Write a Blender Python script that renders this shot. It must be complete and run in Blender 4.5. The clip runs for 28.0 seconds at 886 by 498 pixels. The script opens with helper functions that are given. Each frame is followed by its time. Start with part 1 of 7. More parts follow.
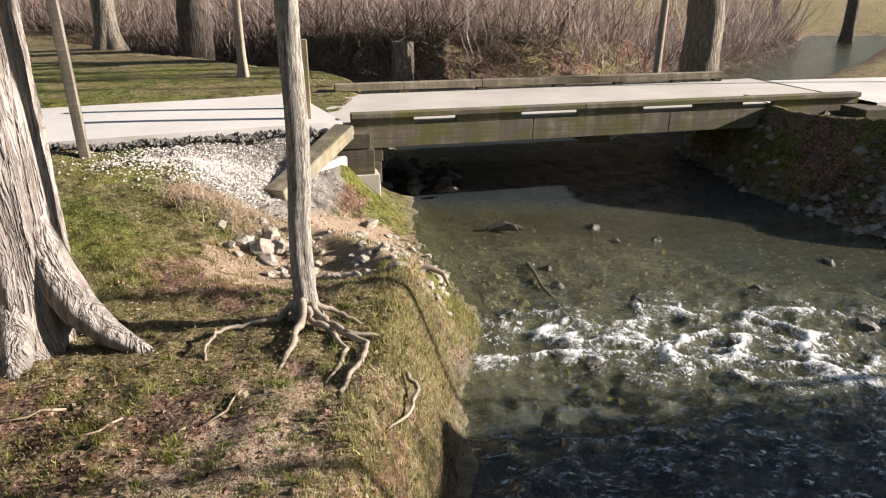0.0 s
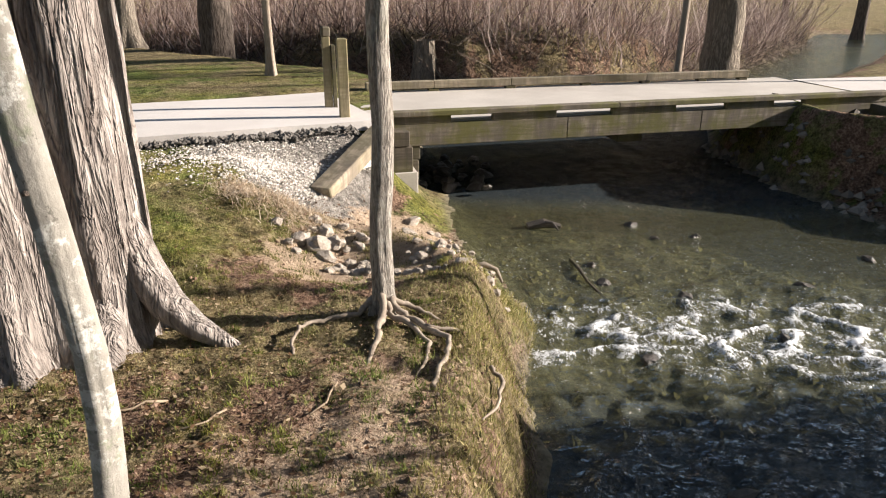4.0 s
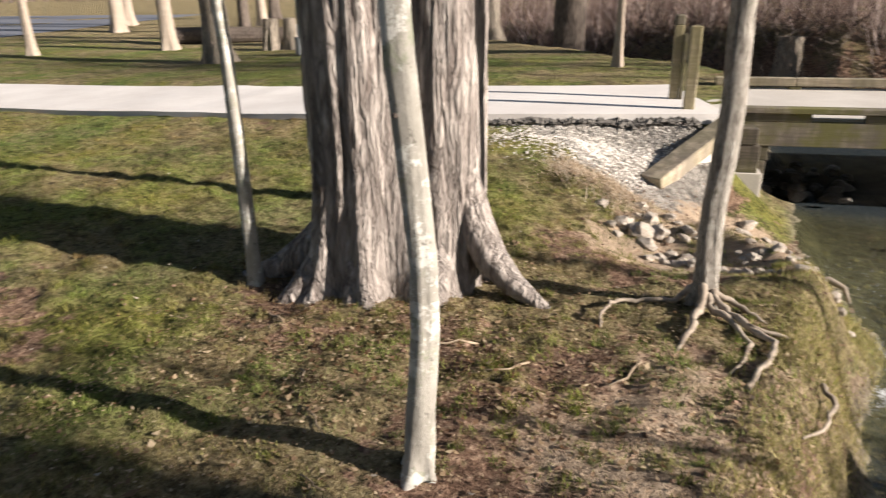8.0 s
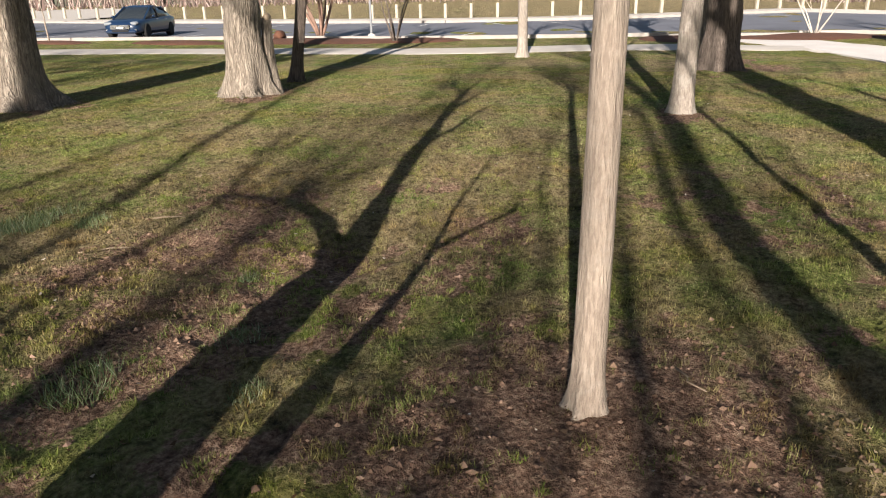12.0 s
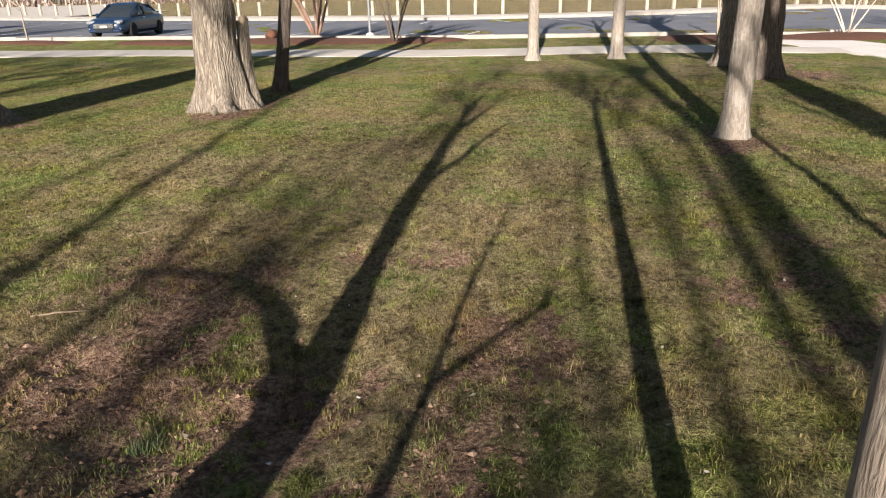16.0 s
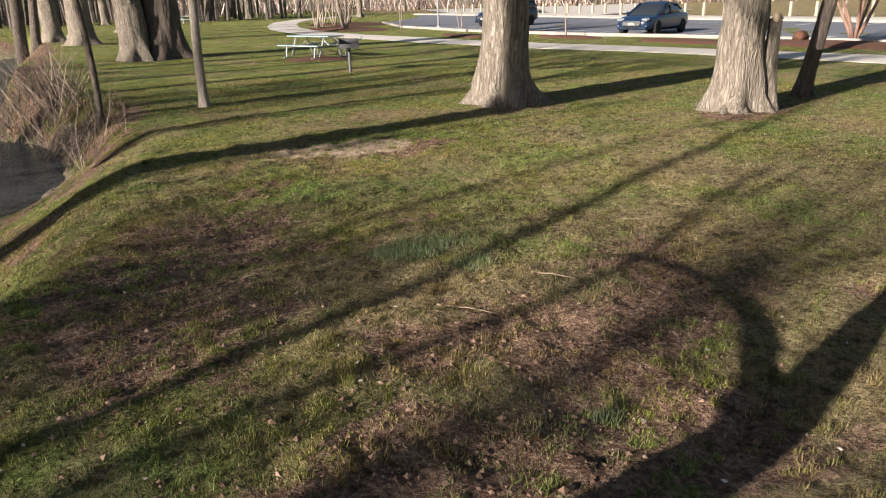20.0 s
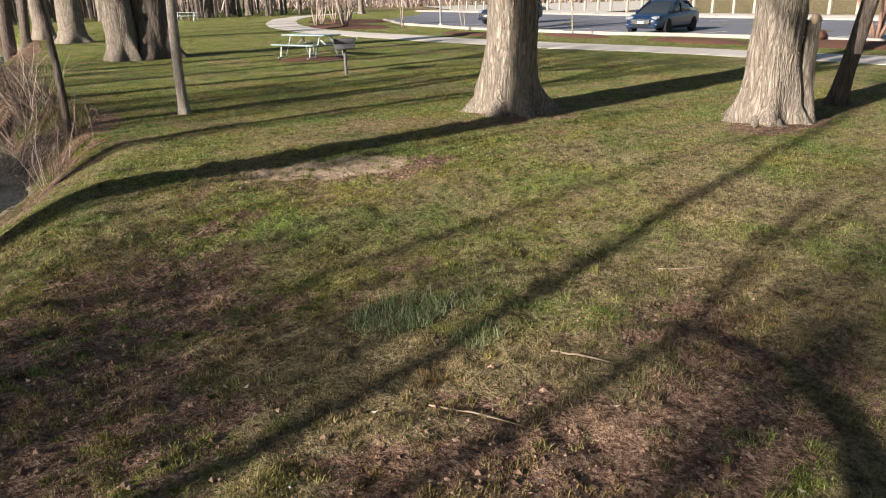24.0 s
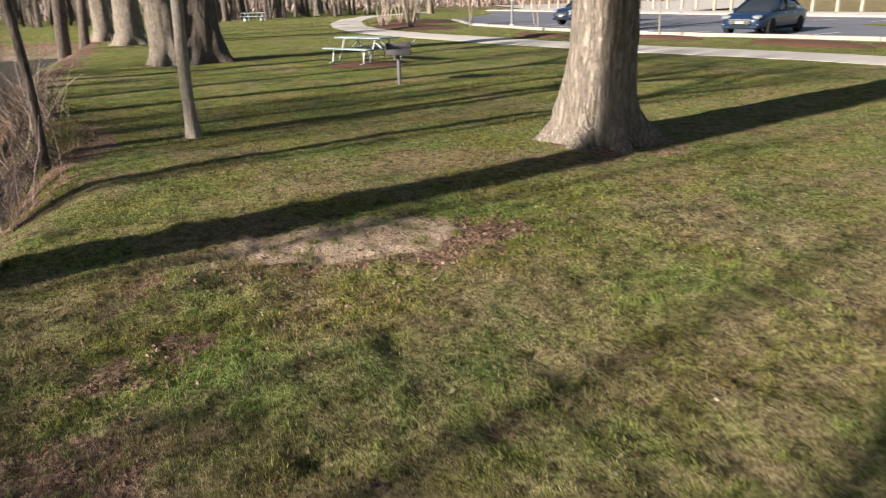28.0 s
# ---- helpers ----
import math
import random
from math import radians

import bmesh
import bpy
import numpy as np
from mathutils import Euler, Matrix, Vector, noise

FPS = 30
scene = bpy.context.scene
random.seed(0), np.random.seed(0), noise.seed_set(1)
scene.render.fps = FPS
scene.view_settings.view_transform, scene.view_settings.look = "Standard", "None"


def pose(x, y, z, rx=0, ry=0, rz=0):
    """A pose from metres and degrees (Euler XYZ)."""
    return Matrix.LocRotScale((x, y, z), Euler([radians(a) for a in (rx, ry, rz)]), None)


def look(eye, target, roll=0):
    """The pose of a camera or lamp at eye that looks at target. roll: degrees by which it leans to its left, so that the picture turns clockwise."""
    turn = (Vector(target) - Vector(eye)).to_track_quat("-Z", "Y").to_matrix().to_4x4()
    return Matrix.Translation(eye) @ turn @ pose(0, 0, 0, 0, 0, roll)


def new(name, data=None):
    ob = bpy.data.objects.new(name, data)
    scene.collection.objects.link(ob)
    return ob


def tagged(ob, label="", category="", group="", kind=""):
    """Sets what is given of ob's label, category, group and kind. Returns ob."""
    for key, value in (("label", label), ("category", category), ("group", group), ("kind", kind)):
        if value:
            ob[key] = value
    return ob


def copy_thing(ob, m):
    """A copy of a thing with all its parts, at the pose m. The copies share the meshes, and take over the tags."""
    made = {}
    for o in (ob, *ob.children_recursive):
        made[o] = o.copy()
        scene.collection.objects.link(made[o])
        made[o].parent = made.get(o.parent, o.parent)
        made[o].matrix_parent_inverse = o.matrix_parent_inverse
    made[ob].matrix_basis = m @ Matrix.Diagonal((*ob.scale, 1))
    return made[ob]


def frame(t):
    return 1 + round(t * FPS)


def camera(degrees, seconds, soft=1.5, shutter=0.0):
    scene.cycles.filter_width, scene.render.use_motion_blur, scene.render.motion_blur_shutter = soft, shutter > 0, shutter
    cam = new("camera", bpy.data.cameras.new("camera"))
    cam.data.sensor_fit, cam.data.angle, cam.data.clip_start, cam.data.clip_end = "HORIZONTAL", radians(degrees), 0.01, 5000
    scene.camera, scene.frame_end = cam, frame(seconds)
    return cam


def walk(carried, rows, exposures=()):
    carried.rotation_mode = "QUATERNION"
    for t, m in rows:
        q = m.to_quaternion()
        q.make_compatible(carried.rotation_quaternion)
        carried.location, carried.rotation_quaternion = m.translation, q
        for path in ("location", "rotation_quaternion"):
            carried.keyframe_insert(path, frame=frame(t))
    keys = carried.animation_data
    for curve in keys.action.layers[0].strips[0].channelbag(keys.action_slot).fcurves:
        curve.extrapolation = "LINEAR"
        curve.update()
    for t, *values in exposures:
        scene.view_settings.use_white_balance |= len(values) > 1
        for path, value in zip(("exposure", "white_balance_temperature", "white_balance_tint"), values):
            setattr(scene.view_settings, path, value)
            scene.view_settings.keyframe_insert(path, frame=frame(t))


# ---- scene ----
cam = camera(64.5, 28.0, soft=1.15, shutter=0.5)
PATH = [
    (0, (-0.455, 0.056, 1.982), (-0.591, 1.918, 1.265), 0.1),
    (0.5, (-0.505, 0.049, 1.988), (-0.645, 1.91, 1.268), 0.0),
    (1, (-0.684, 0.033, 1.986), (-0.826, 1.893, 1.266), -0.1),
    (1.5, (-0.894, 0.043, 1.977), (-1.035, 1.903, 1.256), 0.0),
    (2, (-0.956, 0.054, 1.981), (-1.098, 1.914, 1.26), 0.1),
    (2.5, (-0.986, 0.07, 1.993), (-1.127, 1.929, 1.271), 0.1),
    (4.5, (-0.901, -0.107, 2.0), (-1.041, 1.753, 1.279), 0.1),
    (5, (-0.904, -0.127, 1.938), (-1.048, 1.733, 1.218), 0.1),
    (5.5, (-0.901, -0.134, 1.866), (-1.082, 1.722, 1.144), -0.0),
    (6, (-0.898, -0.132, 1.862), (-1.086, 1.724, 1.139), -0.0),
    (6.5, (-0.9, -0.125, 1.857), (-1.159, 1.722, 1.134), -0.2),
    (7, (-0.915, -0.109, 1.841), (-1.336, 1.709, 1.121), -0.3),
    (7.5, (-0.919, -0.106, 1.838), (-1.628, 1.621, 1.12), -0.7),
    (8, (-0.931, -0.095, 1.827), (-1.907, 1.499, 1.114), -0.9),
    (8.5, (-0.935, -0.085, 1.823), (-2.037, 1.425, 1.111), -1.0),
    (9, (-0.968, -0.094, 1.817), (-2.183, 1.328, 1.108), -1.0),
    (9.5, (-1.003, -0.116, 1.809), (-2.52, 0.984, 1.108), -1.1),
    (10, (-1.047, -0.128, 1.793), (-2.806, 0.527, 1.101), -1.2),
    (10.5, (-1.06, -0.139, 1.794), (-2.932, 0.017, 1.108), -1.2),
    (11, (-1.086, -0.171, 1.782), (-2.933, -0.529, 1.104), -1.3),
    (11.5, (-1.097, -0.172, 1.774), (-2.871, -0.804, 1.102), -1.3),
    (12, (-1.105, -0.192, 1.771), (-2.879, -0.824, 1.097), -1.3),
    (12.5, (-1.215, -0.25, 1.772), (-2.989, -0.881, 1.096), -1.3),
    (14.5, (-2.14, -0.586, 1.818), (-3.909, -1.222, 1.134), -1.3),
    (15, (-2.636, -0.761, 1.818), (-4.403, -1.399, 1.132), -1.5),
    (15.5, (-2.895, -0.842, 1.83), (-4.662, -1.479, 1.144), -1.4),
    (16, (-2.973, -0.841, 1.852), (-4.74, -1.48, 1.165), -1.4),
    (16.5, (-2.984, -0.836, 1.861), (-4.747, -1.482, 1.174), -1.5),
    (17, (-2.976, -0.871, 1.859), (-4.647, -1.733, 1.18), -1.5),
    (17.5, (-2.953, -0.891, 1.856), (-4.515, -1.942, 1.182), -1.5),
    (18, (-2.94, -0.903, 1.849), (-4.463, -2.01, 1.177), -1.5),
    (18.5, (-2.912, -0.92, 1.848), (-4.435, -2.028, 1.174), -1.5),
    (19, (-2.892, -0.955, 1.84), (-4.372, -2.12, 1.167), -1.4),
    (19.5, (-2.892, -0.986, 1.826), (-4.138, -2.402, 1.161), -1.5),
    (20, (-2.908, -0.986, 1.806), (-3.888, -2.601, 1.151), -1.5),
    (20.5, (-2.937, -1.014, 1.812), (-3.909, -2.633, 1.154), -1.5),
    (21, (-3.023, -1.167, 1.798), (-3.997, -2.786, 1.141), -1.5),
    (21.5, (-3.133, -1.348, 1.808), (-4.105, -2.966, 1.148), -1.5),
    (23.5, (-3.565, -1.986, 1.841), (-4.537, -3.603, 1.177), -1.5),
    (24, (-3.578, -1.998, 1.849), (-4.551, -3.614, 1.185), -1.4),
    (24.5, (-3.599, -2.029, 1.852), (-4.571, -3.645, 1.186), -1.5),
    (25, (-3.696, -2.201, 1.853), (-4.67, -3.816, 1.189), -1.5),
    (25.5, (-3.894, -2.529, 1.864), (-4.866, -4.144, 1.197), -1.5),
    (26, (-4.156, -2.957, 1.87), (-5.131, -4.572, 1.204), -1.5),
    (26.5, (-4.417, -3.351, 1.865), (-5.375, -4.975, 1.199), -1.6),
    (27, (-4.662, -3.744, 1.831), (-5.613, -5.374, 1.167), -1.8),
    (27.5, (-4.9, -4.108, 1.819), (-5.813, -5.759, 1.155), -1.8),
    (28, (-5.11, -4.453, 1.817), (-5.92, -6.159, 1.156), -1.7),
]
walk(cam, [(t, look(eye, target, roll)) for t, eye, target, roll in PATH])
# ---------------------------------------------------------------- world, sun, exposure
SUN_WAY = Vector((-0.926, -0.163, -0.340)).normalized()
world = bpy.data.worlds.new("sky")
scene.world = world
world.use_nodes = True
wn, wl = world.node_tree.nodes, world.node_tree.links
sky = wn.new("ShaderNodeTexSky")
sky.sky_type, sky.sun_disc = "NISHITA", False
sky.sun_elevation = math.asin(-SUN_WAY.z)
sky.sun_rotation = math.atan2(-SUN_WAY.x, -SUN_WAY.y)
wn["Background"].inputs["Strength"].default_value = 0.034
wl.new(sky.outputs["Color"], wn["Background"].inputs["Color"])
sun_data = bpy.data.lights.new("sun", "SUN")
sun_data.energy, sun_data.angle, sun_data.color = 5.0, radians(0.55), (1.0, 0.90, 0.81)
sun = new("sun", sun_data)
sun.matrix_world = look((40, 10, 30), Vector((40, 10, 30)) + SUN_WAY)
scene.view_settings.exposure = 1.45

# ---------------------------------------------------------------- materials


class Mat:
    """A node material with short calls."""

    def __init__(self, name, rough=0.8, metal=0.0, spec=0.3):
        self.m = bpy.data.materials.new(name)
        self.m.use_nodes = True
        self.t = self.m.node_tree
        self.b = self.t.nodes["Principled BSDF"]
        self.b.inputs["Roughness"].default_value = rough
        self.b.inputs["Metallic"].default_value = metal
        self.b.inputs["Specular IOR Level"].default_value = spec
        self.pos = None

    def n(self, kind, **kw):
        node = self.t.nodes.new(kind)
        for k, v in kw.items():
            node.inputs[k.replace("_", " ")].default_value = v
        return node

    def link(self, a, b):
        self.t.links.new(a, b)

    def coord(self, scale=(1, 1, 1), local=False):
        tc = self.n("ShaderNodeTexCoord") if local else self.n("ShaderNodeNewGeometry")
        mp = self.n("ShaderNodeMapping")
        mp.inputs["Scale"].default_value = scale
        self.link(tc.outputs["Object" if local else "Position"], mp.inputs["Vector"])
        return mp.outputs["Vector"]

    def noise(self, scale, detail=4.0, rough=0.6, stretch=(1, 1, 1), local=False, distortion=0.0):
        nz = self.n("ShaderNodeTexNoise", Scale=scale, Detail=detail, Roughness=rough, Distortion=distortion)
        self.link(self.coord(stretch, local), nz.inputs["Vector"])
        return nz.outputs["Fac"]

    def ramp(self, fac, *stops):
        r = self.n("ShaderNodeValToRGB")
        e = r.color_ramp.elements
        while len(e) < len(stops):
            e.new(0.5)
        for el, (p, c) in zip(e, stops):
            el.position = p
            el.color = (*c, 1) if isinstance(c, tuple) else (c, c, c, 1)
        self.link(fac, r.inputs["Fac"])
        return r.outputs["Color"]

    def mix(self, fac, a, b, mode="MIX"):
        x = self.n("ShaderNodeMix")
        x.data_type, x.blend_type = "RGBA", mode
        for sock, v in ((x.inputs[0], fac), (x.inputs[6], a), (x.inputs[7], b)):
            if isinstance(v, bpy.types.NodeSocket):
                self.link(v, sock)
            elif isinstance(v, tuple):
                sock.default_value = (*v, 1)
            else:
                sock.default_value = v
        return x.outputs[2]

    def math(self, op, a, b=0.0, c=0.0):
        x = self.n("ShaderNodeMath")
        x.operation = op
        for s, v in zip(x.inputs, (a, b, c)):
            if isinstance(v, bpy.types.NodeSocket):
                self.link(v, s)
            else:
                s.default_value = v
        return x.outputs[0]

    def attr(self, name):
        a = self.n("ShaderNodeAttribute")
        a.attribute_name = name
        return a.outputs["Fac"]

    def island(self):
        return self.n("ShaderNodeNewGeometry").outputs["Random Per Island"]

    def obrand(self):
        return self.n("ShaderNodeObjectInfo").outputs["Random"]

    def color(self, c):
        if isinstance(c, tuple):
            self.b.inputs["Base Color"].default_value = (*c, 1)
        else:
            self.link(c, self.b.inputs["Base Color"])
        return self

    def bump(self, h, dist=0.01, strength=0.6):
        b = self.n("ShaderNodeBump", Strength=strength, Distance=dist)
        self.link(h, b.inputs["Height"])
        self.link(b.outputs["Normal"], self.b.inputs["Normal"])
        return self


def simple(name, c1, c2, scale=8.0, rough=0.8, metal=0.0, spec=0.3, bump=0.004, stretch=(1, 1, 1), local=False, fine=60.0):
    m = Mat(name, rough, metal, spec)
    a = m.noise(scale, 5, 0.65, stretch, local)
    f = m.noise(fine, 3, 0.6, stretch, local)
    col = m.ramp(a, (0.3, c1), (0.72, c2))
    col = m.mix(m.ramp(f, (0.35, 0.0), (0.75, 0.35)), col, tuple(0.55 * v for v in c1))
    m.color(col)
    if bump:
        m.bump(m.math("ADD", a, m.math("MULTIPLY", f, 0.6)), bump, 0.7)
    return m.m


def bark_material(name, dark, light, patch=None, vertical=6.0, depth=0.02, lichen=0.0, plates=0.0):
    """Bark with furrows that run up the stem, in the tree's own space."""
    m = Mat(name, 0.9, 0, 0.15)
    fur = m.noise(vertical * 3.2, 6, 0.62, (1, 1, 0.16), True, 0.6)
    fine = m.noise(vertical * 14, 4, 0.6, (1, 1, 0.35), True)
    big = m.noise(1.7, 4, 0.6, (1, 1, 0.5), True)
    mean = tuple(0.5 * (a + b) for a, b in zip(dark, light))
    if lichen < 0.5:
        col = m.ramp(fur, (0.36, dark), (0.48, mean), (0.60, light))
    else:
        col = m.ramp(m.noise(9, 5, 0.6, (1, 1, 0.6), True), (0.34, mean), (0.62, light))
    h = m.math("ADD", m.ramp(fur, (0.35, 0.0), (0.62, 1.0)), m.math("MULTIPLY", fine, 0.35))
    if plates:
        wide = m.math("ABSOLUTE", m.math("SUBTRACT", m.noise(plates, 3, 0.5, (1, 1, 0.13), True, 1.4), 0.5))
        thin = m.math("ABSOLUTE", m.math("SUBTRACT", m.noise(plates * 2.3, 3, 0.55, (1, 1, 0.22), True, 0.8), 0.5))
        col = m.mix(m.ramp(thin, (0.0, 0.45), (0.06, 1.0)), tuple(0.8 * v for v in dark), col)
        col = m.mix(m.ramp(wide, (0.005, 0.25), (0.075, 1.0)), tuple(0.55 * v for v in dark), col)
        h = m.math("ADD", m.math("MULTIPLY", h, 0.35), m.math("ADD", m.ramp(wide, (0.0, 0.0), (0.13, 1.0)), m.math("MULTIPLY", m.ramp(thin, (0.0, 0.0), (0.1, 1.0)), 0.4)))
    if lichen > 0.5:
        fine = m.noise(26, 5, 0.7, (1, 1, 0.8), True)
        h = m.math("ADD", m.math("MULTIPLY", fine, 0.6), m.noise(8, 4, 0.6, (1, 1, 0.7), True))
    col = m.mix(m.ramp(fine, (0.4, 0.0), (0.7, 0.5)), col, tuple(0.62 * v for v in light))
    col = m.mix(m.ramp(big, (0.45, 0.0), (0.7, 0.45)), col, patch or tuple(0.7 * v for v in light))
    if lichen:
        li = m.noise(5.5, 6, 0.72, (1, 1, 0.9), True)
        col = m.mix(m.ramp(li, (0.53, 0.0), (0.60, lichen)), col, (0.25, 0.26, 0.19))
        ring = m.noise(4.2, 6, 0.75, (1, 1, 1.1), True)
        col = m.mix(m.ramp(ring, (0.52, 0.0), (0.57, lichen)), col, (0.56, 0.545, 0.50))
        spot = m.noise(23, 4, 0.7, (1, 1, 0.8), True)
        col = m.mix(m.ramp(spot, (0.62, 0.0), (0.68, lichen)), col, (0.14, 0.13, 0.11))
    m.color(col)
    m.bump(h, depth, 0.9)
    return m.m


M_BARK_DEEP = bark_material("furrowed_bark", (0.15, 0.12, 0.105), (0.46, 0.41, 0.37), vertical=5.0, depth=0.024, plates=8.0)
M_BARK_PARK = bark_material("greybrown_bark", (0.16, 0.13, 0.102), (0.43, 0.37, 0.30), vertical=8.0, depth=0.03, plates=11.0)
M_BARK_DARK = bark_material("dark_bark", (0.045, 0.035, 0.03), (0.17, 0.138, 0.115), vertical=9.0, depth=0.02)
M_BARK_GREY = bark_material("grey_park_bark", (0.17, 0.142, 0.118), (0.34, 0.295, 0.25), vertical=16.0, depth=0.008, lichen=0.15)
M_BARK_YOUNG = bark_material("young_ridged_bark", (0.12, 0.10, 0.085), (0.46, 0.42, 0.365), vertical=26.0, depth=0.009, lichen=0.2)
M_BARK_PALE = bark_material("pale_smooth_bark", (0.16, 0.145, 0.12), (0.39, 0.365, 0.32), vertical=6.0, depth=0.008, lichen=0.85)
M_BARK_TAN = bark_material("tan_smooth_bark", (0.23, 0.182, 0.145), (0.40, 0.33, 0.265), vertical=26.0, depth=0.005, lichen=0.08)
M_TWIG = simple("winter_twigs", (0.16, 0.12, 0.095), (0.30, 0.235, 0.185), 5, 0.9, bump=0)
M_WOODS = simple("far_woods_bark", (0.06, 0.048, 0.042), (0.17, 0.14, 0.118), 3, 0.9, bump=0)
M_ROOT = simple("weathered_root", (0.16, 0.125, 0.095), (0.40, 0.34, 0.27), 9, 0.85, bump=0.006)
M_CUTWOOD = simple("cut_wood", (0.24, 0.18, 0.12), (0.40, 0.32, 0.23), 12, 0.85)


def lawn_mix(m):
    """Where the turf is green, straw or bare: shared by the ground and the blades."""
    big = m.noise(0.55, 5, 0.62)
    mid = m.noise(2.3, 6, 0.7)
    dry = m.math("ADD", m.math("MULTIPLY", big, 1.5), m.math("MULTIPLY", mid, 1.2))
    return dry, mid


def ground_material():
    m = Mat("lawn_and_earth", 0.95, 0, 0.1)
    dry, mid = lawn_mix(m)
    clump = m.noise(9, 5, 0.68)
    fine = m.noise(30, 5, 0.7)
    grit = m.noise(110, 3, 0.7)
    green = m.ramp(fine, (0.3, (0.042, 0.054, 0.015)), (0.5, (0.18, 0.20, 0.058)), (0.72, (0.37, 0.375, 0.14)))
    green = m.mix(1.0, green, m.ramp(m.noise(0.85, 4, 0.6, (1, 1, 0)), (0.38, (1.14, 1.02, 0.85)), (0.5, (1.0, 1.0, 0.92)), (0.64, (0.80, 0.97, 0.82))), "MULTIPLY")
    straw = m.ramp(fine, (0.3, (0.09, 0.063, 0.033)), (0.5, (0.285, 0.225, 0.12)), (0.72, (0.50, 0.42, 0.25)))
    soil = m.ramp(fine, (0.30, (0.06, 0.035, 0.024)), (0.5, (0.265, 0.162, 0.115)), (0.70, (0.56, 0.40, 0.285)))
    gravel = m.ramp(grit, (0.3, (0.16, 0.145, 0.125)), (0.5, (0.40, 0.365, 0.325)), (0.72, (0.62, 0.585, 0.53)))
    bed = m.ramp(m.noise(5.5, 6, 0.7), (0.3, (0.17, 0.145, 0.095)), (0.5, (0.33, 0.295, 0.215)), (0.7, (0.54, 0.46, 0.32)))
    lean = m.math("ADD", dry, m.math("MULTIPLY", m.attr("dry"), 1.4))
    col = m.mix(m.ramp(m.math("MULTIPLY", lean, 0.333), (0.40, 0.0), (0.52, 1.0)), green, straw)
    rough = m.math("ADD", m.math("MULTIPLY", m.math("SUBTRACT", mid, 0.5), 0.7), m.math("MULTIPLY", m.math("SUBTRACT", clump, 0.5), 0.9))
    bare = m.math("ADD", m.math("ADD", m.attr("bare"), rough), m.math("MULTIPLY", m.math("SUBTRACT", 0.51, m.attr("turf")), 2.1))
    col = m.mix(m.ramp(bare, (0.24, 0.0), (0.36, 0.95)), col, soil)
    col = m.mix(m.ramp(m.math("ADD", m.attr("gravel"), m.math("MULTIPLY", m.math("SUBTRACT", mid, 0.5), 0.8)), (0.4, 0.0), (0.58, 1.0)), col, gravel)
    col = m.mix(m.attr("bed"), col, bed)
    worn = m.math("ADD", m.math("MULTIPLY", m.noise(3.4, 8, 0.74), 0.6), m.math("MULTIPLY", m.noise(1.0, 5, 0.6), 0.4))
    col = m.mix(1.0, col, m.ramp(worn, (0.40, 0.55), (0.5, 0.92), (0.60, 1.0)), "MULTIPLY")
    col = m.mix(1.0, col, m.ramp(clump, (0.36, 0.42), (0.46, 0.9), (0.56, 1.12)), "MULTIPLY")
    dust = m.ramp(m.math("ADD", m.math("MULTIPLY", fine, 0.5), m.math("MULTIPLY", mid, 0.5)), (0.3, (0.26, 0.175, 0.118)), (0.48, (0.48, 0.36, 0.255)), (0.7, (0.66, 0.53, 0.40)))
    col = m.mix(m.ramp(m.math("ADD", m.attr("sand"), m.math("MULTIPLY", m.math("SUBTRACT", clump, 0.5), 1.1)), (0.35, 0.0), (0.6, 1.0)), col, dust)
    m.color(col)
    h = m.math("ADD", m.math("MULTIPLY", clump, 1.6), m.math("ADD", m.math("MULTIPLY", fine, 0.8), m.math("MULTIPLY", grit, 0.25)))
    m.bump(h, 0.1, 1.0)
    return m.m


M_GROUND = ground_material()


def blade_material(name, lo, hi, tip, lawn=False, even=False, through_light=False):
    m = Mat(name, 0.75, 0, 0.12)
    r = m.island()
    c = m.ramp(r, (0.0, lo), (0.6, hi), (1.0, tip))
    if lawn:
        dry, mid = lawn_mix(m)
        c = m.mix(m.ramp(m.math("MULTIPLY", dry, 0.333), (0.42, 0.0), (0.51, 0.95)), c, m.ramp(r, (0.0, (0.14, 0.10, 0.05)), (1.0, (0.37, 0.30, 0.165))))
        c = m.mix(1.0, c, m.ramp(m.noise(3.4, 8, 0.74), (0.36, 0.55), (0.5, 0.95), (0.62, 1.0)), "MULTIPLY")
        c = m.mix(1.0, c, m.ramp(m.noise(0.85, 4, 0.6, (1, 1, 0)), (0.38, (1.14, 1.02, 0.85)), (0.5, (1.0, 1.0, 0.92)), (0.64, (0.80, 0.97, 0.82))), "MULTIPLY")
        c = m.mix(1.0, c, m.ramp(m.noise(9, 5, 0.68), (0.36, 0.40), (0.46, 0.95), (0.58, 1.25)), "MULTIPLY")
    elif not even:
        patch = m.noise(1.2, 4, 0.6)
        c = m.mix(m.ramp(patch, (0.45, 0.0), (0.68, 0.5)), c, tip)
    m.color(c)
    thin = m.n("ShaderNodeBsdfTranslucent")
    m.link(c, thin.inputs["Color"])
    both = m.n("ShaderNodeMixShader")
    both.inputs[0].default_value = 0.4 if through_light else 0.0
    m.link(m.b.outputs[0], both.inputs[1])
    m.link(thin.outputs[0], both.inputs[2])
    m.link(both.outputs[0], m.t.nodes["Material Output"].inputs["Surface"])
    return m.m


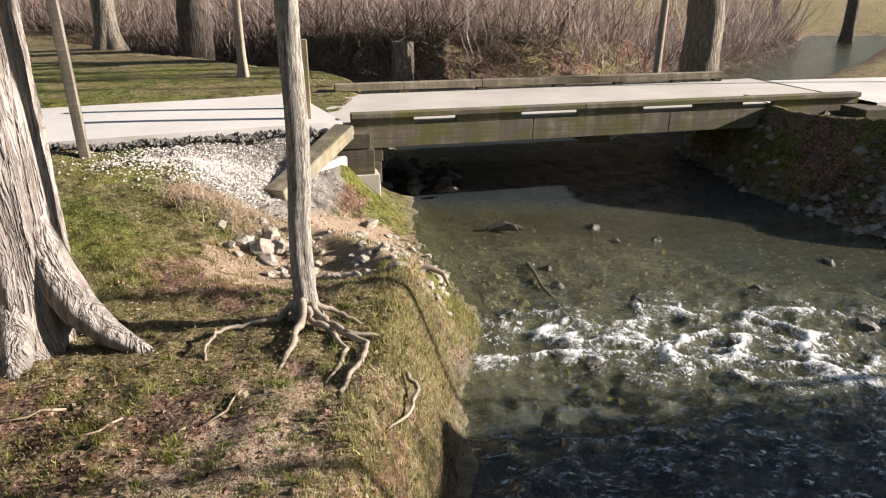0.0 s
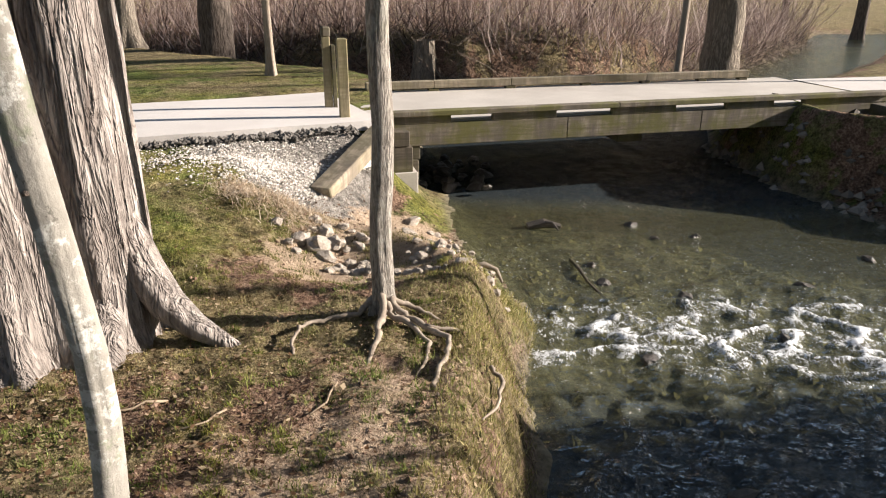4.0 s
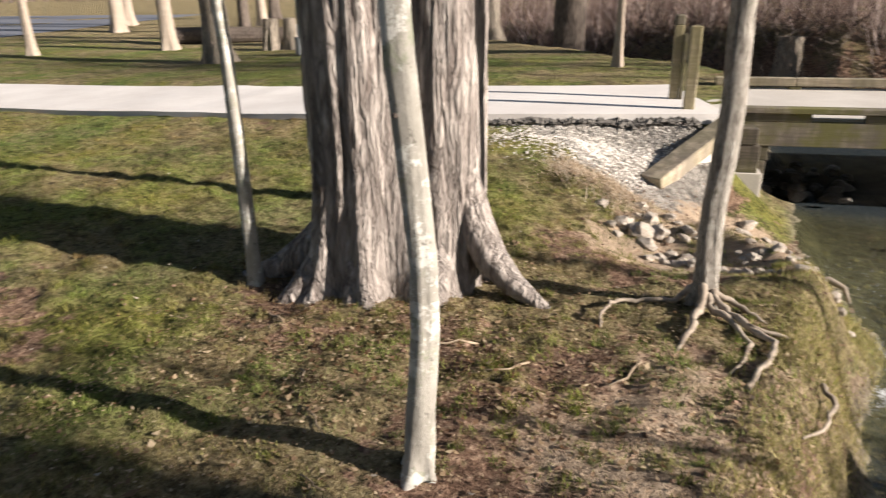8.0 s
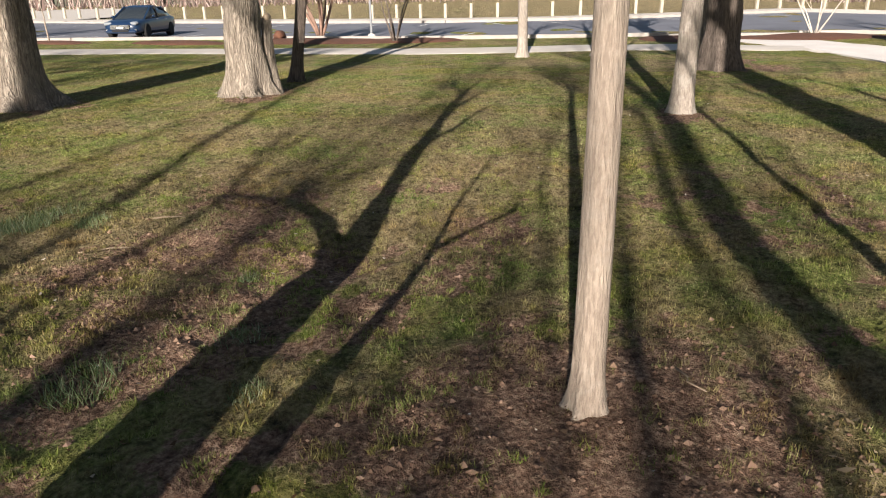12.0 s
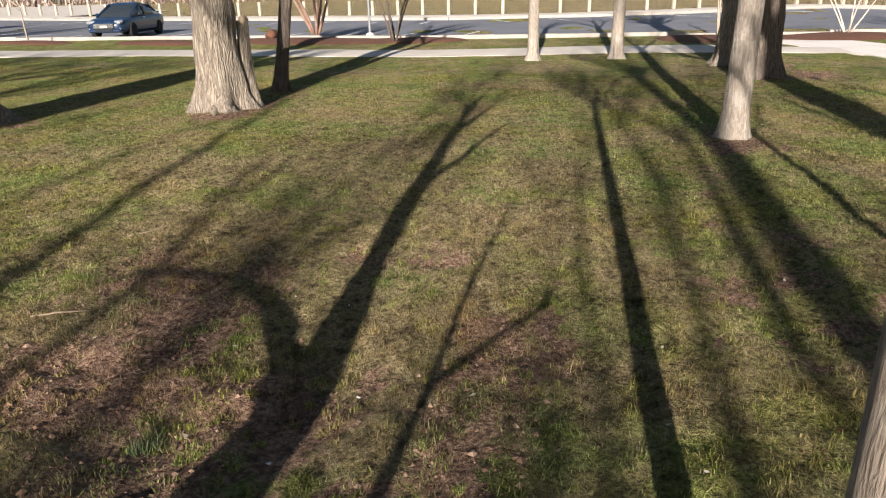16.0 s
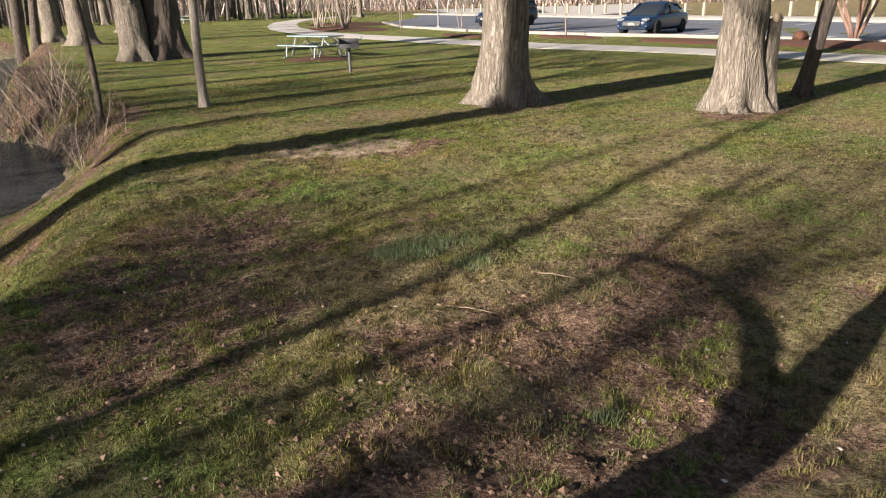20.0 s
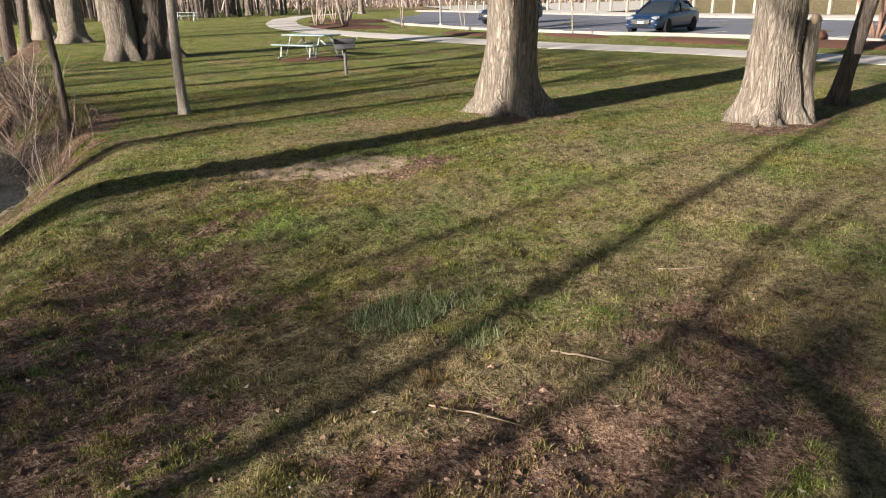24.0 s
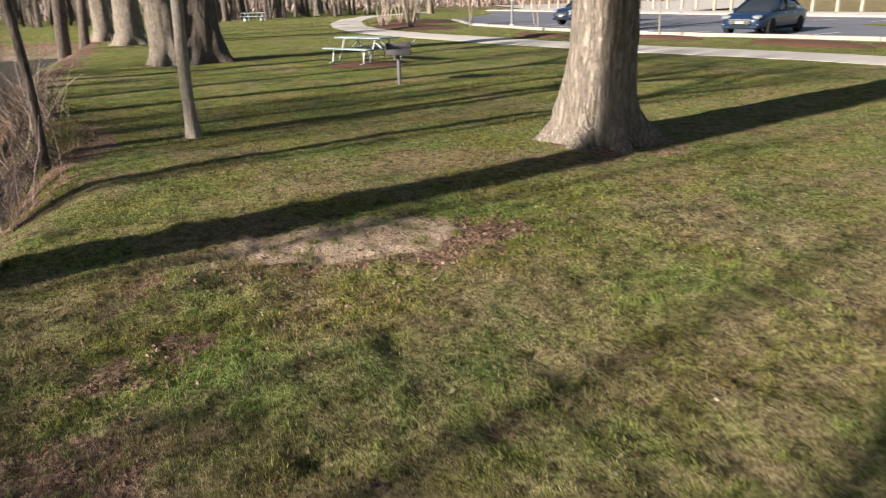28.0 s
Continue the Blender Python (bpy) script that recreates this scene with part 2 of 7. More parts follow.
M_BLADE = blade_material("grass_blades", (0.082, 0.11, 0.022), (0.20, 0.23, 0.055), (0.42, 0.42, 0.18), True, through_light=True)
M_STRAW = blade_material("dry_grass_blades", (0.12, 0.088, 0.045), (0.265, 0.21, 0.11), (0.47, 0.39, 0.235), True, through_light=True)
M_LEAF = blade_material("dead_leaves", (0.085, 0.045, 0.022), (0.20, 0.12, 0.07), (0.42, 0.32, 0.22), even=True, through_light=True)
M_TUFT = blade_material("fresh_tuft_blades", (0.09, 0.13, 0.05), (0.20, 0.25, 0.12), (0.40, 0.44, 0.29), even=True, through_light=True)
M_CONCRETE = simple("pale_concrete", (0.45, 0.41, 0.365), (0.58, 0.54, 0.485), 1.2, 0.85, bump=0.003)
M_PATH = simple("asphalt_path_pale", (0.58, 0.54, 0.505), (0.71, 0.675, 0.64), 0.9, 0.9, bump=0.004)
M_ASPHALT = simple("dark_asphalt", (0.13, 0.133, 0.155), (0.18, 0.185, 0.21), 0.5, 0.75, bump=0.004)
M_KERB = simple("weathered_kerb_concrete", (0.25, 0.228, 0.205), (0.36, 0.33, 0.30), 2.0, 0.9, bump=0.003)
M_PATHEDGE = simple("broken_asphalt_edge", (0.06, 0.055, 0.05), (0.25, 0.23, 0.205), 14, 0.95, bump=0.02)
M_STRIPE = simple("white_road_paint", (0.62, 0.62, 0.60), (0.75, 0.75, 0.72), 6, 0.7, bump=0)
M_MULCH = simple("red_mulch", (0.06, 0.028, 0.018), (0.17, 0.075, 0.045), 18, 0.95, bump=0.03)
M_STONE = simple("bank_stone", (0.28, 0.235, 0.19), (0.55, 0.49, 0.42), 6, 0.9, bump=0.01, local=True)
M_STONE_WET = simple("wet_stone", (0.03, 0.027, 0.022), (0.12, 0.10, 0.08), 6, 0.35, spec=0.5, bump=0.01, local=True)


def timber_material(name, c1, c2, moss=0.0):
    """Weathered sawn timber, the grain along the piece's own x."""
    m = Mat(name, 0.85, 0, 0.2)
    g = m.noise(5.0, 6, 0.65, (0.35, 7, 7), True, 0.4)
    s = m.noise(1.4, 5, 0.65, (1, 2, 3), True)
    drip = m.noise(3.4, 5, 0.72, (2.2, 2.2, 0.25))
    col = m.ramp(g, (0.32, c1), (0.66, c2))
    col = m.mix(m.ramp(s, (0.42, 0.0), (0.7, 0.6)), col, tuple(0.5 * v for v in c1))
    col = m.mix(m.ramp(drip, (0.46, 0.0), (0.62, 0.75)), col, tuple(0.30 * v for v in c2))
    blot = m.noise(1.5, 5, 0.7, (1.5, 1.5, 0.35))
    col = m.mix(m.ramp(blot, (0.44, 0.0), (0.55, 0.7)), col, tuple(0.33 * v for v in c2))
    if moss:
        col = m.mix(m.ramp(m.noise(1.9, 5, 0.65, (1, 1, 1.2)), (0.42, 0.0), (0.60, moss)), col, (0.12, 0.118, 0.03))
    m.color(col)
    m.bump(g, 0.006, 0.7)
    return m.m


M_TIMBER = timber_material("weathered_bridge_timber", (0.15, 0.122, 0.09), (0.36, 0.31, 0.25), 0.75)
M_TIMBER_CURB = timber_material("curb_timber", (0.25, 0.20, 0.14), (0.45, 0.385, 0.30), 0.25)
M_TIMBER_DARK = timber_material("dark_wet_timber", (0.07, 0.06, 0.045), (0.20, 0.17, 0.135), 0.4)
M_TIMBER_POST = timber_material("treated_post_timber", (0.30, 0.25, 0.15), (0.47, 0.40, 0.27), 0.35)
M_TIMBER_GREY = timber_material("grey_post_timber", (0.15, 0.125, 0.10), (0.30, 0.26, 0.215), 0.1)


def water_material():
    """Clear shallow stream water: tinted see-through body, painted shade tint, mirror sheen and broken white foam."""
    m = Mat("stream_water")
    nt = m.t
    out = nt.nodes["Material Output"]
    nt.nodes.remove(m.b)
    tr = m.n("ShaderNodeBsdfTransparent")
    tr.inputs["Color"].default_value = (0.76, 0.80, 0.63, 1)
    gl = m.n("ShaderNodeBsdfGlossy", Roughness=0.05)
    bmp = m.n("ShaderNodeBump", Strength=1.0, Distance=0.16)
    rip = m.math("ADD", m.noise(6, 4, 0.6, (0.6, 1.3, 1), False, 0.8), m.math("MULTIPLY", m.noise(22, 3, 0.6, (0.7, 1.3, 1), False, 0.5), 0.30))
    m.link(m.math("MULTIPLY", rip, m.attr("chop")), bmp.inputs["Height"])
    m.link(bmp.outputs["Normal"], gl.inputs["Normal"])
    lw = m.n("ShaderNodeLayerWeight", Blend=0.5)
    m.link(bmp.outputs["Normal"], lw.inputs["Normal"])
    sheen = m.math("ADD", 0.03, m.math("MULTIPLY", m.math("POWER", lw.outputs["Facing"], 3.9), 0.96))
    mixw = m.n("ShaderNodeMixShader")
    m.link(sheen, mixw.inputs[0])
    m.link(gl.outputs[0], mixw.inputs[2])
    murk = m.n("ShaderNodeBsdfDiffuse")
    # the dark navy of shaded water is painted into the murk colour
    m.link(m.mix(m.attr("shade_tint"), (0.112, 0.112, 0.066), (0.026, 0.035, 0.043)), murk.inputs["Color"])
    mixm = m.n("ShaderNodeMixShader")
    m.link(m.math("ADD", 0.38, m.math("MULTIPLY", m.attr("shade_tint"), 0.45)), mixm.inputs[0])
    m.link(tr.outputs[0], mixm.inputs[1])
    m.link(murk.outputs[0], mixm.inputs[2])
    m.link(mixm.outputs[0], mixw.inputs[1])
    foam = m.n("ShaderNodeBsdfDiffuse")
    foam.inputs["Color"].default_value = (0.84, 0.86, 0.88, 1)
    lace = m.math("ABSOLUTE", m.math("SUBTRACT", m.noise(9.0, 5, 0.66, (1.0, 1.3, 1), False, 1.2), 0.5))
    fleck = m.noise(26, 6, 0.75, (1.3, 0.65, 1), False, 1.1)
    edge = m.math("ADD", m.attr("foam"), m.math("MULTIPLY", m.math("SUBTRACT", fleck, 0.5), 2.0))
    edge = m.math("SUBTRACT", edge, m.math("MULTIPLY", m.ramp(lace, (0.0, 0.0), (0.16, 1.0)), 0.35))
    mask = m.ramp(edge, (0.40, 0.0), (0.60, 0.5), (0.85, 0.95))
    # sun glints painted as white specks in the foam colour
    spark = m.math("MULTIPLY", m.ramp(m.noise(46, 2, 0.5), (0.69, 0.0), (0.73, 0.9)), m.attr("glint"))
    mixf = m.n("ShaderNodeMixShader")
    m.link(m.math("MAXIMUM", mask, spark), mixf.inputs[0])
    m.link(mixw.outputs[0], mixf.inputs[1])
    m.link(foam.outputs[0], mixf.inputs[2])
    m.link(mixf.outputs[0], out.inputs["Surface"])
    return m.m


M_WATER = water_material()


def paint(name, c, rough=0.35, metal=0.0, spec=0.5, coat=0.0):
    m = Mat(name, rough, metal, spec)
    w = m.noise(3.0, 4, 0.6, (1, 1, 1), True)
    m.color(m.mix(m.ramp(w, (0.4, 0.0), (0.75, 0.3)), c, tuple(0.72 * v for v in c)))
    m.b.inputs["Coat Weight"].default_value = coat
    return m.m


M_CAR = paint("dark_blue_car_paint", (0.008, 0.022, 0.055), 0.3, 0.0, 0.4, 0.35)
M_SUV = paint("slate_blue_car_paint", (0.009, 0.018, 0.040), 0.3, 0.0, 0.4, 0.35)
M_GLASS = paint("dark_car_glass", (0.02, 0.025, 0.03), 0.05, 0, 0.6)
M_TYRE = paint("tyre_rubber", (0.02, 0.02, 0.02), 0.85, 0, 0.2)
M_CHROME = paint("bright_metal", (0.55, 0.56, 0.58), 0.25, 0.9)
M_LAMP = paint("headlamp_glass", (0.26, 0.28, 0.30), 0.15, 0.2, 0.6)
M_REDLAMP = paint("tail_lamp", (0.3, 0.01, 0.01), 0.2)
M_PLATE = paint("pale_plate", (0.42, 0.42, 0.41), 0.5)
M_TABLE = paint("green_coated_metal", (0.33, 0.42, 0.42), 0.55, 0.0, 0.4)
M_PIPE = paint("galvanised_pipe", (0.40, 0.43, 0.42), 0.45, 0.5)
M_IRON = paint("grill_iron", (0.12, 0.115, 0.12), 0.6, 0.4)
M_GREEN = paint("green_dispenser_paint", (0.03, 0.13, 0.105), 0.45)
M_POLE = paint("grey_pole_paint", (0.20, 0.21, 0.22), 0.5, 0.3)
M_BIN = simple("aggregate_concrete", (0.24, 0.205, 0.18), (0.36, 0.32, 0.285), 40, 0.9, bump=0.006)
M_BOLLARD = simple("pale_wood_bollard", (0.31, 0.275, 0.21), (0.45, 0.405, 0.32), 7, 0.85)
M_WHITE = paint("white_sign", (0.72, 0.73, 0.74), 0.5)
M_WALLSTONE = simple("pale_wall_stone", (0.42, 0.37, 0.29), (0.58, 0.53, 0.44), 3, 0.9, bump=0.01)
M_BRUSH = blade_material("bare_brush_stems", (0.055, 0.037, 0.034), (0.215, 0.150, 0.130), (0.62, 0.51, 0.46), even=True)
M_MOSS = simple("moss", (0.06, 0.07, 0.015), (0.15, 0.15, 0.04), 20, 0.95, bump=0.01)

# ---------------------------------------------------------------- mesh helpers


def mesh_from(name, verts, faces, mat, smooth=True, attrs=None):
    me = bpy.data.meshes.new(name)
    me.from_pydata([tuple(v) for v in verts] if not isinstance(verts, np.ndarray) else verts.tolist(), [], faces if not isinstance(faces, np.ndarray) else faces.tolist())
    if mat:
        me.materials.append(mat)
    if smooth:
        me.polygons.foreach_set("use_smooth", np.ones(len(me.polygons), bool))
    for key, vals in (attrs or {}).items():
        a = me.attributes.new(key, "FLOAT", "POINT")
        a.data.foreach_set("value", np.asarray(vals, np.float32))
    me.update()
    return me


def tri_soup(name, verts, mat, per=3):
    """One mesh of many loose triangles (per 3) or quads (per 4), quick for large counts."""
    n = len(verts) // per
    me = bpy.data.meshes.new(name)
    me.vertices.add(len(verts))
    me.vertices.foreach_set("co", np.asarray(verts, np.float32).ravel())
    me.loops.add(n * per)
    me.loops.foreach_set("vertex_index", np.arange(n * per, dtype=np.int32))
    me.polygons.add(n)
    me.polygons.foreach_set("loop_start", np.arange(0, n * per, per, dtype=np.int32))
    me.materials.append(mat)
    me.update(calc_edges=True)
    return me


def part(name, bm, material, parent=None, label="", m=None, smooth=False):
    me = bpy.data.meshes.new(name)
    bm.to_mesh(me)
    bm.free()
    me.materials.append(material)
    if smooth:
        me.polygons.foreach_set("use_smooth", np.ones(len(me.polygons), bool))
    ob = new(name, me)
    if parent:
        ob.parent = parent
    if m is not None:
        ob.matrix_basis = m
    return tagged(ob, label)


def thing(name, m, label, category, group="", kind=""):
    ob = new(name)
    ob.matrix_basis = m
    return tagged(ob, label, category, group, kind)


def box_bm(sx, sy, sz, bevel=0.0, at=(0, 0, 0), bm=None, segs=1):
    """A box with its middle at `at`."""
    own = bmesh.new()
    bmesh.ops.create_cube(own, size=1.0)
    bmesh.ops.scale(own, vec=(sx, sy, sz), verts=own.verts)
    if bevel:
        bmesh.ops.bevel(own, geom=list(own.edges), offset=bevel, segments=segs, affect="EDGES", clamp_overlap=True)
    bmesh.ops.translate(own, vec=at, verts=own.verts)
    return own


def join_bm(*bms):
    out = bmesh.new()
    for b in bms:
        me = bpy.data.meshes.new("tmp")
        b.to_mesh(me)
        b.free()
        out.from_mesh(me)
        bpy.data.meshes.remove(me)
    return out


def tube_bm(points, radii, sides=8, cap=True):
    """A round tube through points; radii one number or one for each point."""
    pts = [Vector(p) for p in points]
    if not isinstance(radii, (list, tuple)):
        radii = [radii] * len(pts)
    bm = bmesh.new()
    rings = []
    side = None
    for i, p in enumerate(pts):
        d = (pts[min(i + 1, len(pts) - 1)] - pts[max(i - 1, 0)]).normalized()
        if side is None:
            side = d.orthogonal().normalized()
        side = (side - d * side.dot(d)).normalized()
        up = d.cross(side)
        rings.append([bm.verts.new(p + radii[i] * (math.cos(a) * side + math.sin(a) * up)) for a in (2 * math.pi * k / sides for k in range(sides))])
    for a, b in zip(rings, rings[1:]):
        for k in range(sides):
            bm.faces.new((a[k], a[(k + 1) % sides], b[(k + 1) % sides], b[k]))
    if cap:
        bm.faces.new(rings[0][::-1])
        bm.faces.new(rings[-1])
    return bm


def cyl_bm(r, h, sides=16, at=(0, 0, 0), r2=None):
    return tube_bm([at, (at[0], at[1], at[2] + h)], [r, r if r2 is None else r2], sides)


def lathe_bm(profile, sides=20):
    """A turned body round z from (radius, height) pairs."""
    bm = bmesh.new()
    rings = [[bm.verts.new((r * math.cos(2 * math.pi * k / sides), r * math.sin(2 * math.pi * k / sides), z)) for k in range(sides)] for r, z in profile]
    for a, b in zip(rings, rings[1:]):
        for k in range(sides):
            bm.faces.new((a[k], a[(k + 1) % sides], b[(k + 1) % sides], b[k]))
    bm.faces.new(rings[0][::-1])
    bm.faces.new(rings[-1])
    return bm


def prism_bm(outline, depth, axis="y"):
    """A flat outline given in (a, b), pushed out by depth either side of the middle plane."""
    bm = bmesh.new()
    put = {"y": lambda a, b, d: (a, d, b), "z": lambda a, b, d: (a, b, d), "x": lambda a, b, d: (d, a, b)}[axis]
    one = [bm.verts.new(put(a, b, -depth / 2)) for a, b in outline]
    two = [bm.verts.new(put(a, b, depth / 2)) for a, b in outline]
    n = len(outline)
    bm.faces.new(one)
    bm.faces.new(two[::-1])
    for k in range(n):
        bm.faces.new((one[k], two[k], two[(k + 1) % n], one[(k + 1) % n]))
    bmesh.ops.recalc_face_normals(bm, faces=bm.faces)
    return bm


def rock_bm(r, squash=0.6, rng=random, detail=2):
    bm = bmesh.new()
    bmesh.ops.create_icosphere(bm, subdivisions=detail, radius=1.0)
    off = Vector((rng.uniform(-50, 50), rng.uniform(-50, 50), 0))
    s = (r * rng.uniform(0.8, 1.3), r * rng.uniform(0.7, 1.1), r * squash * rng.uniform(0.8, 1.2))
    for v in bm.verts:
        k = 1 + 0.45 * noise.noise(v.co * 1.3 + off) + 0.18 * noise.noise(v.co * 3.1 + off)
        v.co = Vector((v.co.x * s[0] * k, v.co.y * s[1] * k, v.co.z * s[2] * k))
    return bm


# ---------------------------------------------------------------- the lie of the land
def sstep(a, b, x):
    t = np.clip((x - a) / (b - a), 0, 1)
    return t * t * (3 - 2 * t)


WATER_Z = -0.88
STREAM = [(-3.2, 15.2), (-2.3, 13.2), (-2.15, 9.8), (-1.56, 9.5), (-1.37, 8.25), (-1.22, 7.4), (-0.78, 6.6), (-0.50, 5.6), (-0.62, 4.7), (-0.58, 4.0), (-0.56, 3.4), (-0.62, 1.5), (-0.75, 0.0), (-1.05, -4.0), (-1.7, -8.0),
          (-2.5, -12.4), (-3.0, -13.1), (-3.5, -14.5), (-3.8, -16.3), (-3.3, -19.0), (-2.6, -20.0), (-2.6, -24), (-3.2, -32), (-4.6, -45), (-5.0, -60), (4.0, -60), (3.2, -40), (2.6, -24), (3.2, -18), (4.4, -10), (5.6, -4),
          (6.0, 1.0), (5.6, 4.0), (4.9, 6.6), (4.0, 8.6), (3.3, 10.1), (2.9, 12.6), (3.6, 15.6), (7.2, 20.4), (9.4, 23.2), (12.4, 27.2), (16.4, 33.6), (22, 42), (17, 42), (12.6, 33.6), (8.6, 27.0), (5.4, 22.4), (2.0, 18.4), (-1.2, 16.6)]
DITCH = [(-3.0, 14.6), (-1.0, 16.4), (-4.2, 17.6), (-7.0, 19.6), (-10.2, 23.4), (-15, 27), (-16, 25.4), (-11.6, 21.6), (-8.2, 18.2), (-5.2, 15.8)]


def away(poly, x, y):
    """Distance from a closed outline, minus inside it."""
    p = np.array(poly, float)
    q = np.roll(p, -1, 0)
    best = np.full(x.shape, 1e9)
    inside = np.zeros(x.shape, bool)
    for (ax, ay), (bx, by) in zip(p, q):
        dx, dy = bx - ax, by - ay
        t = np.clip(((x - ax) * dx + (y - ay) * dy) / (dx * dx + dy * dy), 0, 1)
        best = np.minimum(best, (x - ax - t * dx) ** 2 + (y - ay - t * dy) ** 2)
        if dy:
            inside ^= ((ay > y) != (by > y)) & (x < ax + (y - ay) * dx / dy)
    return np.where(inside, -1, 1) * np.sqrt(best)


PATH_LINE = [(-3.0, 9.95), (-3.6, 9.63), (-5.4, 8.75), (-8.3, 7.95), (-12.5, 7.2), (-18.8, 6.1), (-24.5, 4.9), (-29.0, 2.6), (-33, 0.6)]


def beside(line, x, y):
    """Distance from an open line."""
    best = np.full(np.shape(x), 1e9)
    for (ax, ay), (bx, by) in zip(line, line[1:]):
        dx, dy = bx - ax, by - ay
        t = np.clip(((x - ax) * dx + (y - ay) * dy) / (dx * dx + dy * dy), 0, 1)
        best = np.minimum(best, (x - ax - t * dx) ** 2 + (y - ay - t * dy) ** 2)
    return np.sqrt(best)


def wobble(x, y, size, seed=0.0):
    """Cheap smooth relief in plain sums of sines, about -1 to 1."""
    s = 0
    for k, (a, b, c) in enumerate(((1.0, 0.31, 0.4), (-0.52, 0.93, 1.9), (0.71, -0.77, 3.3), (1.63, 0.9, 5.1), (-1.1, 1.71, 0.7))):
        s = s + np.sin((a * x + b * y) / size + c + seed * (k + 1.3)) / (1 + 0.35 * k)
    return s / 3.2


def lattice(ix, iy, seed):
    h = (ix * 374761393 + iy * 668265263 + seed * 1446657) & 0x7FFFFFFF
    h = ((h ^ (h >> 13)) * 1274126177) & 0x7FFFFFFF
    return ((h ^ (h >> 16)) & 0xFFFF) / 65535.0


def clumps(x, y, size, seed=1, octaves=4, gain=0.55):
    """Irregular fractal patches between 0 and 1."""
    total, amp, norm = 0.0, 1.0, 0.0
    for k in range(octaves):
        c, s = math.cos(0.7 * k + 0.3), math.sin(0.7 * k + 0.3)
        u, v = (c * x - s * y) / size, (s * x + c * y) / size
        iu, iv = np.floor(u).astype(np.int64), np.floor(v).astype(np.int64)
        fu, fv = u - iu, v - iv
        fu, fv = fu * fu * (3 - 2 * fu), fv * fv * (3 - 2 * fv)
        q = (lattice(iu, iv, seed + k) * (1 - fu) + lattice(iu + 1, iv, seed + k) * fu) * (1 - fv) + (lattice(iu, iv + 1, seed + k) * (1 - fu) + lattice(iu + 1, iv + 1, seed + k) * fu) * fv
        total, norm = total + amp * q, norm + amp
        amp, size = amp * gain, size * 0.47
    return total / norm


def turf_at(x, y):
    """How closely the grass stands."""
    t = 0.55 * clumps(x, y, 1.3, 3, 5, 0.6) + 0.45 * clumps(x, y, 0.30, 40, 4, 0.6)
    return np.clip(0.5 + 1.5 * (t - 0.47) + 0.22 * sstep(3.5, 8.5, np.hypot(x + 3.5, y + 1.0)), 0, 1)


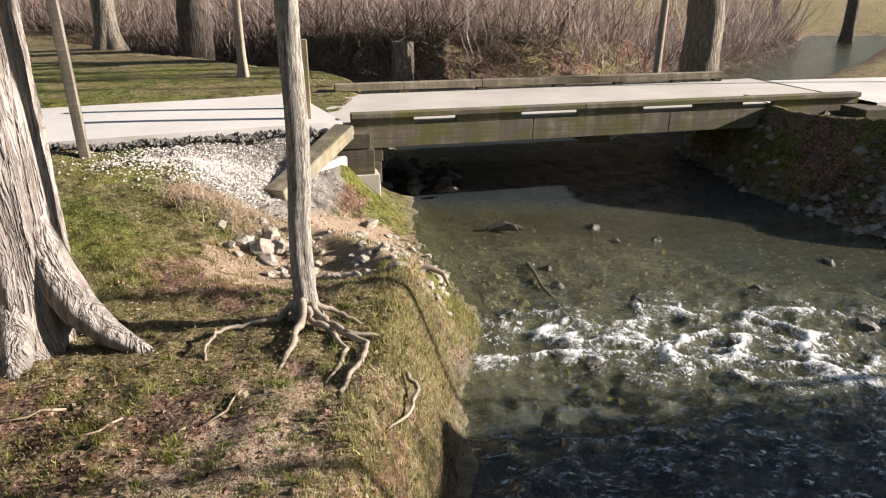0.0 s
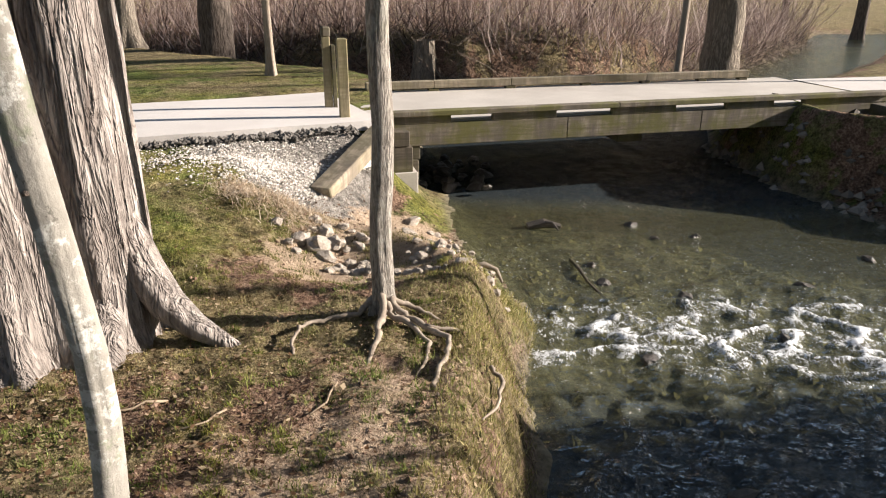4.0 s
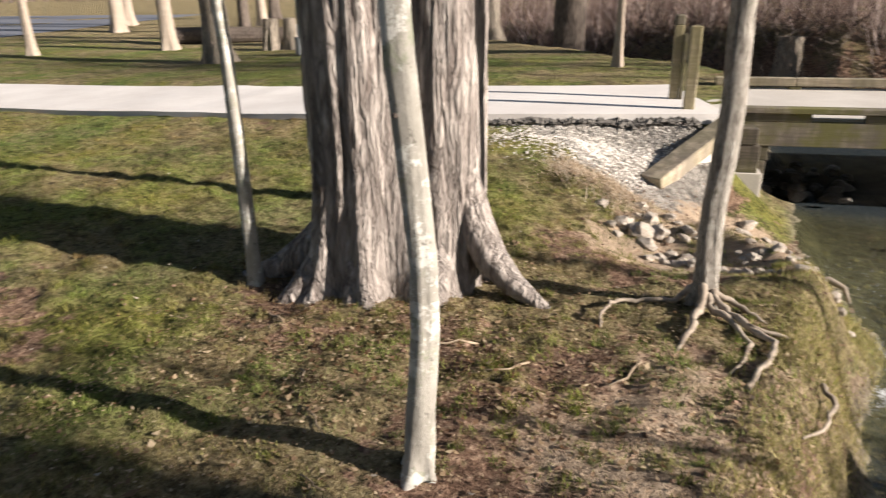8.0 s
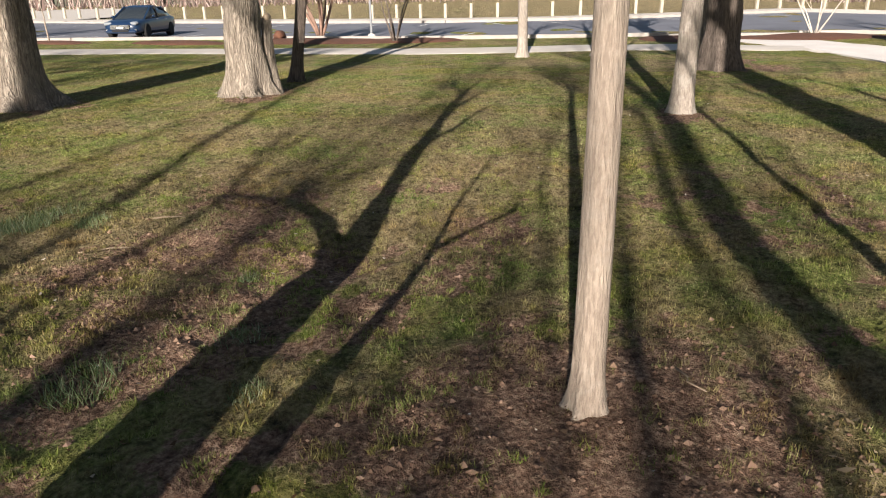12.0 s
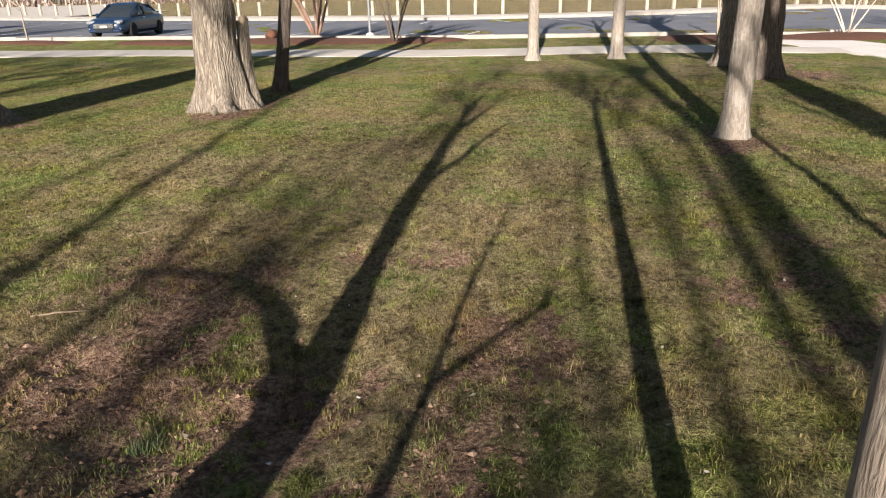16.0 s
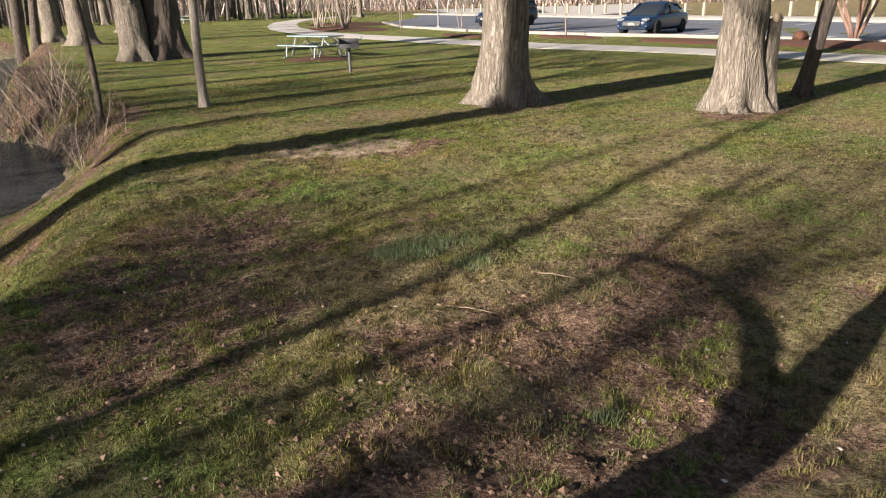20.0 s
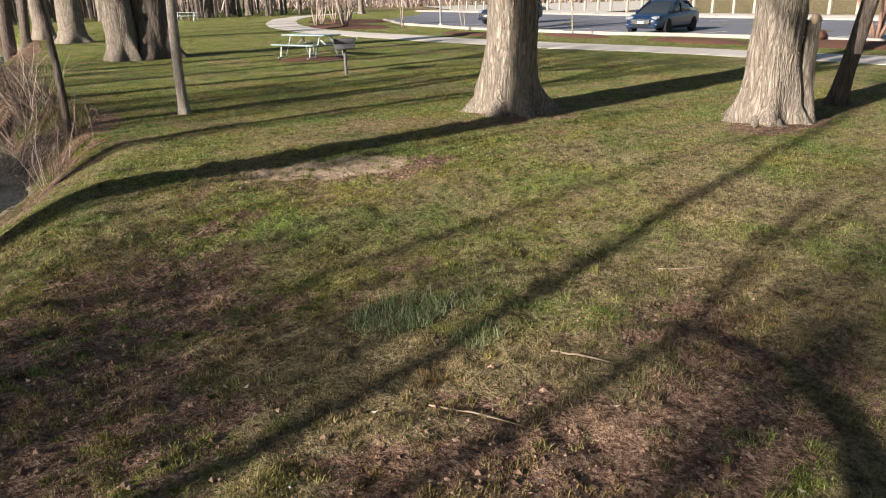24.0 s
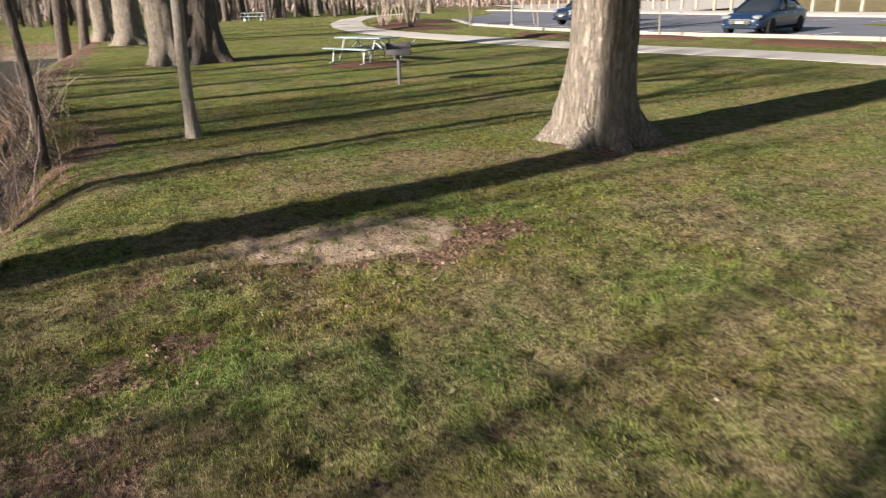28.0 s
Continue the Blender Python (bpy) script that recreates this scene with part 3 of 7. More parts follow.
def lay(x, y, ret_all=False):
    """Height of the ground; also its bareness, gravel, dryness and bed share."""
    x, y = np.asarray(x, float), np.asarray(y, float)
    r = np.hypot(x + 5, y + 2)
    far = 0.012 * np.maximum(0, r - 15) * (1 - sstep(4, 14, y))
    far = np.minimum(far, 1.6)
    bump = 0.3 * sstep(4.0, 8.3, y) * sstep(-18, -5, x) * (1 - sstep(-4.2, -2.6, x) * (1 - sstep(7.5, 8.5, y)))
    bump = bump - 0.33 * np.exp(-((x + 2.4) / 0.8) ** 2 - ((y - 6.75) / 1.05) ** 2)
    top = far + bump + 0.02 * wobble(x, y, 1.1) + 0.014 * wobble(x, y, 0.4, 2.0) + 0.075 * (clumps(x, y, 0.30, 40, 3, 0.6) - 0.5) * np.exp(-np.maximum(r - 9, 0) / 6)
    top = top - 0.15 * np.exp(-((x + 5.6) / 1.6) ** 2 - ((y + 2.6) / 1.6) ** 2) - 0.08 * np.exp(-((x + 6.8) / 1.8) ** 2 - ((y + 4.2) / 1.5) ** 2) - 0.18 * np.exp(-((x + 4.2) / 1.2) ** 2 - ((y + 6.9) / 1.5) ** 2)
    top = top + 0.055 * np.exp(-((x + 3.9) / 0.8) ** 2 - ((y + 0.4) / 0.8) ** 2)
    hollow = np.exp(-(((x + 1.95) / 0.80) ** 2 + ((y - 5.25) / 0.62) ** 2) ** 1.5)
    top = top - 0.26 * np.exp(-((x + 2.12) / 0.30) ** 2 - ((y - 7.8) / 0.75) ** 2) - 0.27 * hollow + 0.15 * np.exp(-((x + 2.95) / 0.55) ** 2 - ((y - 6.2) / 0.36) ** 2) - 0.07 * np.exp(-((x + 2.3) / 0.6) ** 2 - ((y - 4.12) / 0.14) ** 2)
    top = top + (0.052 * (clumps(x, y, 0.14, 61, 2, 0.6) - 0.5) + 0.05 * (clumps(x, y, 0.45, 71, 2, 0.6) - 0.5)) * np.exp(-np.maximum(r - 7, 0) / 3)
    edge = 8.34 + 0.47 * (x + 3.12)
    top = top - 0.13 * np.exp(-((y - edge + 0.42) / 0.33) ** 2) * sstep(-5.4, -4.4, x) * (1 - sstep(-2.5, -2.1, x))
    d = away(STREAM, x, y)
    d = np.minimum(d, away(DITCH, x, y) + 0.25)
    d = d + 0.05 * wobble(x, y, 0.35, 1.0) * np.exp(-np.abs(d) * 1.5)
    east = sstep(1.5, 4.5, x) * (1 - sstep(7.0, 9.0, y))
    wide = 0.5 + 1.7 * sstep(4.8, 7.0, y) * (1 - sstep(9.2, 10.0, y)) * sstep(-4.5, -1.0, x) + 0.5 * sstep(-14, -9, -np.abs(y + 13)) + 1.2 * sstep(-5.5, -8.0, y) * sstep(-15.0, -12.5, y) * (x < 0) + 0.9 * east + 0.8 * sstep(11, 15, y)
    rise = sstep(0, 1, np.clip(d / wide, 0, 1)) ** 0.8
    # unseen east bank, raised so that its shadow covers the near riffles
    top = top + (1.55 + 0.65 * sstep(1.5, 3.0, y)) * east * sstep(0.2, 1.3, d) * (1 - sstep(5.0, 5.9, y - 0.176 * (x - 6))) * sstep(-11, -3, y)
    top = top + 0.35 * sstep(15, 18, y) * sstep(-9, -3, x) * (1 - sstep(0, 3.5, x))
    top = top - 0.27 * sstep(3.2, 4.6, x) * sstep(9.5, 11, y)
    top = top - 0.65 * sstep(3.4, 5.0, x) * (sstep(5.0, 6.0, y) - sstep(7.4, 8.8, y))
    top = top - 0.55 * sstep(3.6, 5.0, x) * sstep(14.2, 15.5, y)
    top = top - 0.06 * (1 - sstep(1.2, 1.6, beside(PATH_LINE, x, y)))
    z = WATER_Z + (top - WATER_Z) * rise
    z = np.where(d < 0, WATER_Z - 0.33 * sstep(-0.02, 0.45, -d) + 0.05 * wobble(x, y, 0.16, 3.0) + 0.03 * wobble(x, y, 0.07, 4.0), z)
    if not ret_all:
        return z
    bare = np.zeros_like(x)
    for cx, cy, rx, ry, k in ((-7.25, -9.45, 1.0, 0.62, 1.6), (-6.2, -9.5, 0.8, 0.5, 1.0), (-6.1, -8.4, 0.5, 0.2, 1.0), (-4.75, -1.95, 0.45, 0.25, 0.9), (-1.95, 5.3, 0.85, 0.62, 1.4), (-1.75, 6.5, 0.55, 0.95, 1.2), (-3.7, -0.35, 1.2, 0.9, 1.2), (-5.85, -3.85, 1.05, 0.6, 1.15), (-4.2, -3.2, 1.3, 0.7, 0.8), (-4.3, -7.1, 0.45, 0.85, 1.15), (-4.6, -6.6, 1.0, 0.6, 0.5),
                          (-2.4, 6.5, 0.9, 1.1, 1.0), (-1.7, 7.0, 0.8, 0.9, 0.8), (-3.3, 2.75, 1.2, 0.45, 0.5), (-1.55, 2.35, 0.6, 0.35, 0.75), (-1.25, 3.1, 0.6, 0.7, 0.3), (-11.0, -11.7, 1.4, 0.9, 0.8), (-13.4, -8.5, 1.2, 0.8, 0.9), (-14.6, -8.3, 1.2, 0.5, 0.8),
                          (-12.9, -0.3, 1.3, 0.6, 0.8), (-20.2, 0.8, 2.4, 1.3, 0.9), (-10.2, -5.1, 1.3, 0.4, 0.5), (-12.7, -25.2, 1.6, 1.3, 0.85), (-2.6, -0.7, 1.1, 0.8, 0.5), (-8.5, 1.0, 1.6, 0.3, 0.3), (-4.9, -4.1, 1.0, 0.7, 0.75), (-6.5, -1.75, 0.6, 0.35, 0.9), (-5.6, -1.6, 0.5, 0.35, 0.85), (-8.9, -2.4, 0.8, 0.4, 0.65), (-5.3, -3.0, 0.9, 0.5, 0.85), (-4.35, -7.7, 0.9, 0.8, 0.9),
                          (-3.95, -6.85, 0.9, 1.0, 0.8), (-4.9, -8.4, 1.2, 0.45, 0.85), (-5.7, -9.5, 0.8, 0.4, 0.9), (-3.6, -5.7, 0.8, 1.2, 0.85), (-3.3, -4.7, 0.7, 0.7, 0.7), (-6.8, -4.7, 0.8, 0.4, 0.8), (-3.5, -0.9, 0.9, 0.5, 0.9), (-7.7, -9.3, 0.6, 0.4, 1.2), (-2.0, 4.6, 1.2, 0.35, 0.6), (-2.05, 8.5, 0.6, 0.8, 0.9), (4.3, 9.3, 1.9, 2.2, 1.0)):
        bare = np.maximum(bare, k * np.exp(-0.9 * (((x - cx) / rx) ** 2 + ((y - cy) / ry) ** 2) ** 1.5))
    bare = np.maximum(bare, 0.12 * (1 - sstep(0.25, 1.3, d)) * (y > -11))
    bare = np.maximum(bare, 0.75 * (1 - sstep(0.04, 0.25, d)))
    bare = np.maximum(bare, 0.95 * (1 - sstep(1.1, 2.0, d)) * sstep(-7.5, -9.5, y))
    bare = np.maximum(bare, 0.9 * (1 - sstep(0.6, 1.8, d)) * (y > 12))
    bare = np.maximum(bare, 0.9 * sstep(0.0, 1.5, y - np.interp(x, [-30, -16, -11, -7, -4, -1, 2, 5.4, 8.6, 12.6, 20], [32, 26.6, 23.6, 20.0, 18.0, 17.2, 18.8, 22.8, 27.4, 34, 44])) * (x > -22) * (x < 8) * (y > 10))
    sand = np.clip(1.3 * np.exp(-(((x + 1.85) / 1.0) ** 2 + ((y - 5.35) / 0.75) ** 2) ** 1.5) + 1.1 * np.exp(-(((x + 1.85) / 0.65) ** 2 + ((y - 6.7) / 1.2) ** 2) ** 1.5) + 1.1 * np.exp(-(((x + 7.0) / 0.75) ** 2 + ((y + 9.7) / 0.55) ** 2) ** 1.5) + 0.62 * np.exp(-(((x + 1.55) / 0.75) ** 2 + ((y - 2.35) / 0.5) ** 2) ** 1.5) + 0.45 * np.exp(-(((x + 1.3) / 0.7) ** 2 + ((y - 3.2) / 0.5) ** 2) ** 1.5) + 0.62 * np.exp(-(((x + 6.2) / 0.7) ** 2 + ((y + 9.9) / 0.45) ** 2) ** 1.5), 0, 1)
    gravel = 0.9 * np.exp(-(((x + 2.65) / 0.4) ** 2 + ((y - 8.3) / 0.4) ** 2) ** 1.6) + np.exp(-(((x + 3.35) / 1.15) ** 2 + ((y - 7.7) / 0.62) ** 2) ** 1.6) + 0.8 * np.exp(-(((x + 2.9) / 0.8) ** 2 + ((y - 7.0) / 0.55) ** 2) ** 1.5)
    dry = 0.42 * np.exp(-(((x + 1.5) / 1.9) ** 2 + ((y - 2.9) / 2.0) ** 2) ** 1.5) + 0.22 * np.exp(-(((x + 8) / 4) ** 2 + ((y + 4) / 3) ** 2)) + 0.25 * sstep(14, 18, y) - 0.10 * sstep(-9, -20, y) + 0.3 * sstep(-44, -52, x)
    bed = 1 - sstep(-0.05, 0.18, d)
    return z, bare, np.clip(gravel, 0, 1), dry, bed, d, sand


def zat(x, y):
    return float(lay(np.array([x]), np.array([y]))[0])


def spread(lo, hi, step, out, grow=1.16):
    core = list(np.arange(lo, hi + step / 2, step))
    a, b, s, t = core[0], core[-1], step, step
    left, right = [], []
    while a > -out:
        s *= grow
        a -= s
        left.append(a)
    while b < out:
        t *= grow
        b += t
        right.append(b)
    return np.array(left[::-1] + core + right)


gx, gy = spread(-10.5, 3.0, 0.055, 2500, 1.07), spread(-11.5, 10.5, 0.06, 2500, 1.07)
GX, GY = np.meshgrid(gx, gy)
z, bare, gravel, dry, bed, shore, sand = lay(GX.ravel(), GY.ravel(), True)
nx, ny = len(gx), len(gy)
idx = np.arange(nx * ny).reshape(ny, nx)
quads = np.stack([idx[:-1, :-1], idx[:-1, 1:], idx[1:, 1:], idx[1:, :-1]], -1).reshape(-1, 4)
ground = new("ground", mesh_from("ground", np.stack([GX.ravel(), GY.ravel(), z], -1), quads, M_GROUND, True, {"turf": turf_at(GX.ravel(), GY.ravel()), "bare": bare, "gravel": gravel, "dry": dry, "bed": bed, "sand": sand}))
tagged(ground, "patchy winter lawn with bare earth sloping to a stream bank", "ground", kind="structure")

# the stream's surface
wx, wy = spread(-1.2, 6.2, 0.036, 26, 1.09), spread(-0.4, 7.6, 0.036, 64, 1.07)
WX, WY = np.meshgrid(wx, wy)
fx, fy = WX.ravel(), WY.ravel()
head = 6.25 + 0.12 * (fx - 1.2) + 0.5 * (clumps(fx, fy, 0.8, 5, 3) - 0.5)
rap = (1 - sstep(-0.5, 1.1, fy - head)) * sstep(-7, -3, fy)
warp_x, warp_y = fx + 0.25 * (clumps(fx, fy, 0.6, 12, 2) - 0.5), fy + 0.25 * (clumps(fx, fy, 0.6, 19, 2) - 0.5)
crest = 1 - np.abs(2 * clumps(warp_x * 0.85, warp_y * 1.25, 0.42, 23, 3, 0.5) - 1)
fine = 1 - np.abs(2 * clumps(warp_x, warp_y, 0.13, 33, 2, 0.5) - 1)
swell = clumps(fx, fy, 0.9, 51, 2)
wave = rap * (0.085 * crest ** 2 + 0.030 * fine ** 2 + 0.08 * (swell - 0.5) - 0.05) + 0.006 * wobble(fx, fy, 0.10, 4.0)
sh = away(STREAM, fx, fy)
fall = sstep(0.25, 0.75, clumps(fx * 0.9, fy * 1.1, 1.25, 81, 3) + 0.30 * np.exp(-((fy - head + 0.9) / 0.6) ** 2) + 0.10 * sstep(0.5, 2.0, fx))
foamy = rap * (0.42 + 0.58 * np.exp(-((fy - head + 0.9) / 0.85) ** 2)) * (0.38 + 0.62 * fall) * (0.17 + 0.55 * crest ** 4 + 0.40 * fine ** 4)
chop = 0.14 + 0.40 * (1 - sstep(5.2, 6.8, fy)) + 4.0 * sstep(8.8, 9.8, fy) * (1 - 0.97 * sstep(14, 19, fy))
# mask of the painted glints, from the riffles' head upstream
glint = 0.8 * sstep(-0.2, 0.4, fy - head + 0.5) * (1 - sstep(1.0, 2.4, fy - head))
# painted shade: water under the bridge and the near riffles below the bank
shade_tint = sstep(8.6, 9.6, fy) * (0.95 - 0.9 * sstep(15, 18, fy)) + 0.9 * (1 - sstep(-2.4, -1.2, fy - head))
widx = np.arange(len(fx)).reshape(len(wy), len(wx))
wq = np.stack([widx[:-1, :-1], widx[:-1, 1:], widx[1:, 1:], widx[1:, :-1]], -1).reshape(-1, 4)
ditch_d = away(DITCH, fx, fy)
keepv = np.minimum(sh, ditch_d) < 1.2
wq = wq[keepv[wq].any(1)]
water = new("water", mesh_from("water", np.stack([fx, fy, WATER_Z + wave * sstep(0, 0.3, -sh)], -1), wq, M_WATER, True, {"foam": foamy, "chop": chop, "glint": glint, "shade_tint": shade_tint}))
tagged(water, "shallow clear stream with white riffles over stones", "stream", kind="structure")


def ribbon(name, line, width, mat, label, category, lift=0.02, thick=0.12, step=0.5, floor=None):
    """A paved strip of even width that follows the ground along a line."""
    pts = [Vector(p).to_3d() for p in line]
    fine = []
    for i in range(len(pts) - 1):
        p0, p1, p2, p3 = pts[max(i - 1, 0)], pts[i], pts[i + 1], pts[min(i + 2, len(pts) - 1)]
        n = max(2, int((p2 - p1).length / step))
        for k in range(n):
            t = k / n
            fine.append(0.5 * ((2 * p1) + (p2 - p0) * t + (2 * p0 - 5 * p1 + 4 * p2 - p3) * t * t + (3 * p1 - p0 - 3 * p2 + p3) * t ** 3))
    fine.append(pts[-1])
    bm = bmesh.new()
    rows = []
    for i, p in enumerate(fine):
        d = (fine[min(i + 1, len(fine) - 1)] - fine[max(i - 1, 0)]).normalized()
        side = Vector((-d.y, d.x, 0))
        row = []
        for s in (-0.5, -0.25, 0.0, 0.25, 0.5):
            j = 0.03 * math.sin(7 * i + 40 * s) if abs(s) == 0.5 else 0
            q = p + side * (s * width + j)
            row.append(Vector((q.x, q.y, zat(q.x, q.y) + lift)))
        zc = max(v.z for v in row)
        if floor:
            k = float(sstep(floor[0] - 3.0, floor[0], p.x))
            zc = zc + (floor[1] - zc) * k
            for v in row:
                v.z = v.z + (floor[1] - v.z) * k
        for v in row:
            v.z = 0.35 * v.z + 0.65 * zc
        if not floor:
            for v in (row[0], row[-1]):
                v.z = zat(v.x, v.y) + 0.006
        low = [bm.verts.new(v - Vector((0, 0, thick))) for v in (row[0], row[-1])]
        rows.append([low[0]] + [bm.verts.new(v) for v in row] + [low[1]])
    for a, b in zip(rows, rows[1:]):
        for k in range(6):
            bm.faces.new((a[k], a[k + 1], b[k + 1], b[k]))
    bmesh.ops.recalc_face_normals(bm, faces=bm.faces)
    ob = part(name, bm, mat)
    tagged(ob, label, category, kind="structure")
    return ob
# ---------------------------------------------------------------- paths, road
ribbon("path", PATH_LINE, 2.5, M_PATH, "pale worn asphalt footpath across the lawn", "path", floor=(-4.6, 0.30))
ribbon("path_east", [(4.95, 12.5), (7.5, 13.3), (12, 14.4), (20, 16)], 2.5, M_PATH, "pale worn asphalt footpath beyond the footbridge", "path", floor=(4, 0.24))
ribbon("pavement", [(-26.2, 3.4), (-26.3, 0.5), (-25.9, -3.5), (-24.3, -8.6), (-23.7, -16), (-21.9, -25), (-20.8, -34), (-20.3, -45), (-23.0, -58), (-30, -73), (-42, -84)], 2.4, M_CONCRETE, "pale concrete sidewalk beside the parking road", "sidewalk", step=1.0)


def flat_area(name, outline, mat, label, category, lift, thick=0.15, kind="structure"):
    """A paved area with its outline in the plan, draped on the far ground's gentle rise."""
    bm = bmesh.new()
    vs = [bm.verts.new((x, y, zat(x, y) + lift)) for x, y in outline]
    f = bm.faces.new(vs)
    if f.normal.z < 0:
        f.normal_flip()
    bmesh.ops.triangulate(bm, faces=[f])
    bmesh.ops.subdivide_edges(bm, edges=list(bm.edges), cuts=3, use_grid_fill=True)
    for v in bm.verts:
        v.co.z = zat(v.co.x, v.co.y) + lift
    bm.normal_update()
    ob = part(name, bm, mat)
    return tagged(ob, label, category, kind=kind)


KERB_NEAR = [(-30, 14), (-32.6, 7), (-31.6, -2), (-29.9, -10), (-29.5, -20), (-27.6, -30), (-26.9, -38), (-27.5, -46), (-31, -56), (-40, -66)]
KERB_FAR = [(-46, -76), (-45.6, -58), (-44.8, -44), (-44.2, -30), (-43.7, -15), (-47, -5), (-53, 4), (-60, 13), (-66, 22)]
flat_area("road", KERB_NEAR + KERB_FAR + [(-40, 34)], M_ASPHALT, "dark asphalt parking road with faded white bay lines", "road", 0.012)


def along(line, step):
    """Points every step metres on a line, with their headings."""
    pts = [Vector(p).to_3d() for p in line]
    out, carry = [], 0.0
    for a, b in zip(pts, pts[1:]):
        d = b - a
        s = carry
        while s < d.length:
            out.append((a + d.normalized() * s, math.degrees(math.atan2(d.y, d.x))))
            s += step
        carry = s - d.length
    return out


def kerb(line, name, w, h, step=2.4):
    ob = thing(name, pose(0, 0, 0), "pale concrete kerb along the parking road", "kerb", kind="structure")
    me = None
    for p, a in along(line, step):
        bm = box_bm(step * 1.02 - 0.02, w, h + 0.2, 0.02)
        part("kerb_stone", bm, M_KERB, ob, m=pose(p.x, p.y, zat(p.x, p.y) + (h - 0.2) / 2, 0, 0, a))
    return ob


kerb(KERB_NEAR[1:9], "kerb", 0.3, 0.14)
kerb(KERB_FAR, "kerb_far", 0.35, 0.15)
ribbon("pavement_far", [(-48.4, -74), (-48.0, -58), (-47.2, -44), (-46.6, -30), (-46.2, -15), (-49.4, -5), (-55.4, 4.6), (-62.4, 14)], 4.6, M_CONCRETE, "broad pale concrete walk beyond the parking road", "sidewalk", 0.13, step=2.0)
# faded bay lines
stripes = thing("road_marking", pose(0, 0, 0), "white painted parking bay lines", "road marking", kind="structure")
for p, a in along(KERB_NEAR[3:8], 2.7):
    side = Vector((math.cos(radians(a - 90)), math.sin(radians(a - 90)), 0))
    q = p + side * 2.6
    part("bay_line", box_bm(0.12, 4.6, 0.004), M_STRIPE, stripes, m=pose(q.x, q.y, zat(q.x, q.y) + 0.018, 0, 0, a))
for p, a in along(KERB_FAR[2:7], 3.2):
    side = Vector((math.cos(radians(a - 90)), math.sin(radians(a - 90)), 0))
    q = p + side * 2.4
    part("bay_line", box_bm(0.12, 4.0, 0.004), M_STRIPE, stripes, m=pose(q.x, q.y, zat(q.x, q.y) + 0.018, 0, 0, a + 12))

# ---------------------------------------------------------------- trees
rng = random.Random(7)


def trunk_bm(r, height, lean=(0, 0), flare=0.9, ribs=5, seed=0.0, top=0.75, sides=40, furrow=0.03, sway=0.0, foot=0.35, twist=0.3, below=0.25, lump=0.0, spine=None):
    """A stem lofted from rings: flared root buttresses at the foot, furrowed bark, a slight sway."""
    bm = bmesh.new()
    hs = [-below, -0.05, 0.0, 0.05, 0.11, 0.19, 0.3, 0.45, 0.65, 0.9]
    h = 1.2
    while h < height:
        hs.append(h)
        h += 0.22 if h < 3.0 else 0.6
    hs.append(height)
    rings = []
    for hh in hs:
        k = max(hh, 0) / height
        rad = r * (1 - (1 - top) * k)
        fl = flare * math.exp(-max(hh, 0) / foot)
        cx = lean[0] * max(hh, 0) + sway * math.sin(1.9 * hh + seed)
        cy = lean[1] * max(hh, 0) + sway * math.cos(1.4 * hh + seed * 2)
        if spine:
            cx = float(np.interp(hh, [q[0] for q in spine], [q[1] for q in spine]))
            cy = float(np.interp(hh, [q[0] for q in spine], [q[2] for q in spine]))
        elif lump:
            cx += 0.016 * math.sin(5.1 * hh + seed) * min(1, hh * 2 + 0.01)
            cy += 0.012 * math.sin(6.3 * hh + seed * 2)
        ring = []
        for i in range(sides):
            a = 2 * math.pi * i / sides
            at = a + twist * hh * 0.3
            w = 0.5 + 0.5 * math.cos(ribs * at + seed + 0.8 * math.sin(2 * at + seed))
            rr = rad * (1 + fl * (0.25 + 0.95 * w ** 1.7) + 0.05 * math.sin(3 * at + seed) * (1 - 0.3 * k))
            rr *= 1 + furrow * noise.noise(Vector((math.cos(at) * 5 / max(r, 0.15) * r * 2.2, math.sin(at) * 5 / max(r, 0.15) * r * 2.2, hh * 0.9 + seed))) * 2.2
            if lump:
                rr *= 1 + lump * noise.noise(Vector((math.cos(a) * 1.3, math.sin(a) * 1.3, hh * 3.1 + seed * 3))) + lump * noise.noise(Vector((math.cos(a) * 3, math.sin(a) * 3, hh * 9 + seed)))
            ring.append(bm.verts.new((cx + rr * math.cos(a), cy + rr * math.sin(a), hh)))
        rings.append(ring)
    for a, b in zip(rings, rings[1:]):
        for i in range(sides):
            bm.faces.new((a[i], a[(i + 1) % sides], b[(i + 1) % sides], b[i]))
    bm.faces.new(rings[-1])
    return bm


def limb_points(start, way, length, rng_, bend=0.25, n=6):
    p, d, out = Vector(start), Vector(way).normalized(), [Vector(start)]
    for _ in range(n):
        d = (d + Vector((rng_.uniform(-bend, bend), rng_.uniform(-bend, bend), rng_.uniform(-bend * 0.4, bend * 0.8)))).normalized()
        p = p + d * (length / n)
        out.append(p.copy())
    return out


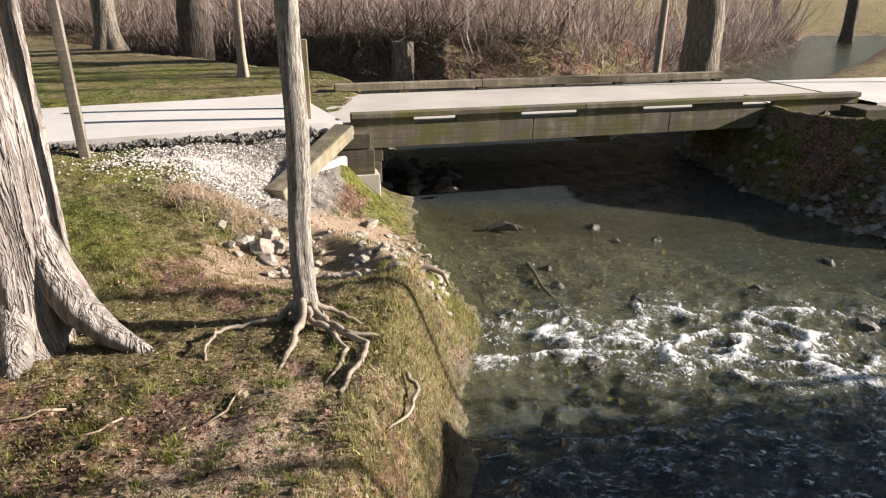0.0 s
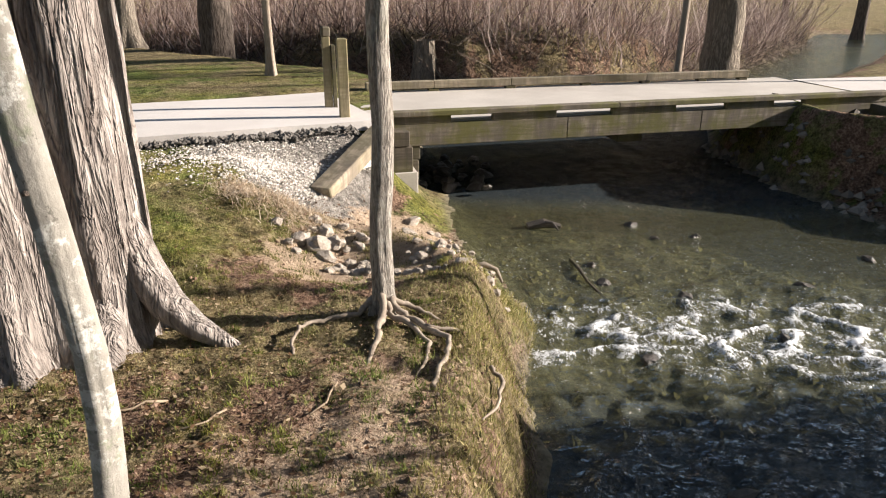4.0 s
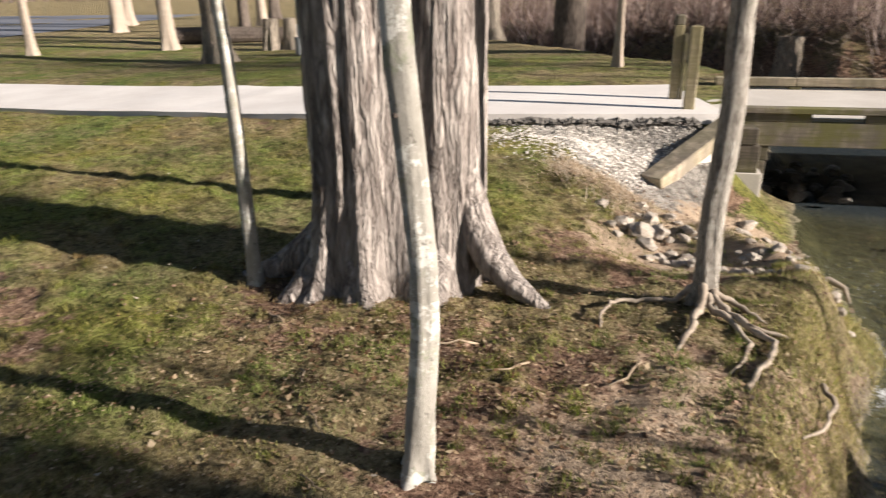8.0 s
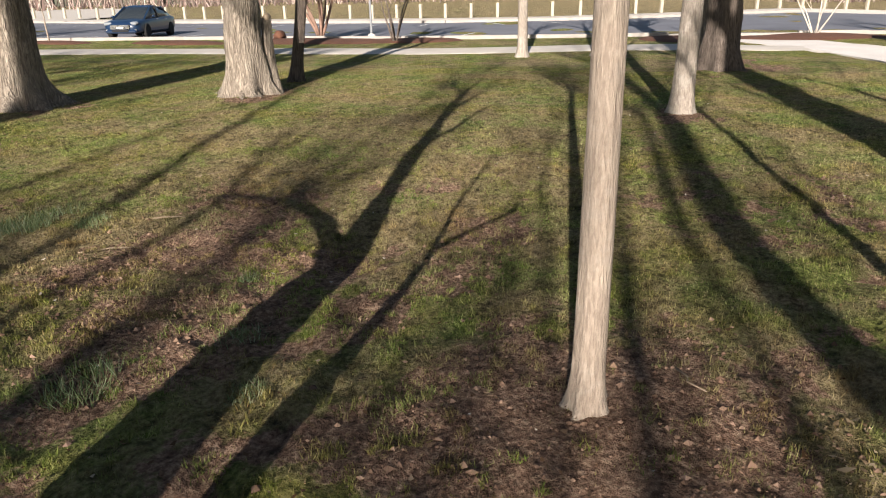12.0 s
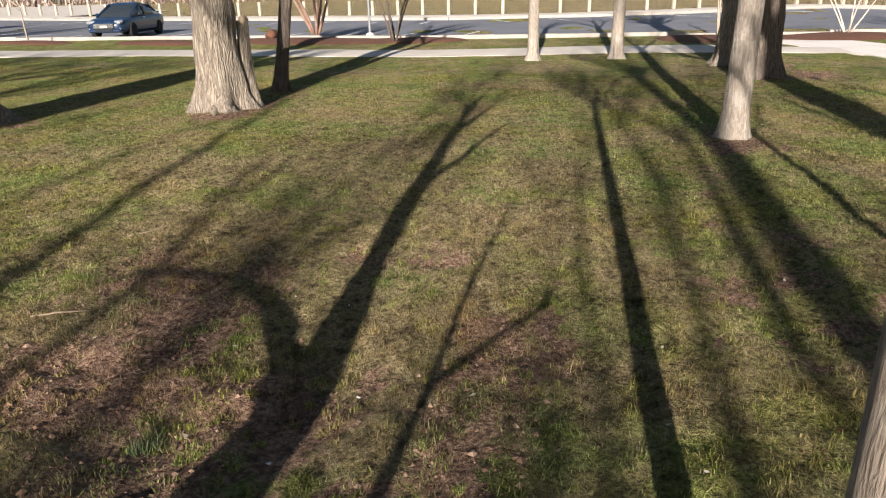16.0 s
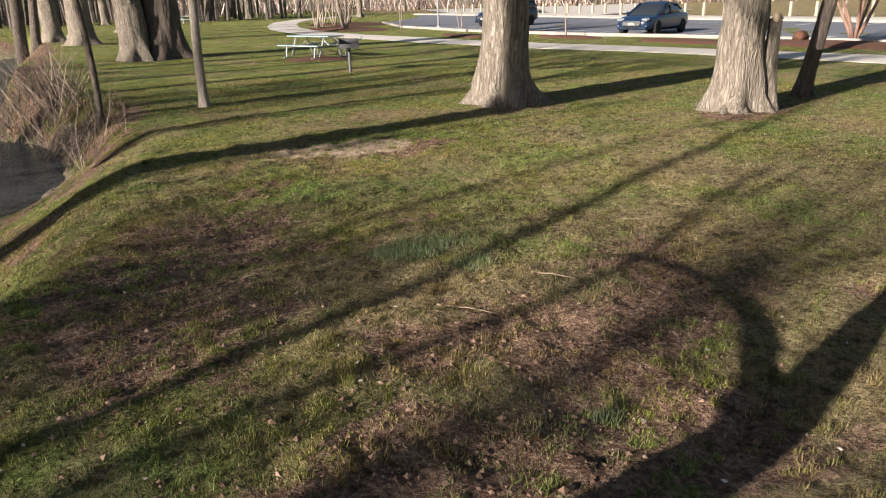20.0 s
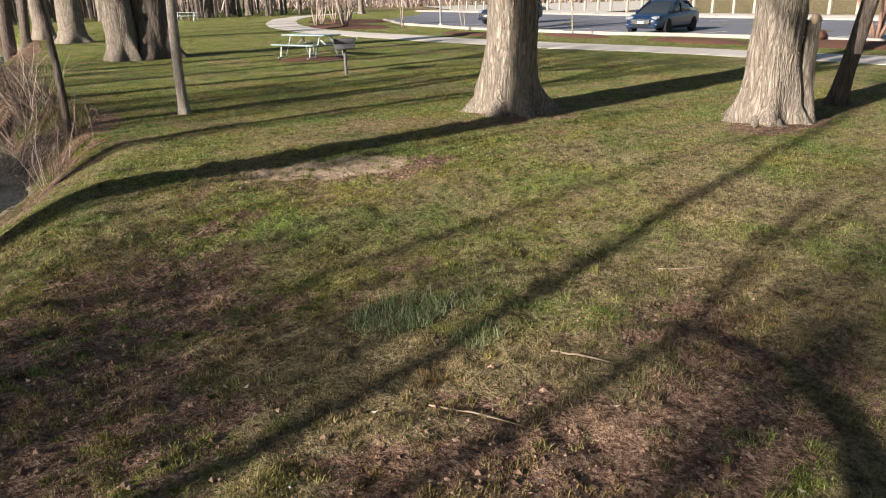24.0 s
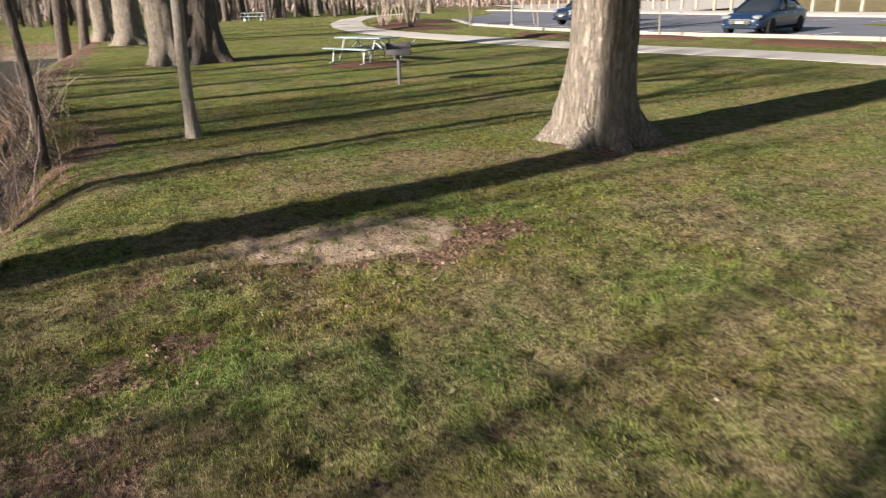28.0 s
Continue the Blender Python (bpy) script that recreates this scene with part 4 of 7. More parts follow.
def crown_bm(top, r, spread_, rng_, limbs=5, depth=3, keep=0.6):
    """Bare winter limbs and twigs above the stem, one mesh."""
    parts = []

    def grow(p, d, rad, length, level):
        pts = limb_points(p, d, length, rng_, 0.22)
        radii = [rad * (1 - 0.65 * i / (len(pts) - 1)) for i in range(len(pts))]
        parts.append(tube_bm(pts, radii, 7 if level == 0 else (5 if level == 1 else 3), level == 0))
        if level < depth:
            for _ in range(4 if level < 2 else 3):
                i = rng_.randint(2, len(pts) - 1)
                nd = (Vector(pts[i]) - Vector(pts[i - 1])).normalized() + Vector((rng_.uniform(-1, 1), rng_.uniform(-1, 1), rng_.uniform(-0.15, 0.75))) * 0.85
                grow(pts[i], nd, max(radii[i] * 0.62, 0.008), length * keep, level + 1)

    for k in range(limbs):
        a = 2 * math.pi * k / limbs + rng_.uniform(-0.5, 0.5)
        grow(top, (math.cos(a) * spread_, math.sin(a) * spread_, 1.0), r * rng_.uniform(0.45, 0.7), rng_.uniform(2.2, 3.6) * (0.6 + min(r, 0.5)), 0)
    return join_bm(*parts)


def tree(x, y, r, height, label, bark, lean=(0, 0), flare=0.8, ribs=5, crown=True, group="", limbs=4, depth=2, foot=0.3, furrow=0.03, sides=36, sway=0.0, top=0.75, name="tree", seed=None, twigs=None, spread_=0.55, lump=0.0):
    s = rng.uniform(0, 6) if seed is None else seed
    ob = thing(name, pose(x, y, zat(x, y) - 0.02, 0, 0, 0), label, "tree", group)
    part("trunk", trunk_bm(r, height, lean, flare, ribs, s, top, sides, furrow, sway, foot, lump=lump or (0.14 if bark is M_BARK_PALE else 0.05 if r > 0.3 else 0.0)), bark, ob, smooth=True)
    if crown:
        r2 = random.Random(int(s * 1000))
        part("crown", crown_bm((lean[0] * height, lean[1] * height, height * 0.98), r * top * 1.05, spread_, r2, limbs, depth), bark if r > 0.2 else M_TWIG, ob, "bare winter branches and twigs")
    return ob


# the twin-stemmed veteran by the path
big = thing("tree", pose(-3.38, 3.52, zat(-3.38, 3.52) - 0.03), "massive twin-stemmed old tree with deeply furrowed grey-brown bark and flaring roots", "tree")
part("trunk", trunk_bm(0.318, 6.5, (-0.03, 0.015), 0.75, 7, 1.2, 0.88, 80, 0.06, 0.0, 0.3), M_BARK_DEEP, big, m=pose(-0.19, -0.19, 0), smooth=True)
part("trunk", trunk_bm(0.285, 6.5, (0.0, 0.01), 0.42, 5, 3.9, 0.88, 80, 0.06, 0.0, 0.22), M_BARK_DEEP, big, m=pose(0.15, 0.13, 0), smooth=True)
part("crown", crown_bm((-0.2, 0, 6.2), 0.3, 0.6, random.Random(3), 6, 3), M_BARK_DEEP, big, "bare winter branches and twigs")
for pts, rad in ((((0.26, 0.12, 1.05), (0.34, 0.10, 0.70), (0.43, 0.07, 0.44), (0.57, 0.03, 0.24), (0.74, 0.0, 0.11), (0.90, -0.01, 0.03), (1.1, -0.02, -0.08)), (0.07, 0.11, 0.125, 0.11, 0.08, 0.05, 0.02)),
                 (((-0.42, -0.2, 0.42), (-0.60, -0.34, 0.2), (-0.78, -0.46, 0.08), (-0.98, -0.56, 0.0), (-1.2, -0.66, -0.08)), (0.14, 0.13, 0.09, 0.06, 0.02)),
                 (((-0.28, -0.30, 0.45), (-0.36, -0.48, 0.20), (-0.45, -0.66, 0.04), (-0.55, -0.85, -0.08)), (0.12, 0.12, 0.08, 0.03)),
                 (((-0.14, -0.28, 0.45), (-0.10, -0.44, 0.20), (-0.06, -0.58, 0.04), (-0.02, -0.72, -0.08)), (0.11, 0.11, 0.07, 0.03)),
                 (((0.20, 0.0, 0.42), (0.28, -0.14, 0.20), (0.36, -0.30, 0.05), (0.42, -0.45, -0.08)), (0.10, 0.11, 0.08, 0.03)),
                 (((-0.50, 0.0, 0.3), (-0.70, 0.02, 0.12), (-0.92, 0.0, 0.02), (-1.1, -0.02, -0.08)), (0.13, 0.1, 0.06, 0.02))):
    part("root", tube_bm(pts, list(rad), 12), M_BARK_DEEP, big, "buttress root running into the ground", smooth=True)

young = thing("tree", pose(-1.60, 3.94, zat(-1.6, 3.94) - 0.02), "slender young tree with ridged grey bark and exposed spreading roots", "tree")
part("trunk", trunk_bm(0.066, 4.2, (0.02, 0.0), 0.85, 6, 2.0, 0.85, 36, 0.05, 0.006, 0.10, lump=0.06), M_BARK_YOUNG, young, smooth=True)
part("crown", crown_bm((0.08, 0, 4.1), 0.06, 0.5, random.Random(5), 4, 2), M_TWIG, young, "bare winter branches and twigs")

front = thing("tree", pose(-2.22, 1.817, zat(-2.22, 1.817) - 0.02), "slim young tree with smooth pale bark mottled by green lichen", "tree")
part("trunk", trunk_bm(0.054, 4.0, (0, 0), 0.75, 4, 0.5, 0.92, 32, 0.05, 0.0, 0.09, lump=0.13, spine=[(0, -0.01, -0.01), (0.15, -0.005, 0), (0.35, 0.008, 0.002), (0.6, 0.03, 0.004), (0.85, 0.032, 0.006), (1.1, 0.012, 0.006), (1.4, -0.012, 0.002), (1.75, -0.05, 0.0), (2.2, -0.07, 0.0), (4.0, -0.08, 0.0)]), M_BARK_PALE, front, smooth=True)
part("crown", crown_bm((-0.08, 0, 3.9), 0.06, 0.5, random.Random(6), 4, 2), M_TWIG, front, "bare winter branches and twigs")
part("knot", rock_bm(0.014, 0.7, random.Random(2), 1), M_BARK_DARK, front, m=pose(-0.02, -0.06, 1.44), smooth=True)

tree(-4.22, 2.92, 0.045, 3.6, "thin sapling with a forked knob beside the old tree", M_BARK_PALE, (-0.035, 0.0), 0.5, 4, foot=0.08, sides=20, sway=0.012, limbs=3)
tree(-5.05, 4.55, 0.07, 4.0, "thin young tree with mottled pale bark", M_BARK_PALE, (-0.02, 0.0), 0.4, 4, foot=0.1, sides=20, limbs=3)
tree(-3.905, -0.518, 0.074, 4.2, "slender young tree with smooth tan bark and flared foot", M_BARK_TAN, (-0.02, 0.004), 0.75, 5, foot=0.09, sides=32, furrow=0.02, limbs=4, seed=1.1)
tree(-12.75, -0.35, 0.165, 5.0, "young park tree with smooth pale grey bark", M_BARK_GREY, (0.02, 0.02), 0.6, 4, foot=0.2, group="park trees")
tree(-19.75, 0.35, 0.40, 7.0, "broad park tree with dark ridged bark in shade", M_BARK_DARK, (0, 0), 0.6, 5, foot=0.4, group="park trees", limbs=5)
tree(-22.1, -0.15, 0.33, 6.0, "park tree with flared foot behind its neighbours", M_BARK_PARK, (0, 0), 0.7, 5, group="park trees")
tree(-22.7, -5.2, 0.15, 5.0, "slim park tree with grey-tan bark by the sidewalk", M_BARK_GREY, (0, 0), 0.7, 5, foot=0.15, group="park trees")
tree(-23.4, -3.0, 0.17, 5.0, "slim park tree with grey-tan bark by the sidewalk", M_BARK_GREY, (0, 0), 0.7, 5, foot=0.18, group="park trees")
t2 = tree(-13.55, -8.75, 0.36, 6.5, "stout park tree with pale flaking bark and a broken side stem", M_BARK_PARK, (0.015, 0.02), 0.85, 6, foot=0.36, limbs=5, seed=2.2, sides=56, furrow=0.045)
stem = part("side_stem", trunk_bm(0.115, 1.5, (-0.02, 0.02), 1.2, 4, 0.3, 0.8, 28, 0.06, 0.02, 0.5), M_BARK_PARK, t2, "dead broken side stem with a pale rounded top", m=pose(-0.29, 0.36, 0), smooth=True)
part("stem_top", rock_bm(0.105, 1.0, random.Random(4), 2), M_CUTWOOD, stem, m=pose(-0.03, 0.03, 1.5), smooth=True)
tree(-15.75, -8.95, 0.135, 4.5, "leaning dark young tree beside the stout park tree", M_BARK_DARK, (-0.055, 0.15), 0.7, 4, foot=0.2, limbs=3)
t1 = tree(-11.15, -12.15, 0.445, 7.0, "stout park tree with grey ridged bark and wide root flare", M_BARK_PARK, (-0.01, 0.03), 0.95, 6, foot=0.34, limbs=5, seed=4.0, sides=64, furrow=0.05)
tree(-6.32, -15.7, 0.092, 4.5, "slim young tree with mottled tan bark on the lawn", M_BARK_GREY, (-0.01, 0), 0.5, 4, foot=0.15, sides=24, sway=0.02, limbs=3)
tree(-4.33, -15.1, 0.062, 4.0, "thin dark sapling on the stream bank", M_BARK_DARK, (0.02, -0.02), 0.4, 4, foot=0.1, sides=16, sway=0.03, limbs=3)
root_rng = random.Random(31)
for tr, rad in ((t1, 0.36), (t2, 0.28)):
    for k in range(7):
        a = 2 * math.pi * k / 7 + root_rng.uniform(-0.3, 0.3)
        ln = root_rng.uniform(0.35, 0.8)
        pts = [Vector((math.cos(a + 0.12 * j * root_rng.uniform(-1, 1)) * (rad + ln * j / 4), math.sin(a + 0.1 * j) * (rad + ln * j / 4), 0.10 - 0.045 * j)) for j in range(5)]
        part("root", tube_bm(pts, [0.10, 0.075, 0.055, 0.04, 0.02], 8), M_BARK_PARK, tr, "surface root at the foot", smooth=True)
bl = thing("tree", pose(-8.0, -30.1, zat(-8, -30.1)), "huge old park tree with two fused dark stems", "tree")
part("trunk", trunk_bm(0.66, 7.5, (0.0, 0), 0.7, 5, 1.0, 0.8, 48, 0.06, 0, 0.6), M_BARK_DARK, bl, m=pose(-0.5, 0, 0), smooth=True)
part("trunk", trunk_bm(0.5, 7.5, (0.04, 0), 0.6, 5, 2.4, 0.8, 48, 0.06, 0, 0.6), M_BARK_PARK, bl, m=pose(0.55, 0.2, 0), smooth=True)
part("crown", crown_bm((0, 0, 7.2), 0.5, 0.6, random.Random(9), 6, 2), M_BARK_PARK, bl, "bare winter branches and twigs")
for x, y, r, lx, b in ((-7.0, -43.5, 0.62, 0.0, M_BARK_PARK), (-6.0, -48.5, 0.5, 0.02, M_BARK_PARK), (-4.9, -46.0, 0.24, -0.1, M_BARK_DARK), (-4.0, -41.5, 0.3, -0.06, M_BARK_DARK), (-7.9, -54, 0.5, 0.0, M_BARK_PARK), (-11.5, -60, 0.42, 0, M_BARK_PARK), (-16.1, -76, 0.36, 0, M_BARK_PARK), (-17.6, -78.5, 0.3, 0, M_BARK_DARK),
                       (-26.3, -94, 0.4, 0, M_BARK_PARK), (-29.2, -87, 0.35, 0, M_BARK_PARK), (-32.3, -89, 0.35, 0, M_BARK_PARK), (-21, -88, 0.35, 0, M_BARK_DARK), (-38.4, -76, 0.3, 0, M_BARK_PARK), (-13, -82, 0.4, 0, M_BARK_PARK),
                       (-24.8, 8.6, 0.14, 0.02, M_BARK_TAN), (-22.7, 10.3, 0.19, 0.0, M_BARK_TAN), (-21.6, 11.5, 0.12, 0.0, M_BARK_TAN), (-28.9, 19.5, 0.28, 0, M_BARK_TAN), (-19.6, 14.6, 0.21, 0.0, M_BARK_TAN), (-14.8, 12.2, 0.32, 0.0, M_BARK_PARK),
                       (-23, 21, 0.22, 0, M_BARK_DARK), (-19.5, 24, 0.25, 0, M_BARK_DARK), (-26, 25, 0.22, 0, M_BARK_TAN), (-33, 23, 0.25, 0, M_BARK_TAN), (-30, 30, 0.3, 0, M_BARK_DARK), (-38, 18, 0.2, 0, M_BARK_TAN), (-17.5, 18.9, 0.16, 0, M_BARK_PARK),
                       (-11.2, 19.6, 0.30, 0, M_BARK_PARK), (-8.3, 18.6, 0.45, 0.02, M_BARK_DARK), (-5.08, 12.95, 0.075, 0.0, M_BARK_TAN), (4.35, 17.6, 0.46, 0.0, M_BARK_PARK), (3.2, 16.9, 0.09, 0.02, M_BARK_TAN), (17, 38, 0.3, 0, M_BARK_DARK), (20, 37, 0.35, 0.05, M_BARK_DARK), (15.5, 44, 0.2, 0, M_BARK_DARK)):
    tree(x, y, r, 6.0 if r > 0.15 else 4.0, "bare park tree with grey-brown bark in the winter grove" if y < 14 else "bare woodland tree on the far stream bank", b, (lx, 0), 0.7, 5, crown=True, limbs=4, depth=1, sides=24, group="grove trees")
# trees on the near and far banks that only throw their shadows into view
low = thing("tree", pose(-1.30, -1.86, zat(-1.3, -1.86)), "bank tree with low forked limbs", "tree")


def limb(rows):
    """A limb in the upright plane across the sun's way: height, reach to the south, radius."""
    return tube_bm([(0.173 * q + 0.02 * math.sin(5 * h), -0.985 * q, h) for h, q, r in rows], [r for h, q, r in rows], 12)


part("trunk", limb([(-0.2, 0.02, 0.30), (0.1, 0.06, 0.27), (0.55, 0.09, 0.26), (1.3, 0.10, 0.215), (1.8, 0.04, 0.175), (2.15, 0.05, 0.14), (2.6, 0.10, 0.10), (3.5, 0.14, 0.095), (4.6, 0.22, 0.075), (5.6, 0.26, 0.04)]), M_BARK_PARK, low, smooth=True)
part("crown", join_bm(limb([(1.85, 0.14, 0.10), (2.12, 0.44, 0.08), (2.24, 0.64, 0.06), (2.38, 1.04, 0.042), (2.43, 1.40, 0.03), (2.42, 1.78, 0.02), (2.3, 2.05, 0.01)]),
                      limb([(0.3, -0.02, 0.14), (0.62, -0.32, 0.12), (1.15, -0.46, 0.08), (1.6, -0.58, 0.035), (1.93, -0.65, 0.028), (2.08, -0.86, 0.022), (2.3, -1.18, 0.02), (2.36, -1.24, 0.035), (2.40, -1.26, 0.01)]),
                      limb([(1.6, -0.60, 0.03), (2.56, -0.72, 0.022), (3.3, -0.9, 0.012)]),
                      limb([(4.3, 0.2, 0.05), (4.9, 0.0, 0.04), (5.6, -0.2, 0.02)]), limb([(3.3, 0.13, 0.05), (3.9, -0.15, 0.04), (4.7, -0.5, 0.02)]),
                      crown_bm((0.04, -0.24, 5.0), 0.06, 0.6, random.Random(12), 4, 2)), M_BARK_PARK, low, "bare forked limbs", smooth=True)
leaner = tree(9.21, -0.99, 0.085, 8.5, "leaning bare tree on the far stream bank", M_BARK_PARK, (0.07, -0.39), limbs=4, depth=2, spread_=0.75, group="far bank trees")
tree(9.34, -1.71, 0.07, 4.3, "short bare tree on the far stream bank", M_BARK_PARK, (0.0, 0.0), limbs=3, depth=1, spread_=0.6, group="far bank trees")
for x, y, r, h in ((5.9, -8.56, 0.42, 9.0), (7.3, 2.94, 0.19, 8.0), (7.05, 3.9, 0.03, 6.0), (8.75, 1.44, 0.04, 6.0), (9.44, 2.7, 0.06, 6.0), (8.1, 6.0, 0.05, 6.0), (10.0, 2.2, 0.06, 7.0), (6.8, -11.4, 0.15, 8.0), (7.4, -13.62, 0.2, 8.0), (6.2, -14.9, 0.12, 8.0), (7.8, -17.4, 0.22, 9.0), (7.0, -20.3, 0.16, 8.0), (6.4, -24.5, 0.25, 9.0), (9.6, 15.2, 0.06, 8.0), (10.4, 15.9, 0.05, 8.0), (9.9, 16.6, 0.08, 8.0), (11.0, 17.3, 0.07, 8.0), (10.6, 14.5, 0.05, 7.0)):
    tree(x, y, r, h, "tall bare tree on the far stream bank", M_BARK_PARK, (rng.uniform(-0.03, 0.03), rng.uniform(-0.03, 0.03)), limbs=6, depth=3 if r < 0.2 else 2, spread_=0.75, sway=0.0 if r > 0.2 else 0.12, group="far bank trees")
# ---------------------------------------------------------------- footbridge
NEAR_A, NEAR_B = Vector((-2.25, 8.98, 0)), Vector((5.0, 11.42, 0))
BRIDGE_WAY = (NEAR_B - NEAR_A).normalized()
BRIDGE_ANG = math.degrees(math.atan2(BRIDGE_WAY.y, BRIDGE_WAY.x))
BRIDGE_LEN = (NEAR_B - NEAR_A).length
BM = Matrix.Translation(NEAR_A) @ pose(0, 0, 0, 0, 0, BRIDGE_ANG)
bridge = thing("footbridge", BM, "low timber-edged footbridge with a pale concrete deck over the stream", "footbridge")
DECK = 0.235
part("deck", box_bm(BRIDGE_LEN + 0.5, 2.62, 0.16, 0.01, (BRIDGE_LEN / 2, 1.42, DECK - 0.08)), M_CONCRETE, bridge, "pale sandy concrete deck")


def timber(name, x0, x1, y, z0, z1, depth, mat, parent, label="", wear=0.008):
    bm = box_bm(x1 - x0 - 0.006, depth, z1 - z0, wear)
    ob = part(name, bm, mat, parent, label)
    ob.matrix_basis = Matrix.Translation(((x0 + x1) / 2, y, (z0 + z1) / 2))
    return ob


cuts = [-0.05, 2.45, 4.55, 6.35, BRIDGE_LEN + 0.15]
for a, b in zip(cuts, cuts[1:]):
    timber("fascia_plank", a, b, 0.03, -0.09, 0.205, 0.09, M_TIMBER, bridge, "weathered grey-green fascia timber")
timber("rail_plank", -0.05, 3.2, 0.02, 0.305, 0.375, 0.16, M_TIMBER, bridge)
timber("rail_plank", 3.2, BRIDGE_LEN + 0.15, 0.02, 0.305, 0.375, 0.16, M_TIMBER, bridge)
SLOTS = [(0.78, 1.36), (2.28, 3.12), (4.12, 4.95), (5.75, 6.28)]
edges = [-0.05] + [v for s in SLOTS for v in s] + [BRIDGE_LEN + 0.15]
for a, b in zip(edges[::2], edges[1::2]):
    timber("spacer_block", a, b, 0.03, 0.205, 0.305, 0.10, M_TIMBER, bridge)
for k in range(4):
    timber("girder", 0.1, BRIDGE_LEN - 0.1, 0.25 + 0.72 * k, -0.08, 0.16, 0.16, M_TIMBER_DARK, bridge, "dark timber girder below the deck")
timber("cross_beam", 3.35, 3.75, 1.3, -0.24, -0.08, 2.2, M_TIMBER_DARK, bridge)
far_y = 2.56
joints = [0.02, 1.15, 2.5, 5.05, 7.15]
for a, b in zip(joints, joints[1:]):
    timber("curb_timber", a, b, far_y, DECK + 0.05, DECK + 0.17, 0.14, M_TIMBER_CURB, bridge, "yellow-grey curb timber")
for x in (0.1, 1.15, 2.5, 3.9, 5.05, 6.2, 7.05):
    timber("curb_block", x - 0.09, x + 0.09, far_y, DECK, DECK + 0.05, 0.12, M_TIMBER_DARK, bridge)
timber("fascia_plank", -0.05, BRIDGE_LEN + 0.15, 2.70, -0.07, DECK, 0.08, M_TIMBER, bridge)

# abutments: stacked timbers on a pale footing, and the raking wing timber
abut = thing("abutment", BM, "stacked dark timber abutment on a pale concrete footing", "abutment", kind="structure")
for k, (z0, z1) in enumerate(((-0.86, -0.55), (-0.55, -0.27), (-0.27, -0.01))):
    timber("abutment_timber", -0.06 - 0.02 * (k == 1), 0.3 + 0.03 * k, 1.35, z0, z1, 2.9 - 0.1 * k, M_TIMBER_DARK if k else M_CONCRETE, abut)
timber("abutment_timber", -0.30, 0.16, -0.17, -0.02, 0.17, 0.28, M_TIMBER_DARK, abut)
timber("abutment_timber", -0.26, 0.2, -0.17, -0.36, -0.03, 0.26, M_TIMBER_DARK, abut)
timber("abutment_footing", -0.3, 0.26, -0.17, -0.9, -0.36, 0.3, M_CONCRETE, abut)
a, b = Vector((-2.80, 7.22, -0.16)), Vector((-2.33, 8.72, 0.26))
wing_way = BM.inverted() @ b - BM.inverted() @ a
wing_turn = wing_way.to_track_quat("X", "Z").to_matrix().to_4x4()
mid = BM.inverted() @ ((a + b) / 2)
part("wing_timber", box_bm(1.66, 0.26, 0.17, 0.012), M_TIMBER_CURB, abut, "sun-bleached raking wing timber", m=Matrix.Translation(mid - Vector((0, 0, 0.06))) @ wing_turn)
part("wing_footing", box_bm(1.15, 0.14, 0.42, 0.02), M_CONCRETE, abut, m=Matrix.Translation(mid + Vector((0.12, 0.2, -0.36))) @ pose(0, 0, 0, 0, 0, math.degrees(math.atan2(wing_way.y, wing_way.x))))
abut_e = thing("abutment", BM, "stacked dark timber abutment on the shaded far bank", "abutment", kind="structure")
for k, (z0, z1) in enumerate(((-0.9, -0.55), (-0.55, -0.27), (-0.27, -0.01))):
    timber("abutment_timber", BRIDGE_LEN - 0.45, BRIDGE_LEN - 0.05, 1.35, z0, z1, 2.9 - 0.1 * k, M_TIMBER_DARK, abut_e)
timber("abutment_timber", BRIDGE_LEN - 0.2, BRIDGE_LEN + 0.35, -0.30, -0.05, 0.2, 0.5, M_TIMBER_DARK, abut_e)
timber("abutment_timber", BRIDGE_LEN - 0.1, BRIDGE_LEN + 0.35, -0.30, -0.7, -0.05, 0.3, M_TIMBER_DARK, abut_e)


def post(x, y, h, w, label, mat, lean=0.0, chamfer=0.02):
    ob = thing("post", pose(x, y, zat(x, y) - 0.05, 0, lean, 18), label, "post", "path posts")
    part("shaft", box_bm(w, w, h, chamfer * 0.5, (0, 0, h / 2)), mat, ob)
    return ob


post(-2.885, 9.0, 1.13, 0.13, "square treated timber post beside the path", M_TIMBER_POST)
p2 = post(-3.26, 9.72, 1.06, 0.11, "square timber post with a dark hinge side", M_TIMBER_POST)
part("hinge_plate", box_bm(0.05, 0.12, 0.9, 0.005, (0.09, -0.02, 0.5)), M_TIMBER_DARK, p2)
part("cap_block", box_bm(0.12, 0.12, 0.14, 0.02, (0, 0, 1.12)), M_TIMBER_DARK, p2, m=pose(0, 0, 0, 0, 0, 10))
sign = thing("sign_post", pose(-4.87, 7.22, zat(-4.87, 7.22) - 0.05, 0, -1.5, 20), "tall grey timber sign post leaning by the path", "sign post")
part("shaft", box_bm(0.10, 0.10, 2.3, 0.006, (0, 0, 1.15)), M_TIMBER_GREY, sign)
# ---------------------------------------------------------------- vehicles


